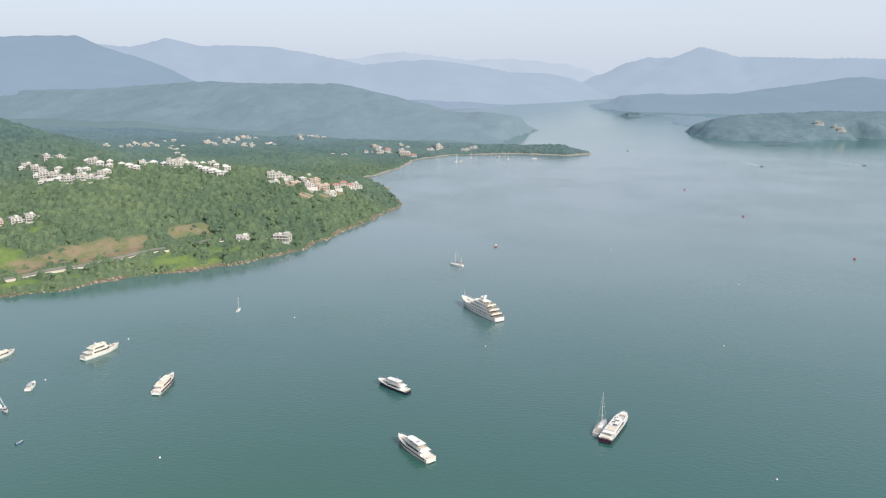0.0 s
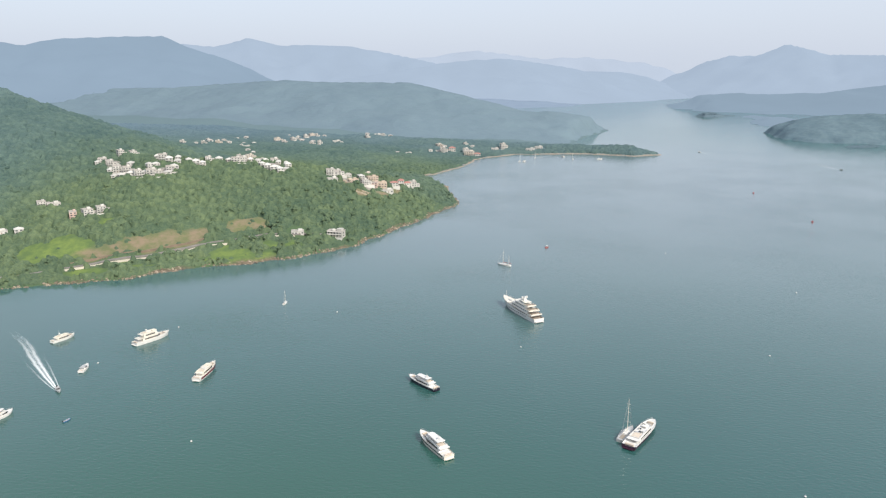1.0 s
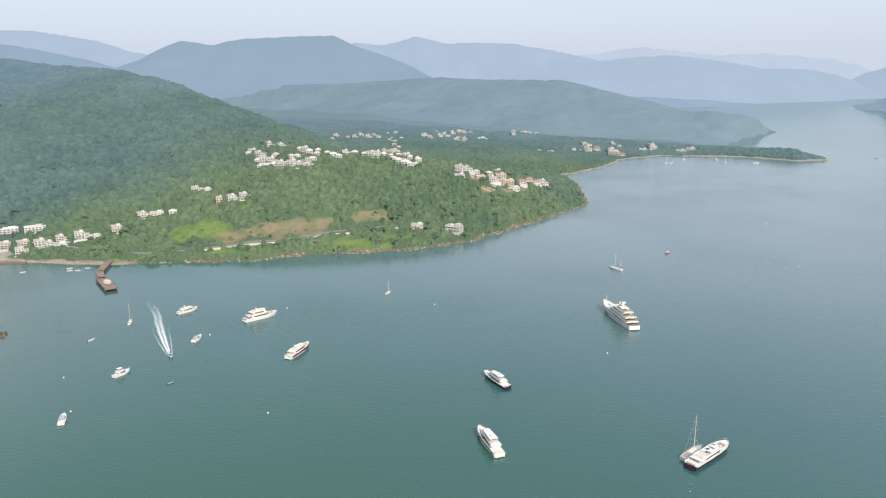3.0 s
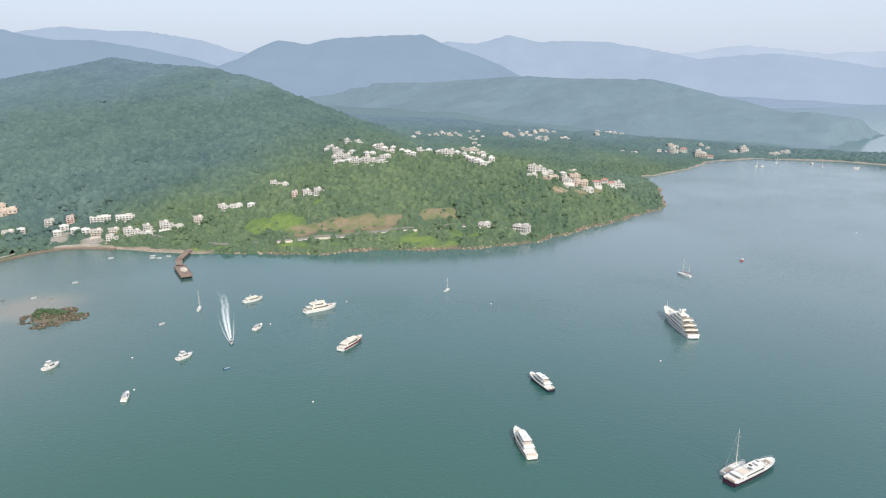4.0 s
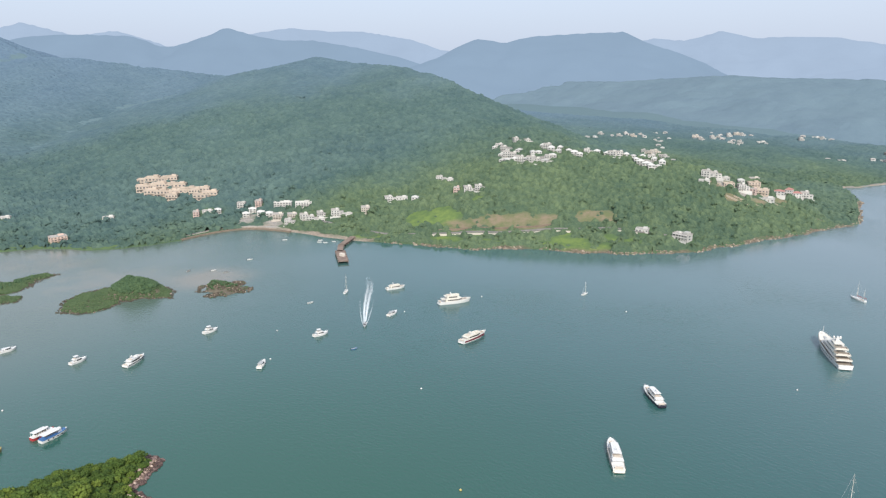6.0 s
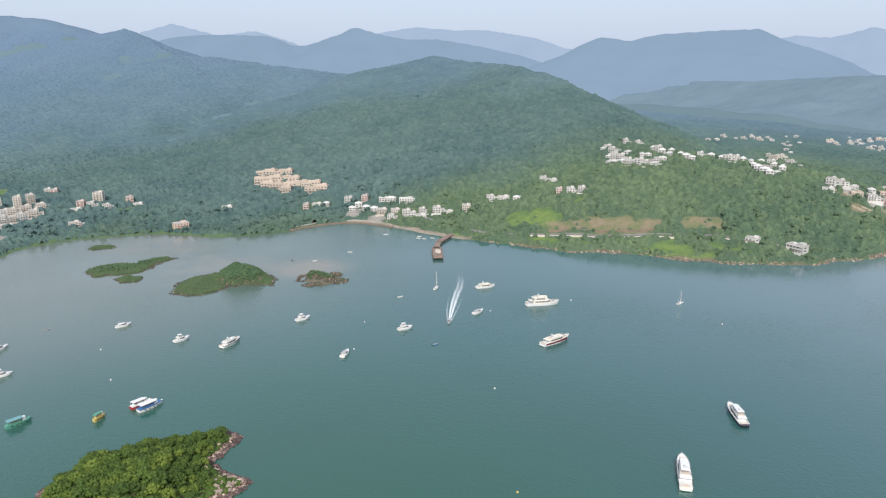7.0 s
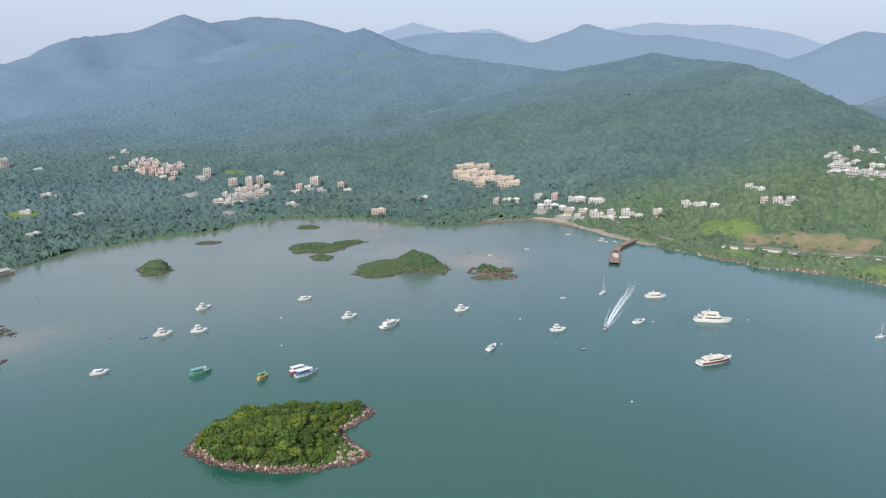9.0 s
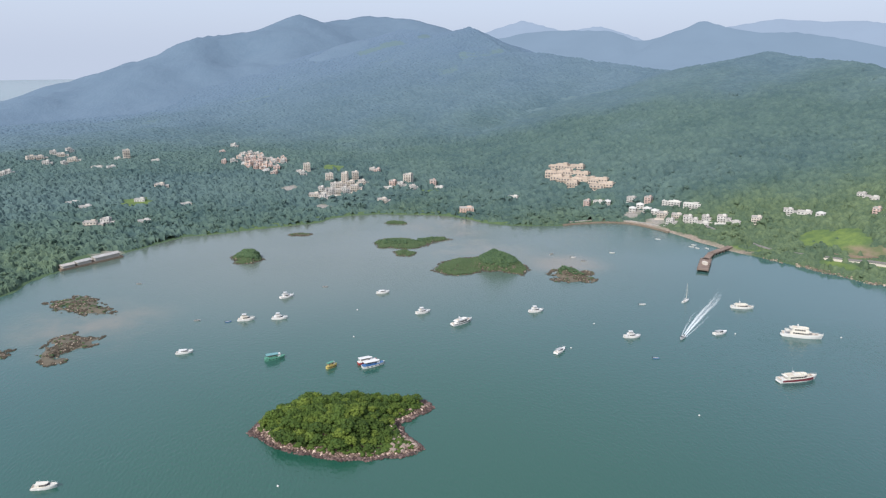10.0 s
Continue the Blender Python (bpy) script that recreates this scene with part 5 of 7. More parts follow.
def plant_woods():
    """The woods round the bay: crown beside crown as one uneven canopy, with taller crowns standing out of it."""
    r = np.random.default_rng(21)
    X, Y = r.uniform(-1500, 240, 330000), r.uniform(-470, 1150, 330000)
    _, d = mainland(X, Y)
    keep = ~open_ground(X, Y, d, r) & (r.uniform(0, 1, len(X)) < 0.68)
    X, Y, d = X[keep], Y[keep], d[keep]
    far = np.hypot(X - 60, Y - 60)
    size = r.uniform(1.3, 3.5, len(X)) * np.clip(far / 800, 1, 1.2) * np.where(d < 10, 0.85, 1)
    tall = size * r.uniform(0.8, 1.5, len(X)) * np.where(far > 850, 0.42, np.where(far > 700, 0.75, 1.0))
    tone = r.uniform(0, 1, len(X))
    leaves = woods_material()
    for cell, least, most, label in ((1.35, 0, 640, "dense sunlit green woods round the bay"), (2.2, 630, 860, "dense green woods over the upper slopes, tinted with haze"), (3.6, 850, 5000, "haze-tinted blue-green woods along the crest of the hill")):
        gx, gy = np.arange(-1500, 245, cell / U), np.arange(-470, 1155, cell / U)
        nx, ny = len(gx), len(gy)
        GX, GY = [a.ravel() for a in np.meshgrid(gx, gy)]
        reach = reach_of(GX, GY)
        mine = (reach >= least) & (reach < most)
        GZ, gd = np.zeros(len(GX)), np.full(len(GX), -9.0)
        GZ[mine], gd[mine] = mainland(GX[mine], GY[mine])
        mine &= gd > 0.6
        at = np.flatnonzero(mine)
        seen = np.zeros((ny, nx), bool)
        seen.ravel()[at[seen_from_path(GX[at], GY[at], GZ[at])]] = True
        for _ in range(3):
            seen[1:] |= seen[:-1].copy()
            seen[:-1] |= seen[1:].copy()
            seen[:, 1:] |= seen[:, :-1].copy()
            seen[:, :-1] |= seen[:, 1:].copy()
        mine &= seen.ravel()
        at = np.flatnonzero(mine)
        clear = np.ones(len(GX), bool)
        clear[at] = open_ground(GX[at], GY[at], gd[at], r)
        # crowns over an even floor of leaves, toned dark as painted shade between them
        top = np.where(clear, 0.0, 1.1)
        shown = r.uniform(0.0, 0.3, len(GX)).astype(np.float32)
        ci, cj = ((X - gx[0]) * U / cell), ((Y - gy[0]) * U / cell)
        i0, j0 = np.round(ci).astype(int), np.round(cj).astype(int)
        n = int(6.0 / cell) + 1
        for go in (0, 1):
            for oi in range(-n, n + 1):
                for oj in range(-n, n + 1):
                    i, j = i0 + oi, j0 + oj
                    dist = np.hypot(i - ci, j - cj) * cell
                    m = (dist < size) & (i >= 0) & (i < nx) & (j >= 0) & (j < ny)
                    k = j[m] * nx + i[m]
                    h = 1.0 + tall[m] * np.sqrt(1 - (dist[m] / size[m]) ** 2)
                    h = np.where(clear[k], 0, h)
                    if go == 0:
                        np.maximum.at(top, k, h)
                    else:
                        w = h >= top[k] - 1e-6
                        shown[k[w]] = tone[m][w]
        shown = np.clip(shown + r.uniform(-0.22, 0.22, len(shown)), 0, 1).astype(np.float32)
        # the skirt of the wood comes down to the ground
        grown = (top > 0).reshape(ny, nx)
        skirt = grown.copy()
        skirt[1:] |= grown[:-1]
        skirt[:-1] |= grown[1:]
        skirt[:, 1:] |= skirt[:, :-1].copy()
        skirt[:, :-1] |= skirt[:, 1:].copy()
        wooded = np.flatnonzero(skirt.ravel() & mine)
        number = np.full(nx * ny, -1, np.int64)
        number[wooded] = np.arange(len(wooded))
        jit = r.uniform(-0.28, 0.28, (len(wooded), 3)) * cell
        lift = np.where(top[wooded] > 0, top[wooded], -0.3)
        if least:
            lift = lift - 2.2 * (1 - step(reach[wooded], least, least + 10))
        co = np.stack([GX[wooded] * U, GY[wooded] * U, GZ[wooded] * U + lift], 1) + jit * (1, 1, 1.1 if cell < 2 else 0.5)
        q = wooded[(wooded % nx < nx - 1) & (wooded // nx < ny - 1)]
        q = q[(top[q] > 0) | (top[q + 1] > 0) | (top[q + nx] > 0) | (top[q + nx + 1] > 0)]
        quads = np.stack([number[q], number[q + 1], number[q + 1 + nx], number[q + nx]], 1)
        quads = quads[(quads >= 0).all(1)]
        me = bpy.data.meshes.new("woods")
        me.vertices.add(len(wooded))
        me.vertices.foreach_set("co", co.ravel().astype(np.float32))
        me.loops.add(quads.size)
        me.loops.foreach_set("vertex_index", quads.ravel().astype(np.int32))
        me.polygons.add(len(quads))
        me.polygons.foreach_set("loop_start", np.arange(0, quads.size, 4, dtype=np.int32))
        me.polygons.foreach_set("use_smooth", np.zeros(len(quads), bool))
        me.update(calc_edges=True)
        me.attributes.new("tone", "FLOAT", "POINT").data.foreach_set("value", shown[wooded])
        me.attributes.new("haze_depth", "FLOAT", "POINT").data.foreach_set("value", woods_haze(reach[wooded]).astype(np.float32))
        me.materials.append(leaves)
        tagged(new("woods", me), label, "woods", kind="stuff")
    cz, _ = mainland(X, Y)
    big = (r.uniform(0, 1, len(X)) < np.where(d < 60, 0.22, 0.05)) & (far < 640) & seen_from_path(X, Y, cz)
    X, Y, cz, size, tall, d = X[big], Y[big], cz[big], size[big], tall[big], d[big]
    # broad old trees in the belt behind the shore, every crown of several leaf clumps
    old = np.where(d < 75, 1.0, 0.5) * (r.uniform(0, 1, len(X)) < 0.4)
    size, tall = size * (1 + 0.4 * old), tall * (1 + 0.35 * old)
    n = 7
    a, u = r.uniform(0, 2 * pi, (len(X), n)), np.sqrt(r.uniform(0.02, 1, (len(X), n)))
    w = size[:, None] * 0.62
    cx, cy = X[:, None] * U + np.cos(a) * u * w, Y[:, None] * U + np.sin(a) * u * w
    cz = cz[:, None] * U + 0.6 + tall[:, None] * (0.35 + 0.6 * np.sqrt(np.clip(1 - (0.9 * u) ** 2, 0, 1)))
    lump = size[:, None] * r.uniform(0.26, 0.44, (len(X), n))
    share = np.repeat(woods_haze(reach_of(X, Y)), n)
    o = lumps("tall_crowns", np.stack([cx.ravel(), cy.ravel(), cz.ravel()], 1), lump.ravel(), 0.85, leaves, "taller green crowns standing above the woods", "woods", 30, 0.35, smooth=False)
    o.data.attributes.new("haze_depth", "FLOAT", "POINT").data.foreach_set("value", np.repeat(share, len(ICO_V)).astype(np.float32))


def woods_haze(reach):
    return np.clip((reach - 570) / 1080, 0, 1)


FOREST_ISLE = foliage("leaves_island", (0.019, 0.044, 0.013), (0.056, 0.098, 0.020), (0.166, 0.212, 0.036), 0.05, 0, True)
LEAVES_ISLET = foliage("leaves_islet", (0.030, 0.060, 0.034), (0.052, 0.094, 0.046), (0.094, 0.138, 0.058), 0.08)
GRASS = foliage("marsh_grass", (0.042, 0.072, 0.034), (0.064, 0.100, 0.044), (0.094, 0.128, 0.056), 0.08)
BARK = weathered("bark", (0.16, 0.12, 0.085), (0.10, 0.075, 0.05), 0.8, 0.9, 0, 0.1, 9.0, 0.03)


def rubble(name, deep, mid, light):
    """Loose rock: every stone has its own tone, with fine grain over it."""
    m, n, l, b = material(name, 0.9, 0.0, 0.2)
    g, o = n.new("ShaderNodeNewGeometry"), n.new("ShaderNodeObjectInfo")
    x = n.new("ShaderNodeMath")
    x.operation = "ADD"
    l.new(g.outputs["Random Per Island"], x.inputs[0])
    l.new(o.outputs["Random"], x.inputs[1])
    f = n.new("ShaderNodeMath")
    f.operation = "FRACT"
    l.new(x.outputs[0], f.inputs[0])
    one = ramp(n, l, f.outputs[0], [(0.0, deep), (0.6, mid), (1.0, light)])
    grain = noise_of(n, l, 3.0, 4)
    l.new(blend(n, l, 0.3, one, blend(n, l, ramp(n, l, grain, [(0.35, (0, 0, 0)), (0.65, (1, 1, 1))]), deep, light)), b.inputs["Base Color"])
    bump(n, l, b, grain, 0.5, 0.1)
    return m


RUBBLE = rubble("tumbled_rock", (0.032, 0.019, 0.015), (0.150, 0.092, 0.068), (0.66, 0.51, 0.41))
WET_RUBBLE = rubble("wet_rock", (0.035, 0.025, 0.024), (0.085, 0.056, 0.050), (0.24, 0.17, 0.15))
SHORE_RUBBLE = rubble("tan_shore_rock", (0.060, 0.048, 0.036), (0.20, 0.152, 0.112), (0.46, 0.38, 0.29))
REEF_ROCK = foliage("weedy_rock", (0.036, 0.036, 0.024), (0.066, 0.058, 0.040), (0.125, 0.095, 0.072), 0.2)
PALE_ROCK = weathered("pale_boulder", (0.40, 0.32, 0.26), (0.20, 0.14, 0.115), 0.5, 0.9, 0, 0.2, 3.0, 0.12)
DARK_ROCK = weathered("wet_boulder", (0.17, 0.115, 0.095), (0.085, 0.055, 0.048), 0.5, 0.8, 0, 0.3, 3.0, 0.12)


def tree(seed, mat):
    """A broad-leaved tree: tapered trunk, limbs, and a crown of many small leaf clumps with gaps."""
    r = random.Random(seed)
    high, wide = r.uniform(4.2, 6.0), r.uniform(2.5, 3.5)
    t = thing("tree", "broad-leaved evergreen tree with a dense dark green crown", "tree", "trees on the small island")
    bm = bmesh.new()
    rod((0, 0, -0.8), (0.1, 0, high * 0.45), 0.22, 0.14, 6, bm)
    for i in range(4):
        a = i * 1.57 + r.uniform(-0.4, 0.4)
        rod((0.1, 0, high * 0.4), (cos(a) * wide * 0.5, sin(a) * wide * 0.5, high * r.uniform(0.6, 0.8)), 0.11, 0.05, 5, bm)
    part("trunk", bm, BARK, t)
    q = np.random.default_rng(seed)
    n = 60
    u, a = q.uniform(-0.45, 1, n), q.uniform(0, 2 * pi, n)
    w = np.sqrt(np.clip(1 - u * u, 0, 1)) * q.uniform(0.62, 0.98, n) * (1 + 0.22 * np.sin(3 * a + seed) * (1 - u))
    cen = np.stack([np.cos(a) * w * wide, np.sin(a) * w * wide, high * 0.62 + u * high * 0.38 * q.uniform(0.85, 1.1, n)], 1)
    crown = lumps("crown", cen, q.uniform(0.5, 1.0, n), 0.75, mat, "", "", seed + 5, 0.4, t)
    # sprays of leaves over the clumps
    bm = bmesh.new()
    bm.from_mesh(crown.data)
    for i in range(760):
        c = Vector(cen[q.integers(n)]) + Vector(q.normal(0, 0.48, 3))
        out = (c - Vector((0, 0, high * 0.45))).normalized() + Vector(q.normal(0, 0.55, 3))
        turn = out.to_track_quat("Z", "Y").to_matrix()
        g = q.uniform(0.16, 0.34)
        v = [bm.verts.new(c + turn @ Vector((x * g, y * g, 0.08 * abs(x)))) for x, y in ((-1, -0.5), (0.1, -0.8), (1, 0.4), (-0.2, 0.8))]
        bm.faces.new(v)
    bm.to_mesh(crown.data)
    bm.free()
    crown["kind"] = "part"
    del crown["kind"]
    return t


trees = [tree(k, FOREST_ISLE) for k in range(6)]
r = random.Random(5)
set_down, tries, k = [], 0, 0
while len(set_down) < 200 and tries < 9000:
    tries += 1
    x, y = r.uniform(-134, -84), r.uniform(46, 116)
    z, d = main_isle(np.array([x]), np.array([y]))
    z, d = float(z[0]), float(d[0])
    bare = 2.3 + (3.6 if x > -103 and y > 90 else 0) + (1.2 if y < 58 else 0)
    if d < bare or any(math.hypot(x - a, y - b) < 2.3 for a, b in set_down):
        continue
    set_down.append((x, y))
    o = trees[k] if k < 6 else copy_thing(trees[k % 6], Matrix())
    g = r.uniform(0.62, 1.12) * (0.98 if 60 < y < 82 else 0.84 if y < 88 else 0.60 if y < 102 else 0.62)
    o.matrix_world = pose(x * U, y * U, z * U - 0.2, 0, 0, r.uniform(0, 360)) @ Matrix.Diagonal((g, g, g * r.uniform(0.86, 1.0), 1))
    k += 1

# low bushes between the trees and the rocks
q = np.random.default_rng(11)
bx, by = q.uniform(-136, -82, 9000), q.uniform(45, 118, 9000)
bz, bd = main_isle(bx, by)
m = bd > 1.7
lumps("island_bushes", np.stack([bx[m] * U, by[m] * U, bz[m] * U + 0.4], 1)[:2800], q.uniform(0.5, 1.2, m.sum())[:2800], 0.8, FOREST_ISLE, "low green bushes along the edge of the island wood", "bushes", 12, 0.35)


# ---------------------------------------------------------------- rocks
def boulder_mesh(seed, mat):
    q = np.random.default_rng(seed)
    bm = bmesh.new()
    bmesh.ops.create_icosphere(bm, subdivisions=1, radius=1.0)
    for v in bm.verts:
        v.co = Vector([round(c * 1.6) / 1.6 * 0.5 + c * 0.5 for c in v.co]) * float(q.uniform(0.72, 1.2))
        v.co.z *= 0.72
    me = bpy.data.meshes.new("boulder")
    bm.to_mesh(me)
    bm.free()
    me.materials.append(mat)
    return me


isle_base = o = bpy.data.objects["island_rock_base"]
pale, dark = [boulder_mesh(k, RUBBLE) for k in range(4)], [boulder_mesh(k + 9, WET_RUBBLE) for k in range(4)]
bulk = [boulder_mesh(k + 20, PALE_ROCK) for k in range(3)]
count, tries = 0, 0
while count < 270 and tries < 20000:
    tries += 1
    x, y = r.uniform(-136, -82), r.uniform(46, 118)
    z, d = main_isle(np.array([x]), np.array([y]))
    z, d = float(z[0]), float(d[0])
    if not (-0.8 < d < 4.2 or (x > -99 and y > 93 and -0.5 < d < 6)):
        continue
    # the shore towards the open bay is the rockiest
    if x < -118 and r.random() < 0.6:
        continue
    o = new("boulder", r.choice(dark if d < 1.1 else pale))
    o.parent = isle_base
    g = r.uniform(0.32, 0.85) * (1.7 if r.random() < 0.12 else 1)
    o.matrix_world = pose(x * U, y * U, max(z, 0) * U + g * 0.15, r.uniform(-15, 15), r.uniform(-15, 15), r.uniform(0, 360)) @ Matrix.Diagonal((g * r.uniform(0.8, 1.4), g, g, 1))
    count += 1
# big pale rocks on the spur towards the bay
for i in range(26):
    x, y = -91 + r.uniform(-5, 4.5), 100 + r.uniform(-5, 4)
    z, d = main_isle(np.array([x]), np.array([y]))
    if float(d[0]) < 0.4:
        continue
    o = new("boulder", bulk[i % 3])
    o.parent = isle_base
    g = r.uniform(0.8, 1.7)
    o.matrix_world = pose(x * U, y * U, float(z[0]) * U + g * 0.2, r.uniform(-15, 15), r.uniform(-15, 15), r.uniform(0, 360)) @ Matrix.Diagonal((g * r.uniform(0.8, 1.4), g, g * 0.9, 1))
q = np.random.default_rng(14)
bx, by = q.uniform(-136, -82, 26000), q.uniform(45, 118, 26000)
bz, bd = main_isle(bx, by)
for name, lo, hi, mat, label, seed in (("shore_stones", -1.0, 0.7, WET_RUBBLE, "dark wet stones along the island's water line", 15), ("dry_stones", 0.5, 3.0, RUBBLE, "pale reddish dry stones above the island's water line", 16)):
    m = (bd > lo) & (bd < hi)
    lumps(name, np.stack([bx[m] * U, by[m] * U, np.maximum(bz[m], 0) * U + 0.10], 1)[:2300], (0.18 + 0.6 * q.uniform(0, 1, m.sum()) ** 2)[:2300], 0.85, mat, label, "stones", seed, 0.4, smooth=False)

# stones along the peninsula's shore and the bay
line = COAST[22:31]
cen = []
for (ax, ay), (bx, by) in zip(line, line[1:]):
    n = int(math.hypot(bx - ax, by - ay) * 7)
    k = q.uniform(0, 1, n)
    cen.append(np.stack([ax + (bx - ax) * k + q.normal(0, 4.0, n), ay + (by - ay) * k + q.normal(0, 4.0, n)], 1))
cen = np.concatenate(cen)
cz, cd = mainland(cen[:, 0], cen[:, 1])
m = (cd > -1.6) & (cd < 3.2)
m &= ripple(cen[:, 0], cen[:, 1], 34, 3) > -0.45
cen, cz = cen[m], cz[m]
lumps("shore_stones", np.stack([cen[:, 0] * U, cen[:, 1] * U, np.maximum(cz, 0) * U], 1), q.uniform(0.35, 1.15, len(cen)) ** 1.2, 0.75, SHORE_RUBBLE, "tan and reddish rocks along the peninsula's shore", "stones", 17, 0.35, smooth=False)


# ---------------------------------------------------------------- islets of the inner bay
def islet(name, label, coast, spine, low, grass, bush, rocks, seed, rise=1.0, ramp_width=6, run=3.0, least=9, stony=False, plain=None):
    """A low islet: ground, grass, bushes and rocks at its rim."""
    height = isle(coast, spine, run, ramp_width, low, 1.0, least, 0.75 if stony else 0.32)
    xs, ys = [p[0] for p in coast], [p[1] for p in coast]
    lo, hi = (min(xs) - 4, min(ys) - 4), (max(xs) + 4, max(ys) + 4)
    cell = max(hi[0] - lo[0], hi[1] - lo[1]) / 46
    g = tagged(grid_mesh(name, np.arange(lo[0], hi[0], cell), np.arange(lo[1], hi[1], cell), height, plain or MUD, -0.6), label, "islet", kind="structure")
    q = np.random.default_rng(seed)
    area = (hi[0] - lo[0]) * (hi[1] - lo[1])
    for mat, per, d0, d1, r0, r1, what, kind_label in ((GRASS, grass, 0.4, 99, 0.45, 1.0, "islet_grass", "yellow-green grass over a low islet"),
                                                        (LEAVES_ISLET, bush * 1.6, 2.0, 99, 0.6, 1.4, "islet_bushes", "round green bushes on a low islet"),
                                                        (REEF_ROCK, rocks * (3.4 if stony else 1.3), -1.6, 99 if stony else 1.2, 0.18, 0.6, "islet_rocks", "dark weedy rocks of an islet"),
                                                        (SHORE_RUBBLE, rocks * (0.6 if stony else 0.15), -0.8, 99 if stony else 1.5, 0.2, 0.7, "islet_rocks", "pale dry rocks of an islet")):
        if not per:
            continue
        x, y = q.uniform(lo[0], hi[0], int(area * per)), q.uniform(lo[1], hi[1], int(area * per))
        z, d = height(x, y)
        m = (d > d0) & (d < d1)
        if stony and what == "islet_rocks":
            m &= ripple(x, y, 12, 3) > 0.02
        if what == "islet_bushes":
            m &= ridge_height(x, y, spine, run, 1.0, least) > 0.40 * max(p[2] for p in spine)
        if m.sum():
            size = q.uniform(r0, r1, m.sum())
            lumps(what, np.stack([x[m] * U, y[m] * U, np.maximum(z[m], 0) * U + size * (0.5 if what == "islet_bushes" else 0.05)], 1), size, 0.8, plain or mat, kind_label, "plants" if what != "islet_rocks" else "rocks", seed + 1, 0.35, smooth=False)
    return g


MUD = weathered("tidal_mud", (0.155, 0.128, 0.090), (0.075, 0.068, 0.046), 0.3, 0.7, 0, 0.3, 2.0, 0.05)
islet("islet_wooded", "grassy islet with a bushy knoll and rocky ends", [(-289, 150), (-280, 153), (-274, 159), (-278, 170), (-282, 178), (-277, 189), (-268, 198), (-276, 204), (-290, 207), (-302, 200), (-311, 184), (-309, 167), (-301, 155)],
      [(-288, 159, 1.8), (-296, 170, 1.6), (-295, 180, 2.4), (-291, 187, 8.6), (-287, 192, 8.2), (-281, 200, 1.2)], 0.6, 2.6, 3.0, 1.6, 41, run=1.7, least=9)
islet("islet_rocky", "rocky islet with a grassy top and a sand tail", [(-263, 215), (-250, 217), (-247, 226), (-250, 236), (-262, 238), (-274, 231), (-272, 221)], [(-266, 222, 3.4), (-262, 226, 3.0), (-252, 232, 1.2)], 0.4, 0.22, 0.35, 3.0, 42, least=6, stony=True)
islet("islet_marsh", "flat green marsh islet with a thin tail", [(-360, 121), (-371, 130), (-370, 142), (-362, 149), (-366, 157), (-367, 172), (-359, 173), (-353, 159), (-343, 151), (-340, 140), (-345, 131), (-348, 123)], [(-358, 128, 1.2), (-354, 142, 1.2), (-362, 164, 0.6)], 0.5, 2.6, 0.25, 1.2, 43)
islet("islet_grassy", "tiny grassy islet beside the marsh", [(-333, 131), (-338, 138), (-330, 145), (-323, 140), (-326, 132)], [(-331, 135, 0.7), (-330, 141, 0.7)], 0.4, 2.6, 0, 1.6, 52)
islet("islet_tuft", "tiny round green islet", [(-421, 136), (-415, 139), (-413, 150), (-421, 152), (-426, 144)], [(-420, 141, 0.8), (-418, 147, 0.8)], 0.4, 5.0, 0, 0.6, 44)
islet("islet_bushy", "small dark bushy islet", [(-336.4, 28.4), (-328.4, 32.4), (-326, 39.6), (-333.2, 47.6), (-342.8, 45.2), (-349.2, 38), (-346, 30)], [(-340, 35, 4.0), (-337, 41, 4.6)], 0.6, 2.5, 3.5, 1.5, 45, run=2.2, least=7)
islet("islet_low", "low dark reef awash near the head of the bay", [(-396, 64.2), (-392.2, 67.2), (-392.2, 75.5), (-396, 77.8), (-399.8, 71.8)], [(-397, 68, 0.5), (-395, 75, 0.5)], 0.3, 1.0, 0, 5.0, 46)
islet("reef_north", "dark weedy reef off the west shore", [(-268, -60), (-258, -49), (-251, -40), (-246, -24), (-254, -27), (-262, -33), (-274, -38), (-279, -49)], [(-268, -50, 1.2), (-262, -42, 1.4), (-252, -30, 1.0)], 0.12, 0.22, 0, 1.6, 47, stony=True)
islet("reef_south", "brown rocky reef with a mud flat", [(-190, -42), (-184, -36), (-196, -32), (-206, -25), (-213, -22), (-220, -34), (-217, -42), (-203, -43)], [(-194, -38, 1.0), (-206, -33, 1.3), (-214, -34, 0.6)], 0.12, 0.08, 0, 1.7, 48, stony=True)
islet("reef_edge", "small dark reef near the west shore", [(-204, -66), (-196, -62), (-196, -56), (-206, -58)], [(-203, -62, 0.7), (-199, -60, 0.7)], 0.15, 0.2, 0, 2.5, 49, stony=True)
# both channel islets, plants and rocks too, wear one haze-tinted colour
islet("islet_channel", "low dark rock in the channel", [(528, 1204), (545, 1199), (575, 1212), (594, 1222), (570, 1228), (540, 1218)], [(540, 1210, 2.0), (575, 1219, 2.0)], 0.8, 0.4, 0, 0.8, 50, 1.0, 6, 4.0, 14, plain=HAZED_FOREST)
islet("islet_lighthouse", "small green islet with a sandy tail in the channel", [(474, 1975), (490, 1930), (516, 1922), (545, 1960), (588, 2022), (540, 2040), (495, 2020)], [(500, 1970, 9.0), (520, 1990, 8.0)], 1.0, 0.12, 0.08, 0.05, 51, 1.0, 12, 4.0, 30, plain=HAZED_FOREST)

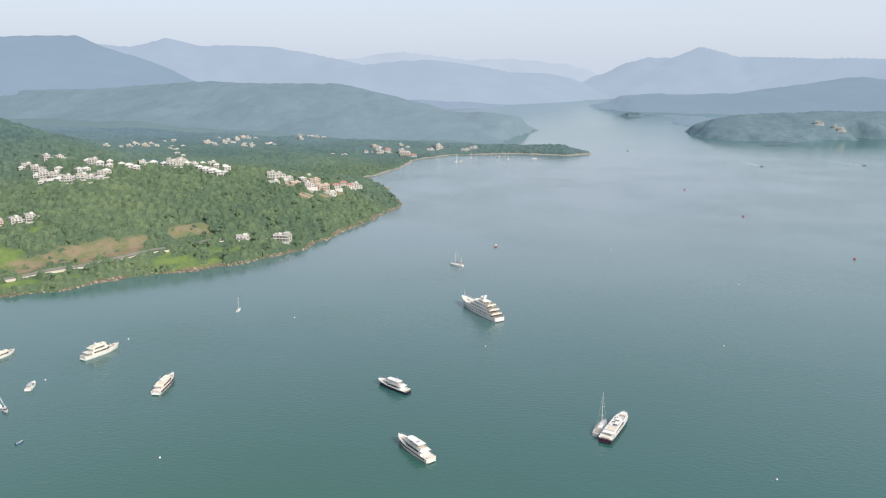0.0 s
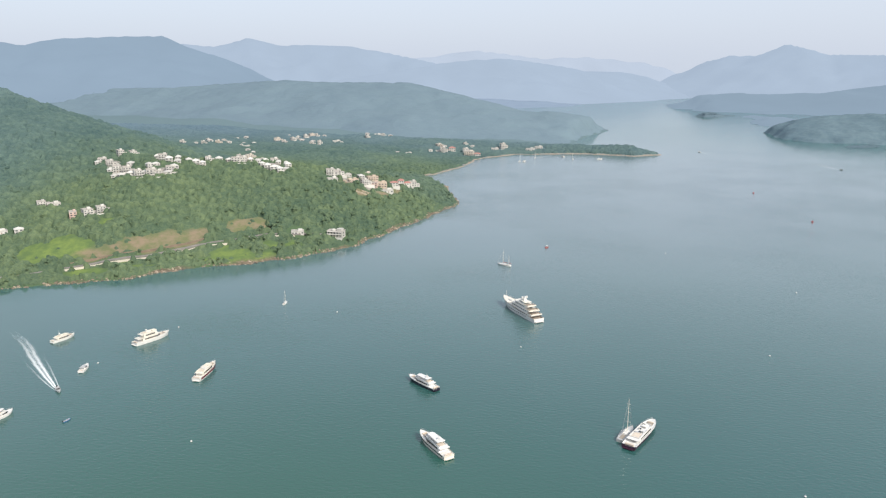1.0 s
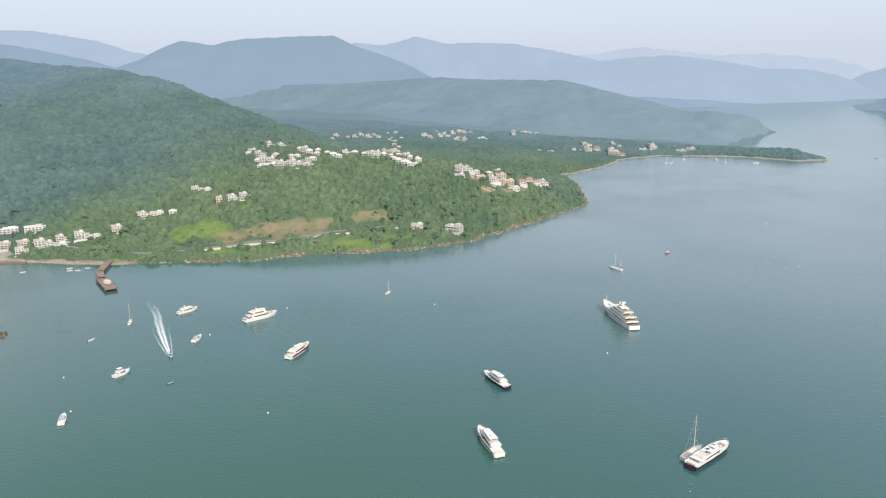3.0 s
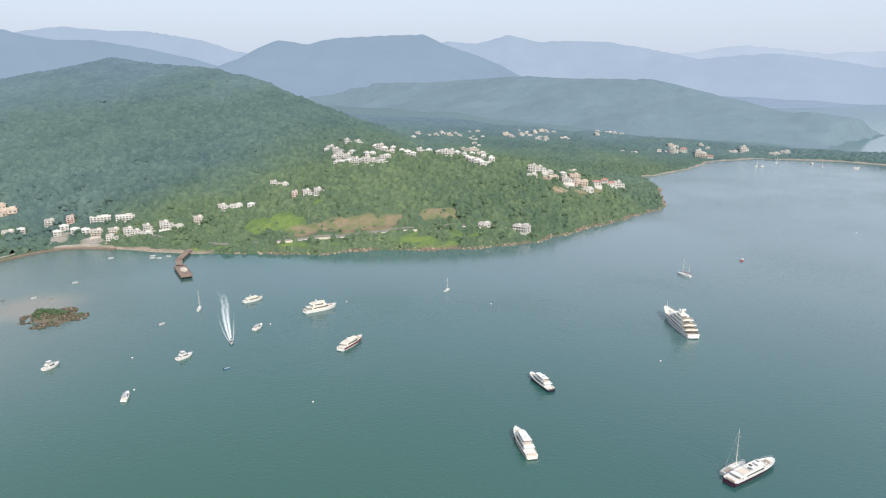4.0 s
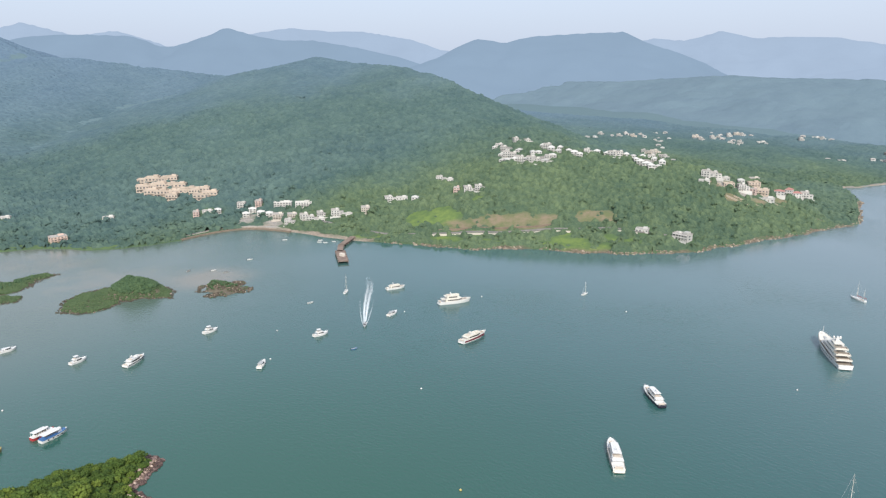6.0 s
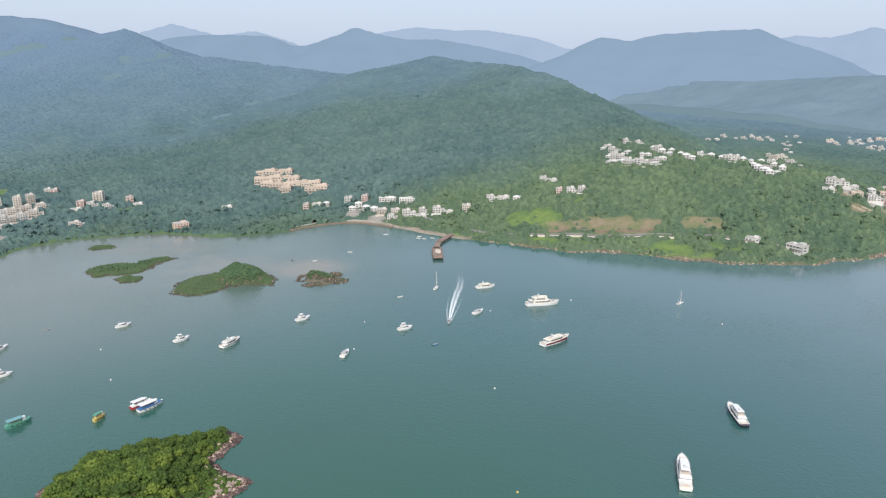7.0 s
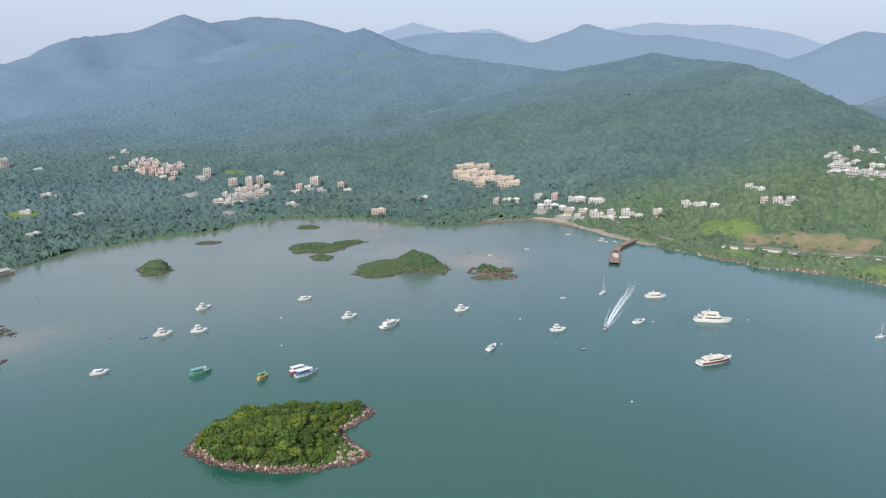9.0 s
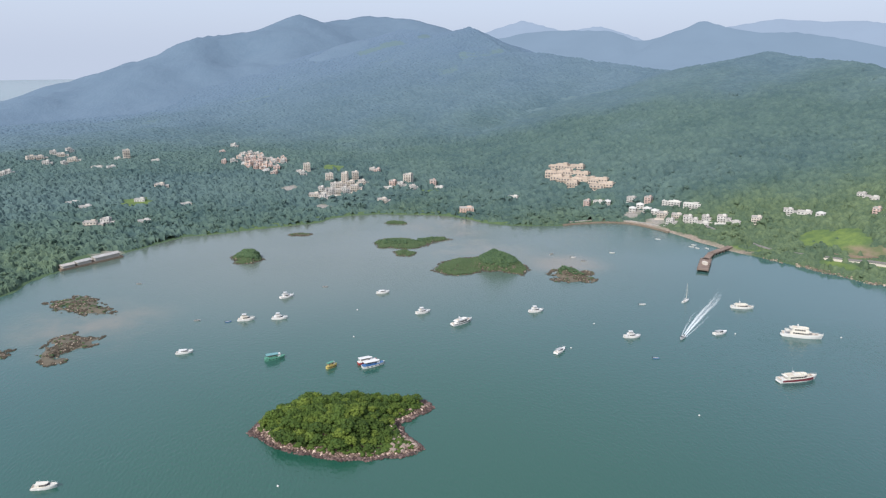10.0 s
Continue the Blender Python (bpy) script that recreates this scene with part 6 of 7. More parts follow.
# ---------------------------------------------------------------- houses
STUCCO = weathered("white_stucco", (0.60, 0.58, 0.535), (0.44, 0.42, 0.385), 0.25, 0.85, 0, 0.2, 4.0, 0.01, 0.5)
CREAM = weathered("cream_stucco", (0.60, 0.54, 0.46), (0.44, 0.39, 0.33), 0.25, 0.85, 0, 0.2, 4.0, 0.01, 0.5)
PINK = weathered("pink_stucco", (0.60, 0.46, 0.40), (0.46, 0.33, 0.28), 0.25, 0.85, 0, 0.2, 4.0, 0.01, 0.5)
ROSE = weathered("pale_rose_stucco", (0.66, 0.50, 0.41), (0.54, 0.39, 0.31), 0.25, 0.85, 0, 0.2, 4.0, 0.01)
STONE = weathered("brown_stone_wall", (0.25, 0.19, 0.14), (0.15, 0.12, 0.09), 0.2, 0.9, 0, 0.2, 2.0, 0.05)
CONCRETE = weathered("grey_concrete", (0.40, 0.37, 0.33), (0.28, 0.26, 0.23), 0.2, 0.9, 0, 0.2, 3.0, 0.02)
TILES = weathered("red_roof_tiles", (0.42, 0.22, 0.19), (0.32, 0.16, 0.13), 0.5, 0.85, 0, 0.2, 6.0, 0.03)
PALE_ROOF = weathered("pale_flat_roof", (0.46, 0.43, 0.40), (0.34, 0.31, 0.28), 0.3, 0.9, 0, 0.2, 4.0, 0.01)
PANE = weathered("window_glass", (0.15, 0.155, 0.155), (0.09, 0.095, 0.10), 0.5, 0.08, 0, 0.6, 3.0, 0.001)
SHED = weathered("pale_sheet_roof", (0.54, 0.52, 0.49), (0.36, 0.33, 0.30), 0.3, 0.5, 0.2, 0.4, 5.0, 0.02)


def house(name, label, category, w, d, storeys, wall, roof, hip=False, balcony=True, per_floor=3, storey=2.9, group="", wing=0, loggia=False):
    """A house whose front looks along -y: walls, roof with parapet or hips, each window, balconies and a door."""
    h = thing(name, label, category, group)
    top = storeys * storey
    bm = box(-w / 2, w / 2, -d / 2, d / 2, -5.0, top)
    for k in range(1, storeys if storeys < 5 else 1):
        box(-w / 2 - 0.07, w / 2 + 0.07, -d / 2 - 0.07, d / 2 + 0.07, k * storey - 0.12, k * storey + 0.12, 0, bm)
    walls = part("wall", bm, wall, h)
    if hip:
        bm = bmesh.new()
        e = 0.5
        v = [bm.verts.new(p) for p in ((-w / 2 - e, -d / 2 - e, top), (w / 2 + e, -d / 2 - e, top), (w / 2 + e, d / 2 + e, top), (-w / 2 - e, d / 2 + e, top),
                                       (-w / 2 + d * 0.42, 0, top + d * 0.26), (w / 2 - d * 0.42, 0, top + d * 0.26))]
        for f in ((0, 1, 5, 4), (1, 2, 5), (2, 3, 4, 5), (3, 0, 4), (3, 2, 1, 0)):
            bm.faces.new([v[i] for i in f])
        part("roof", bm, roof, h)
    else:
        bm = box(-w / 2 - 0.15, w / 2 + 0.15, -d / 2 - 0.15, d / 2 + 0.15, top + 0.004, top + 0.25)
        for x0, x1, y0, y1 in ((-w / 2 - 0.15, w / 2 + 0.15, -d / 2 - 0.15, -d / 2 + 0.1), (-w / 2 - 0.15, w / 2 + 0.15, d / 2 - 0.1, d / 2 + 0.15),
                               (-w / 2 - 0.15, -w / 2 + 0.1, -d / 2 + 0.1, d / 2 - 0.1), (w / 2 - 0.1, w / 2 + 0.15, -d / 2 + 0.1, d / 2 - 0.1)):
            box(x0, x1, y0, y1, top + 0.25, top + 1.0, 0, bm)
        r_ = part("roof", bm, roof, h)
        part("stair_head", box(w * 0.05, w * 0.38, 0.0, d * 0.36, top + 0.25, top + 2.4, 0.05), wall, r_)
    pane_front = pane_side = None
    for k in range(storeys):
        z0, z1 = k * storey + 0.75, k * storey + 2.25
        for i in range(per_floor):
            cx = -w / 2 + w * (i + 0.5) / per_floor
            if k == 0 and i == per_floor // 2:
                part("door", box(cx - 0.55, cx + 0.55, -d / 2 - 0.06, -d / 2 + 0.05, 0.0, 2.1), TEAK, h)
                continue
            if pane_front is None:
                pane_front = part("window", box(-w * 0.26 / per_floor, w * 0.26 / per_floor, -0.05, 0.05, 0, 1.5), PANE, walls)
                o = pane_front
            else:
                o = new("window", pane_front.data)
                o.parent = walls
            o.matrix_local = Matrix.Translation((cx, -d / 2 - 0.03, z0))
        for side in (1, -1):
            if pane_side is None:
                pane_side = part("window", box(-0.05, 0.05, -d * 0.17, d * 0.17, 0, 1.3), PANE, walls)
                o = pane_side
            else:
                o = new("window", pane_side.data)
                o.parent = walls
            o.matrix_local = Matrix.Translation((side * (w / 2 + 0.03), -d * 0.1, z0))
        if balcony and k:
            bm = box(-w * 0.40, w * 0.40, -d / 2 - 1.3, -d / 2 - 0.08, k * storey - 0.15, k * storey + 0.02)
            box(-w * 0.40, w * 0.40, -d / 2 - 1.3, -d / 2 - 1.18, k * storey + 0.02, k * storey + 0.9, 0, bm)
            part("balcony", bm, wall, h)
    if wing:
        side = 1 if wing > 0 else -1
        x0, x1 = sorted((side * (w / 2 + 0.02), side * (w / 2 + abs(wing))))
        hi = max(1, storeys - 1) * storey
        g = part("wing", box(x0, x1, -d * 0.36, d * 0.5, -5.0, hi), wall, h)
        part("wing_roof", box(x0 - 0.15, x1 + 0.15, -d * 0.36 - 0.2, d * 0.5 + 0.2, hi + 0.004, hi + 0.3, 0.04), roof, g)
        for k in range(max(1, storeys - 1)):
            part("window", box(x0 + abs(wing) * 0.25, x1 - abs(wing) * 0.25, -d * 0.36 - 0.08, -d * 0.36 + 0.05, k * storey + 0.8, k * storey + 2.1), PANE, g)
        part("garden_wall", box(min(x0, -w / 2) - 1.5, max(x1, w / 2) + 1.5, -d / 2 - 5.0, -d / 2 - 4.6, -5.0, 0.9, 0.05), wall, h)
    if loggia:
        for k in range(storeys):
            for i in range(per_floor + 1):
                cx = -w * 0.44 + w * 0.88 * i / per_floor
                part("column", rod((cx, -d / 2 - 1.1, k * storey), (cx, -d / 2 - 1.1, (k + 1) * storey), 0.22, None, 8), wall, h)
        part("canopy", box(-w * 0.47, w * 0.47, -d / 2 - 1.5, -d / 2 - 0.18, top - 0.1, top + 0.22, 0.05), wall, h)
    return h


VILLA = house("villa", "white three-storey villa with balconies and a flat roof", "house", 9.0, 9.0, 3, STUCCO, PALE_ROOF, False, True, 3, 2.9, "villas on the wooded slopes", wing=4.5)
TERRACE = house("terraced_house", "white terraced house with a pale pitched roof", "house", 8.0, 9.5, 2, STUCCO, STUCCO, True, True, 2, 2.9, "terraced houses on the ridge")
TILED = house("tiled_house", "white two-storey house with a red tiled hip roof", "house", 10.0, 8.5, 2, STUCCO, TILES, True, False, 3, 3.0, wing=-4.0)
FLATS = house("apartment_block", "cream apartment block with balconies and a lower wing", "apartment block", 13.0, 10.0, 3, CREAM, PALE_ROOF, False, True, 4, 2.9, wing=6.0)
ROSY = house("village_house", "pale pink three-storey village house", "house", 8.5, 8.5, 3, PINK, PALE_ROOF, False, True, 2, 2.8)
LOW = house("long_house", "low white house with a long flat roof", "house", 15.0, 8.0, 1, STUCCO, SHED, False, False, 4, 3.2)
TALL = house("apartment_tower", "tall cream apartment house with balconies", "apartment block", 11.0, 11.0, 6, CREAM, PALE_ROOF, False, True, 3, 2.9)
ROW = house("house_row", "row of white three-storey houses with flat roofs", "house", 22.0, 8.0, 3, STUCCO, STUCCO, False, True, 6, 2.8)
TAN = weathered("tan_stucco", (0.54, 0.45, 0.365), (0.42, 0.345, 0.275), 0.25, 0.85, 0, 0.2, 4.0, 0.01, 0.4)
STEP = house("stepped_flat", "tan terraced flat in a block stepping up the slope", "apartment block", 12.5, 9.0, 2, TAN, TAN, False, True, 4, 3.0, "flats stepping up the slope")
COTTAGE = house("cottage", "small pale village house with a flat roof", "house", 8.0, 7.5, 3, ROSE, PALE_ROOF, False, False, 1, 2.7, "small houses of the villages")
BUNGALOW = house("bungalow", "small white house with a pale pitched roof", "house", 9.0, 7.0, 2, STUCCO, PALE_ROOF, True, False, 1, 2.7, "small houses of the villages")
_first = set()
lots = random.Random(31)


def settle(kind, x, y, turn=0.0, size=1.0, face=(70, 60), clear=7.0):
    """Set a house of a kind down at plan units x, y with its front to the bay."""
    clear = max(clear, 14.0) if kind is LOW else clear
    a = math.degrees(math.atan2(face[1] - y, face[0] - x)) + 90 + turn
    o = kind if kind not in _first else copy_thing(kind, Matrix())
    _first.add(kind)
    o.matrix_world = pose(x * U, y * U, hill_z(x, y) - 0.6, 0, 0, a) @ Matrix.Diagonal((size * lots.uniform(0.8, 1.15), size * lots.uniform(0.85, 1.15), size * lots.uniform(0.72, 1.02), 1))
    HOUSE_SPOTS.append((x, y, clear * size * 0.66))
    return o


r = random.Random(9)
ESTATE_WEST = [(-321, 548), (-319, 552), (-310, 547), (-301, 533), (-297, 534), (-292, 522), (-287, 523), (-286, 529), (-281, 525), (-275, 525), (-270, 526), (-264, 525), (-260, 527), (-254, 531), (-255, 538), (-254, 543), (-257, 555), (-291, 545), (-274, 542), (-270, 545), (-276, 560), (-271, 559), (-265, 557), (-313, 569), (-310, 583), (-260, 563)]
ESTATE_EAST = [(-251, 563), (-245, 562), (-240, 563), (-252, 590), (-239, 573), (-232, 578), (-226, 585), (-219, 582), (-214, 585), (-208, 586), (-202, 588), (-197, 583), (-191, 579), (-185, 578), (-180, 576), (-176, 581), (-200, 600), (-194, 605), (-188, 598), (-183, 604), (-178, 592), (-206, 606)]
for x, y in ESTATE_WEST + ESTATE_EAST:
    settle(TERRACE if r.random() < 0.7 else VILLA, x, y, r.uniform(-14, 14), r.uniform(0.74, 0.92), clear=6.0)
for x, y in [(-429, 913), (-439, 944), (-406, 937), (-414, 971), (-390, 947), (-394, 977), (-395, 1027), (-351, 951), (-351, 979), (-333, 1024), (-316, 1003), (-313, 1034), (-313, 1057), (-320, 1080), (-307, 1079), (-303, 1099), (-297, 1101), (-278, 1010), (-270, 1022), (-255, 1063), (-220, 1118), (-211, 1158), (-200, 1146), (-136, 995), (-99, 1033), (-102, 1071), (-65, 1102), (-319, 840), (-307, 832), (-309, 849), (-326, 907), (-287, 828)]:
    settle(r.choice((VILLA, VILLA, TERRACE, FLATS, LOW)), x, y, r.uniform(-25, 25), r.uniform(0.62, 0.86), clear=11)
    if r.random() < 0.75:
        settle(BUNGALOW, x + r.uniform(8, 15) * r.choice((-1, 1)), y + r.uniform(-14, 14), r.uniform(-25, 25), r.uniform(0.6, 0.9), clear=8)
for x, y, k in [(-53, 1015, FLATS), (-42, 1014, TILED), (-60, 1043, VILLA), (-19, 1088, LOW), (-8, 1100, VILLA), (33, 1086, LOW), (46, 1098, LOW), (-92, 1031, VILLA), (-80, 1047, TILED)]:
    settle(k, x, y, r.uniform(-15, 15), 1.1, clear=12)
for x, y, k in [(-144, 602, VILLA), (-140, 608, VILLA), (-138, 585, LOW), (-133, 612, LOW), (-124, 600, STEP), (-121, 618, TERRACE), (-115, 604, VILLA), (-107, 608, ROSY), (-103, 617, STEP), (-112, 622, STEP), (-97, 611, LOW), (-125, 660, FLATS), (-94, 630, TILED), (-89, 638, TILED), (-84, 642, TILED), (-80, 649, VILLA)]:
    settle(k, x, y, r.uniform(-18, 18), 0.85, clear=9)
settle(house("sea_villa", "large white villa with arched front above the shore rocks", "house", 14.0, 8.0, 2, STUCCO, PALE_ROOF, False, True, 5, 2.9, wing=-7.0, loggia=True), -112, 491, -30, 1.0, clear=13)
villa = bpy.data.objects["sea_villa"]
bm = bmesh.new()
bmesh.ops.create_uvsphere(bm, u_segments=16, v_segments=8, radius=1.9, matrix=Matrix.Translation((-2.0, -1.0, 6.6)))
part("dome", bm, STUCCO, villa, "small white dome", True)
part("porch", box(-9.5, -3.5, -9.5, -4.2, -4.0, 2.6, 0.1), STUCCO, villa)
part("roof_pavilion", box(2.0, 6.0, -2.5, 2.5, 6.0, 8.8, 0.1), STUCCO, villa)
settle(LOW, -137, 481, -10, 0.85)
for x, y, k in [(-284, 452, ROSY), (-276, 456, VILLA), (-269, 461, VILLA), (-318, 469, VILLA), (-311, 472, LOW), (-324, 415, VILLA), (-318, 424, LOW), (-307, 428, TERRACE)]:
    settle(k, x, y, r.uniform(-8, 8), 0.76)
for x, y in [(-531, 316), (-526, 321), (-521, 327), (-516, 333), (-515, 306), (-512, 312), (-508, 318), (-504, 325), (-496, 329), (-500, 306), (-493, 311), (-488, 317), (-484, 323), (-480, 329), (-471, 330), (-468, 336), (-453, 334), (-455, 326), (-479, 313)]:
    settle(STEP, x, y, r.uniform(-4, 4), 1.12, (20, -60), 7.5)
for x, y, k in [(-429, 316, LOW), (-422, 321, TERRACE), (-427, 305, ROSY), (-416, 339, VILLA), (-408, 350, ROSY), (-404, 341, TERRACE), (-401, 333, TERRACE), (-394, 342, TERRACE), (-387, 345, TERRACE), (-351, 367, VILLA), (-347, 362, LOW), (-341, 374, VILLA), (-334, 379, LOW), (-325, 391, FLATS),
                (-389, 360, ROW), (-374, 369, ROW), (-378, 347, FLATS), (-368, 353, FLATS), (-361, 344, VILLA), (-357, 356, VILLA), (-352, 358, VILLA)]:
    settle(k, x, y, r.uniform(-8, 8), 0.70 if k is FLATS else 0.78, (60, 0), 8)
for x, y in [(-721, -7), (-770, 2), (-664, -1), (-664, 8), (-695, 17), (-699, 24), (-698, 31), (-675, 15), (-675, 22), (-676, 29), (-676, 37), (-672, 46), (-668, 54), (-657, 19), (-657, 27), (-654, 35), (-650, 42), (-654, 50), (-657, 59), (-637, 25), (-636, 32), (-634, 40), (-634, 47), (-624, 53), (-661, 61), (-610, 42), (-600, 50)]:
    settle(r.choice((VILLA, ROSY, ROSY, VILLA, TERRACE)), x, y, r.uniform(-18, 18), r.uniform(0.66, 0.84), clear=8)
    if y > 10:
        settle(r.choice((COTTAGE, COTTAGE, BUNGALOW)), x + r.uniform(4, 9) * r.choice((-1, 1)), y + r.uniform(-7, 7), r.uniform(-20, 20), r.uniform(0.66, 0.9), clear=7)
for i, (x, y) in enumerate([(-609, 75), (-616, 83), (-597, 78), (-556, 102), (-540, 105), (-539, 110), (-549, 116), (-545, 120), (-554, 126), (-544, 131), (-522, 101), (-523, 107), (-523, 113), (-528, 123), (-530, 93), (-508, 86), (-506, 93)]):
    settle(TALL if i in (1, 3, 6, 8) else (VILLA, FLATS)[i % 2], x, y, r.uniform(-12, 12), 0.74, clear=8)
for x, y, k in [(-614, 149, VILLA), (-606, 153, ROSY), (-542, 160, ROSY), (-533, 154, LOW), (-546, 175, TALL), (-537, 166, VILLA), (-528, 176, VILLA), (-542, 198, ROSY), (-531, 202, LOW), (-488, 143, FLATS), (-470, 255, LOW),
                (-684, -192, FLATS), (-686, -185, FLATS), (-717, -180, VILLA), (-711, -171, FLATS), (-738, -170, VILLA), (-667, -173, VILLA), (-669, -157, VILLA), (-685, -153, FLATS), (-607, -193, VILLA), (-613, -190, VILLA), (-648, -121, LOW), (-643, -107, LOW), (-691, -111, VILLA), (-693, -102, TALL), (-673, -70, LOW),
                (-547, -47, FLATS), (-502, -107, LOW), (-487, -94, LOW), (-508, -57, LOW), (-494, -19, LOW), (-431, -77, FLATS), (-438, -68, VILLA), (-446, -43, LOW)]:
    settle(k, x, y, r.uniform(-20, 20), 0.76, clear=9)
hotel = house("shore_hotel", "pink three-storey building with a terrace at the water's edge", "house", 20.0, 11.0, 3, ROSE, PALE_ROOF, False, True, 5, 3.1)
settle(hotel, -440, 206, 10, 0.72, clear=17)
part("terrace", box(-16, 17, -12, 5, -3.0, 0.9, 0.1), CREAM, hotel, "pale walled terrace")
# the landing across the channel
for x, y in ((716, 1318), (724, 1326), (712, 1328), (690, 1352), (699, 1356)):
    o = copy_thing(VILLA, Matrix())
    o.matrix_world = pose(x * U, y * U, float(east_near(np.array([x]), np.array([y]))[0][0]) * U - 0.3, 0, 0, -20) @ Matrix.Diagonal((0.8, 0.8, 0.7, 1))

# ---------------------------------------------------------------- pier, sea wall, boat yard, road
PIER_STONE = weathered("pier_concrete", (0.27, 0.205, 0.165), (0.16, 0.115, 0.092), 0.25, 0.9, 0, 0.2, 3.0, 0.03)
pier = thing("pier", "brown stained concrete ferry pier with a wide head on piles", "pier")
for name, line, wide in (("walkway", ((-296, 352), (-284, 331), (-271, 319)), 5.0), ("pier_head", ((-272, 320), (-251, 305)), 8.5)):
    bm = bmesh.new()
    for (ax, ay), (bx, by) in zip(line, line[1:]):
        a, b = Vector((ax * U, ay * U, 0)), Vector((bx * U, by * U, 0))
        side = Vector((-(b - a).y, (b - a).x, 0)).normalized() * wide / 2
        ahead = (b - a).normalized() * 1.2
        loft([[a - side - ahead + Vector((0, 0, z)) for z in (1.5,)] + [a + side - ahead + Vector((0, 0, 1.5)), a + side - ahead + Vector((0, 0, 2.3)), a - side - ahead + Vector((0, 0, 2.3))],
              [b - side + Vector((0, 0, 1.5)), b + side + Vector((0, 0, 1.5)), b + side + Vector((0, 0, 2.3)), b - side + Vector((0, 0, 2.3))]], True, True, bm)
    part(name, bm, PIER_STONE, pier)
    for (ax, ay), (bx, by) in zip(line, line[1:]):
        n = max(2, int(math.hypot(bx - ax, by - ay) * U / 5))
        side = Vector((-(by - ay), bx - ax, 0)).normalized() * (wide / 2 - 0.6)
        for i in range(n):
            k = (i + 0.5) / n
            for s in (1, -1):
                p = Vector(((ax + (bx - ax) * k) * U, (ay + (by - ay) * k) * U, 0)) + side * s
                part("pile", rod((p.x, p.y, -2.5), (p.x, p.y, 1.55), 0.4, None, 8), PIER_STONE, pier)
for i in range(6):
    k = i / 5
    for s in (1, -1):
        side = Vector((15, 21, 0)).normalized() * 3.9 * s
        p = Vector(((-270 + 18.5 * k) * U, (318.5 - 13.2 * k) * U, 2.3)) + side
        part("bollard", rod((p.x, p.y, 2.28), (p.x, p.y, 2.9), 0.18, 0.22, 8), RUBBER, pier)
part("shelter", box(-262 * U, -258.5 * U, 311.0 * U, 313.0 * U, 2.3, 4.6, 0.08), CREAM, pier, "small ticket shelter")


def strip(name, line, wide, z0, z1, mat, label, category, follow=True, lift=0.25, kind="structure"):
    """A band along plan points: a road on the ground, or a wall."""
    pts = []
    for (ax, ay), (bx, by) in zip(line, line[1:]):
        n = max(1, int(math.hypot(bx - ax, by - ay) / 4))
        pts += [(ax + (bx - ax) * i / n, ay + (by - ay) * i / n) for i in range(n)]
    pts.append(line[-1])
    p = np.array(pts, float)
    for _ in range(3):
        p[1:-1] = (p[:-2] + 2 * p[1:-1] + p[2:]) / 4
    t = np.gradient(p, axis=0)
    t /= np.hypot(*t.T)[:, None]
    rings = []
    for (x, y), (tx, ty) in zip(p, t):
        g = ground_z(x, y) if follow else 0.0
        a, b = (x * U - ty * wide / 2, y * U + tx * wide / 2), (x * U + ty * wide / 2, y * U - tx * wide / 2)
        rings.append([(*a, g + z0), (*b, g + z0), (*b, g + z1 + lift), (*a, g + z1 + lift)])
    bm = loft(rings)
    me = bpy.data.meshes.new(name)
    bm.normal_update()
    bm.to_mesh(me)
    bm.free()
    me.materials.append(mat)
    return tagged(new(name, me), label, category, kind=kind)


ASPHALT = weathered("pale_asphalt", (0.26, 0.24, 0.22), (0.17, 0.16, 0.15), 0.2, 0.9, 0, 0.2, 3.0, 0.01)
strip("road", ROAD, 3.6, -3.0, 0.3, ASPHALT, "coast road cut into the slope", "road")
strip("road_barrier", [(x + 2.6, y - 3.2) for x, y in ROAD[3:10]], 0.5, -3.5, 1.4, CREAM, "pale concrete barrier along the coast road", "wall")
strip("retaining_wall", [(x - 2.4, y + 3.4) for x, y in ROAD[3:8]], 0.8, -2.0, 1.2, STONE, "stained stone retaining wall above the road", "wall")
strip("sea_wall", [(-384, 268), (-387, 288), (-386, 306), (-378, 322), (-360, 331), (-346, 335)], 2.0, -3.0, 1.0, STONE, "brown stone sea wall along the bay head", "wall", False)
strip("promenade", [(-391, 270), (-394, 290), (-392, 310), (-382, 328), (-362, 338)], 5.0, -3.0, 1.5, CONCRETE, "paved promenade behind the sea wall", "pavement", False)
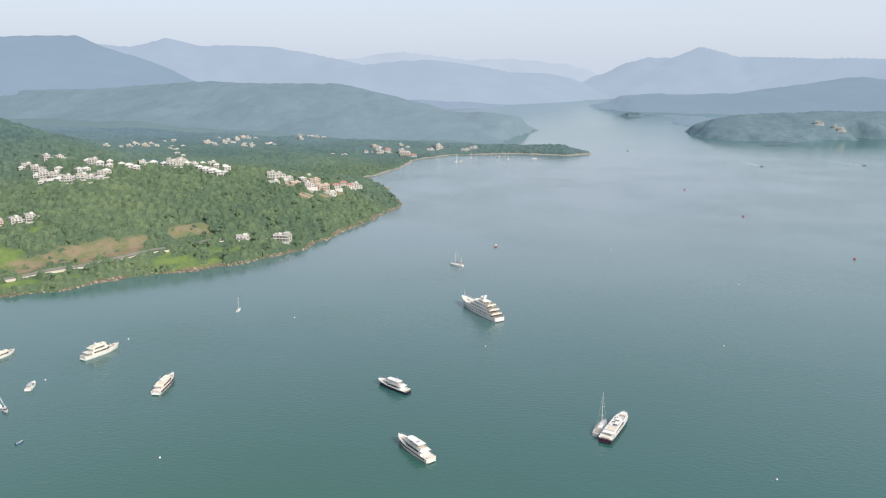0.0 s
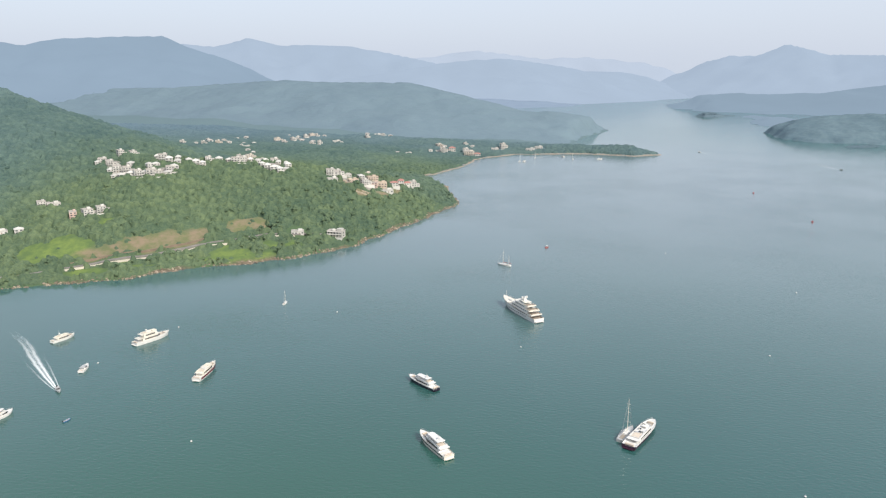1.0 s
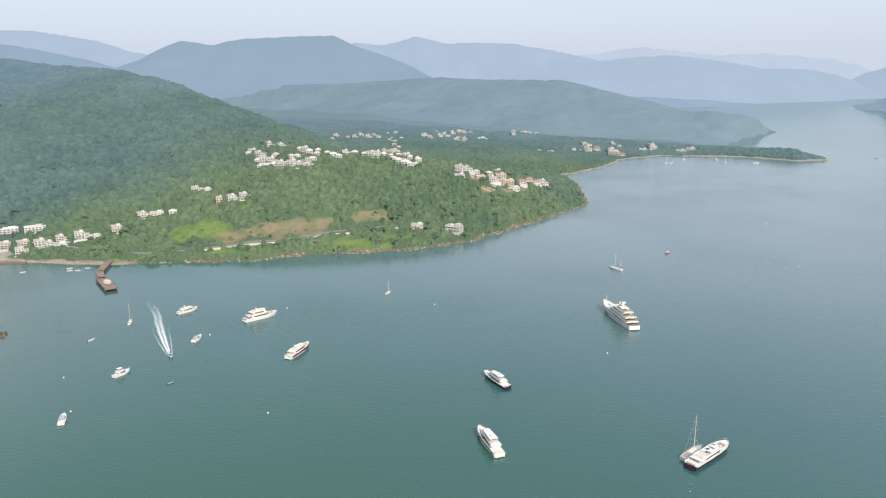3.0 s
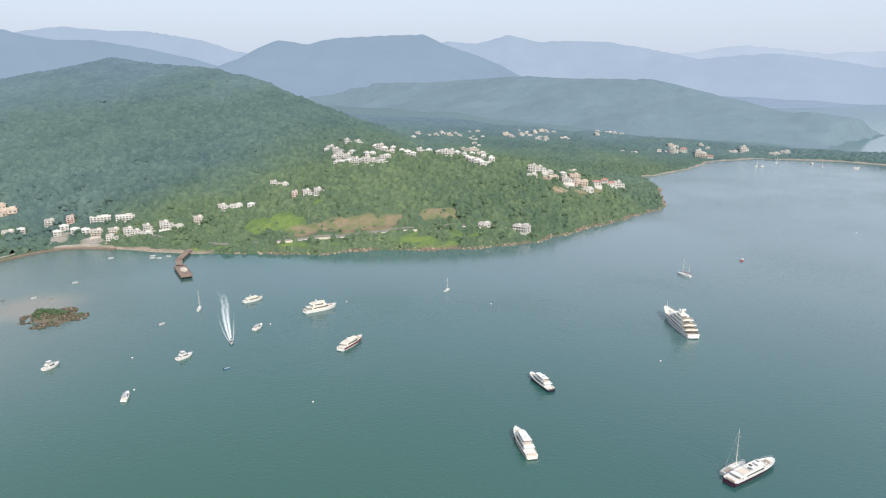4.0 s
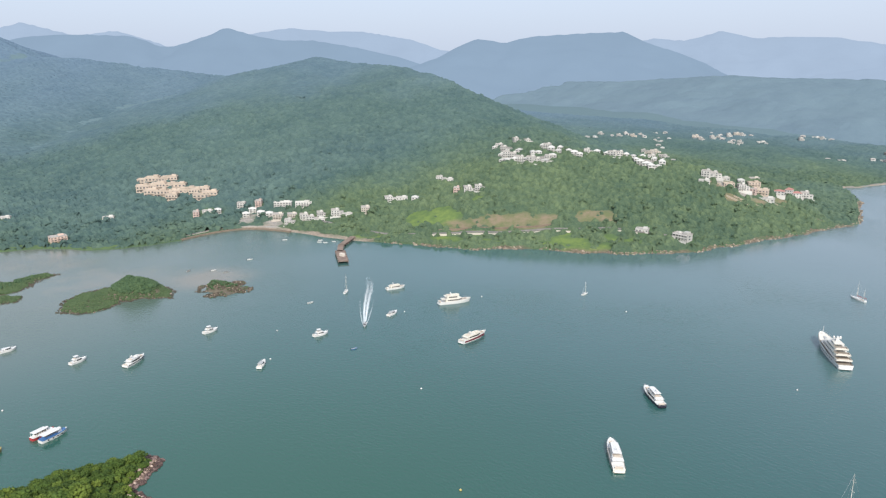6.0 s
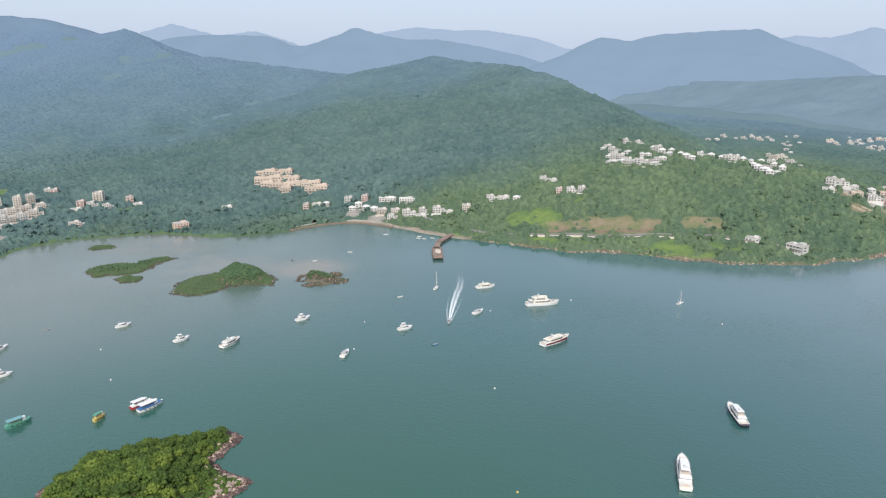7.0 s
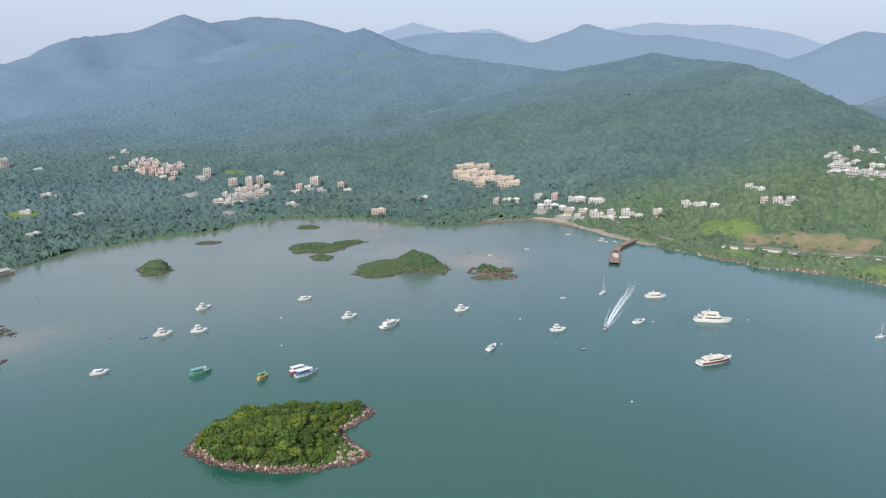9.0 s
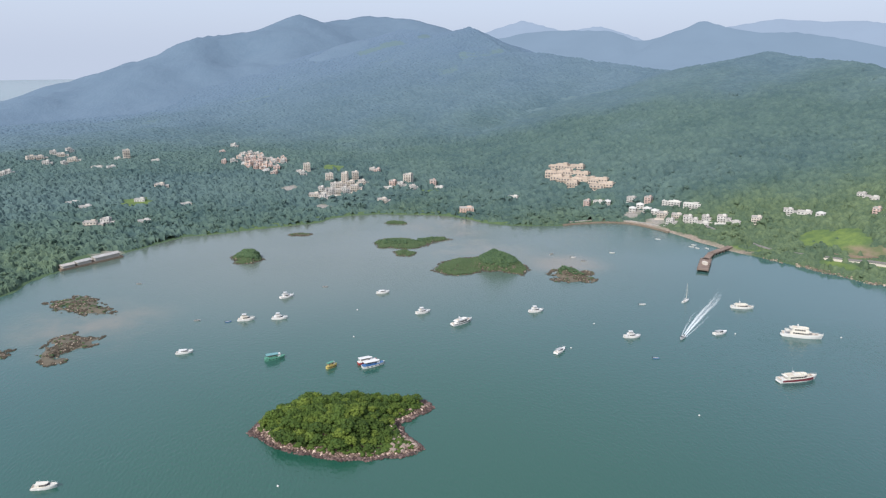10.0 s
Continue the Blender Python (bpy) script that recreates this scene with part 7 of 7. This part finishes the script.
TERRACE_STONE = weathered("terrace_stone", (0.44, 0.37, 0.29), (0.30, 0.25, 0.19), 0.3, 0.9, 0, 0.2, 3.0, 0.03)
for x0, y0, x1, y1, hi in ((-116, 576, -98, 585, 1.2), (-113, 583, -95, 592, 1.2), (-126, 588, -112, 592, 1.4), (-140, 590, -128, 594, 1.2), (-91, 612, -80, 619, 0.8)):
    strip("terrace_wall", [(x0, y0), ((x0 + x1) / 2 + 1, (y0 + y1) / 2 - 1.5), (x1, y1)], 0.9, -3.0, hi, TERRACE_STONE, "pale stone terrace wall below the cape villas", "wall")

yard = thing("boat_yard", "boat yard with long sheds on a concrete quay", "boat yard")
part("quay", box(-12, 38, -9, 2.0, -2.5, 1.4, 0.15), STONE, yard)
for x, w, hi in ((-10, 9, 2.6), (1, 11, 3.0), (15, 20, 3.4)):
    s = part("shed", box(x, x + w, -8.4, -2.5, 1.4, 0.9 + hi), CONCRETE, yard)
    bm = bmesh.new()
    v = [bm.verts.new(p) for p in ((x - 0.5, -8.9, 0.85 + hi), (x + w + 0.5, -8.9, 0.85 + hi), (x + w + 0.5, -1.8, 0.85 + hi), (x - 0.5, -1.8, 0.85 + hi), (x - 0.5, -5.4, 1.9 + hi), (x + w + 0.5, -5.4, 1.9 + hi))]
    for f in ((0, 1, 5, 4), (1, 2, 5), (2, 3, 4, 5), (3, 0, 4), (3, 2, 1, 0)):
        bm.faces.new([v[i] for i in f])
    part("shed_roof", bm, SHED if x > 0 else PALE_ROOF, s, "pale sheet metal roof")
    for k in range(int(w / 4)):
        part("shed_door", box(x + 1 + 4 * k, x + 3.6 + 4 * k, -2.53, -2.42, 1.4, 3.0), TINT, s)
part("railing", box(-11.5, 37.5, 1.6, 1.8, 1.4, 2.1), STONE, yard)
a = math.degrees(math.atan2(-48 + 68, -361 + 343))
yard.matrix_world = pose(-343 * U, -68 * U, 0, 0, 0, a + 180) @ Matrix.Rotation(pi, 4, "Z")
HOUSE_SPOTS.append((-352, -58, 14))
HOUSE_SPOTS.append((-344, -66, 10))
HOUSE_SPOTS.append((-362, -48, 10))

plant_woods()
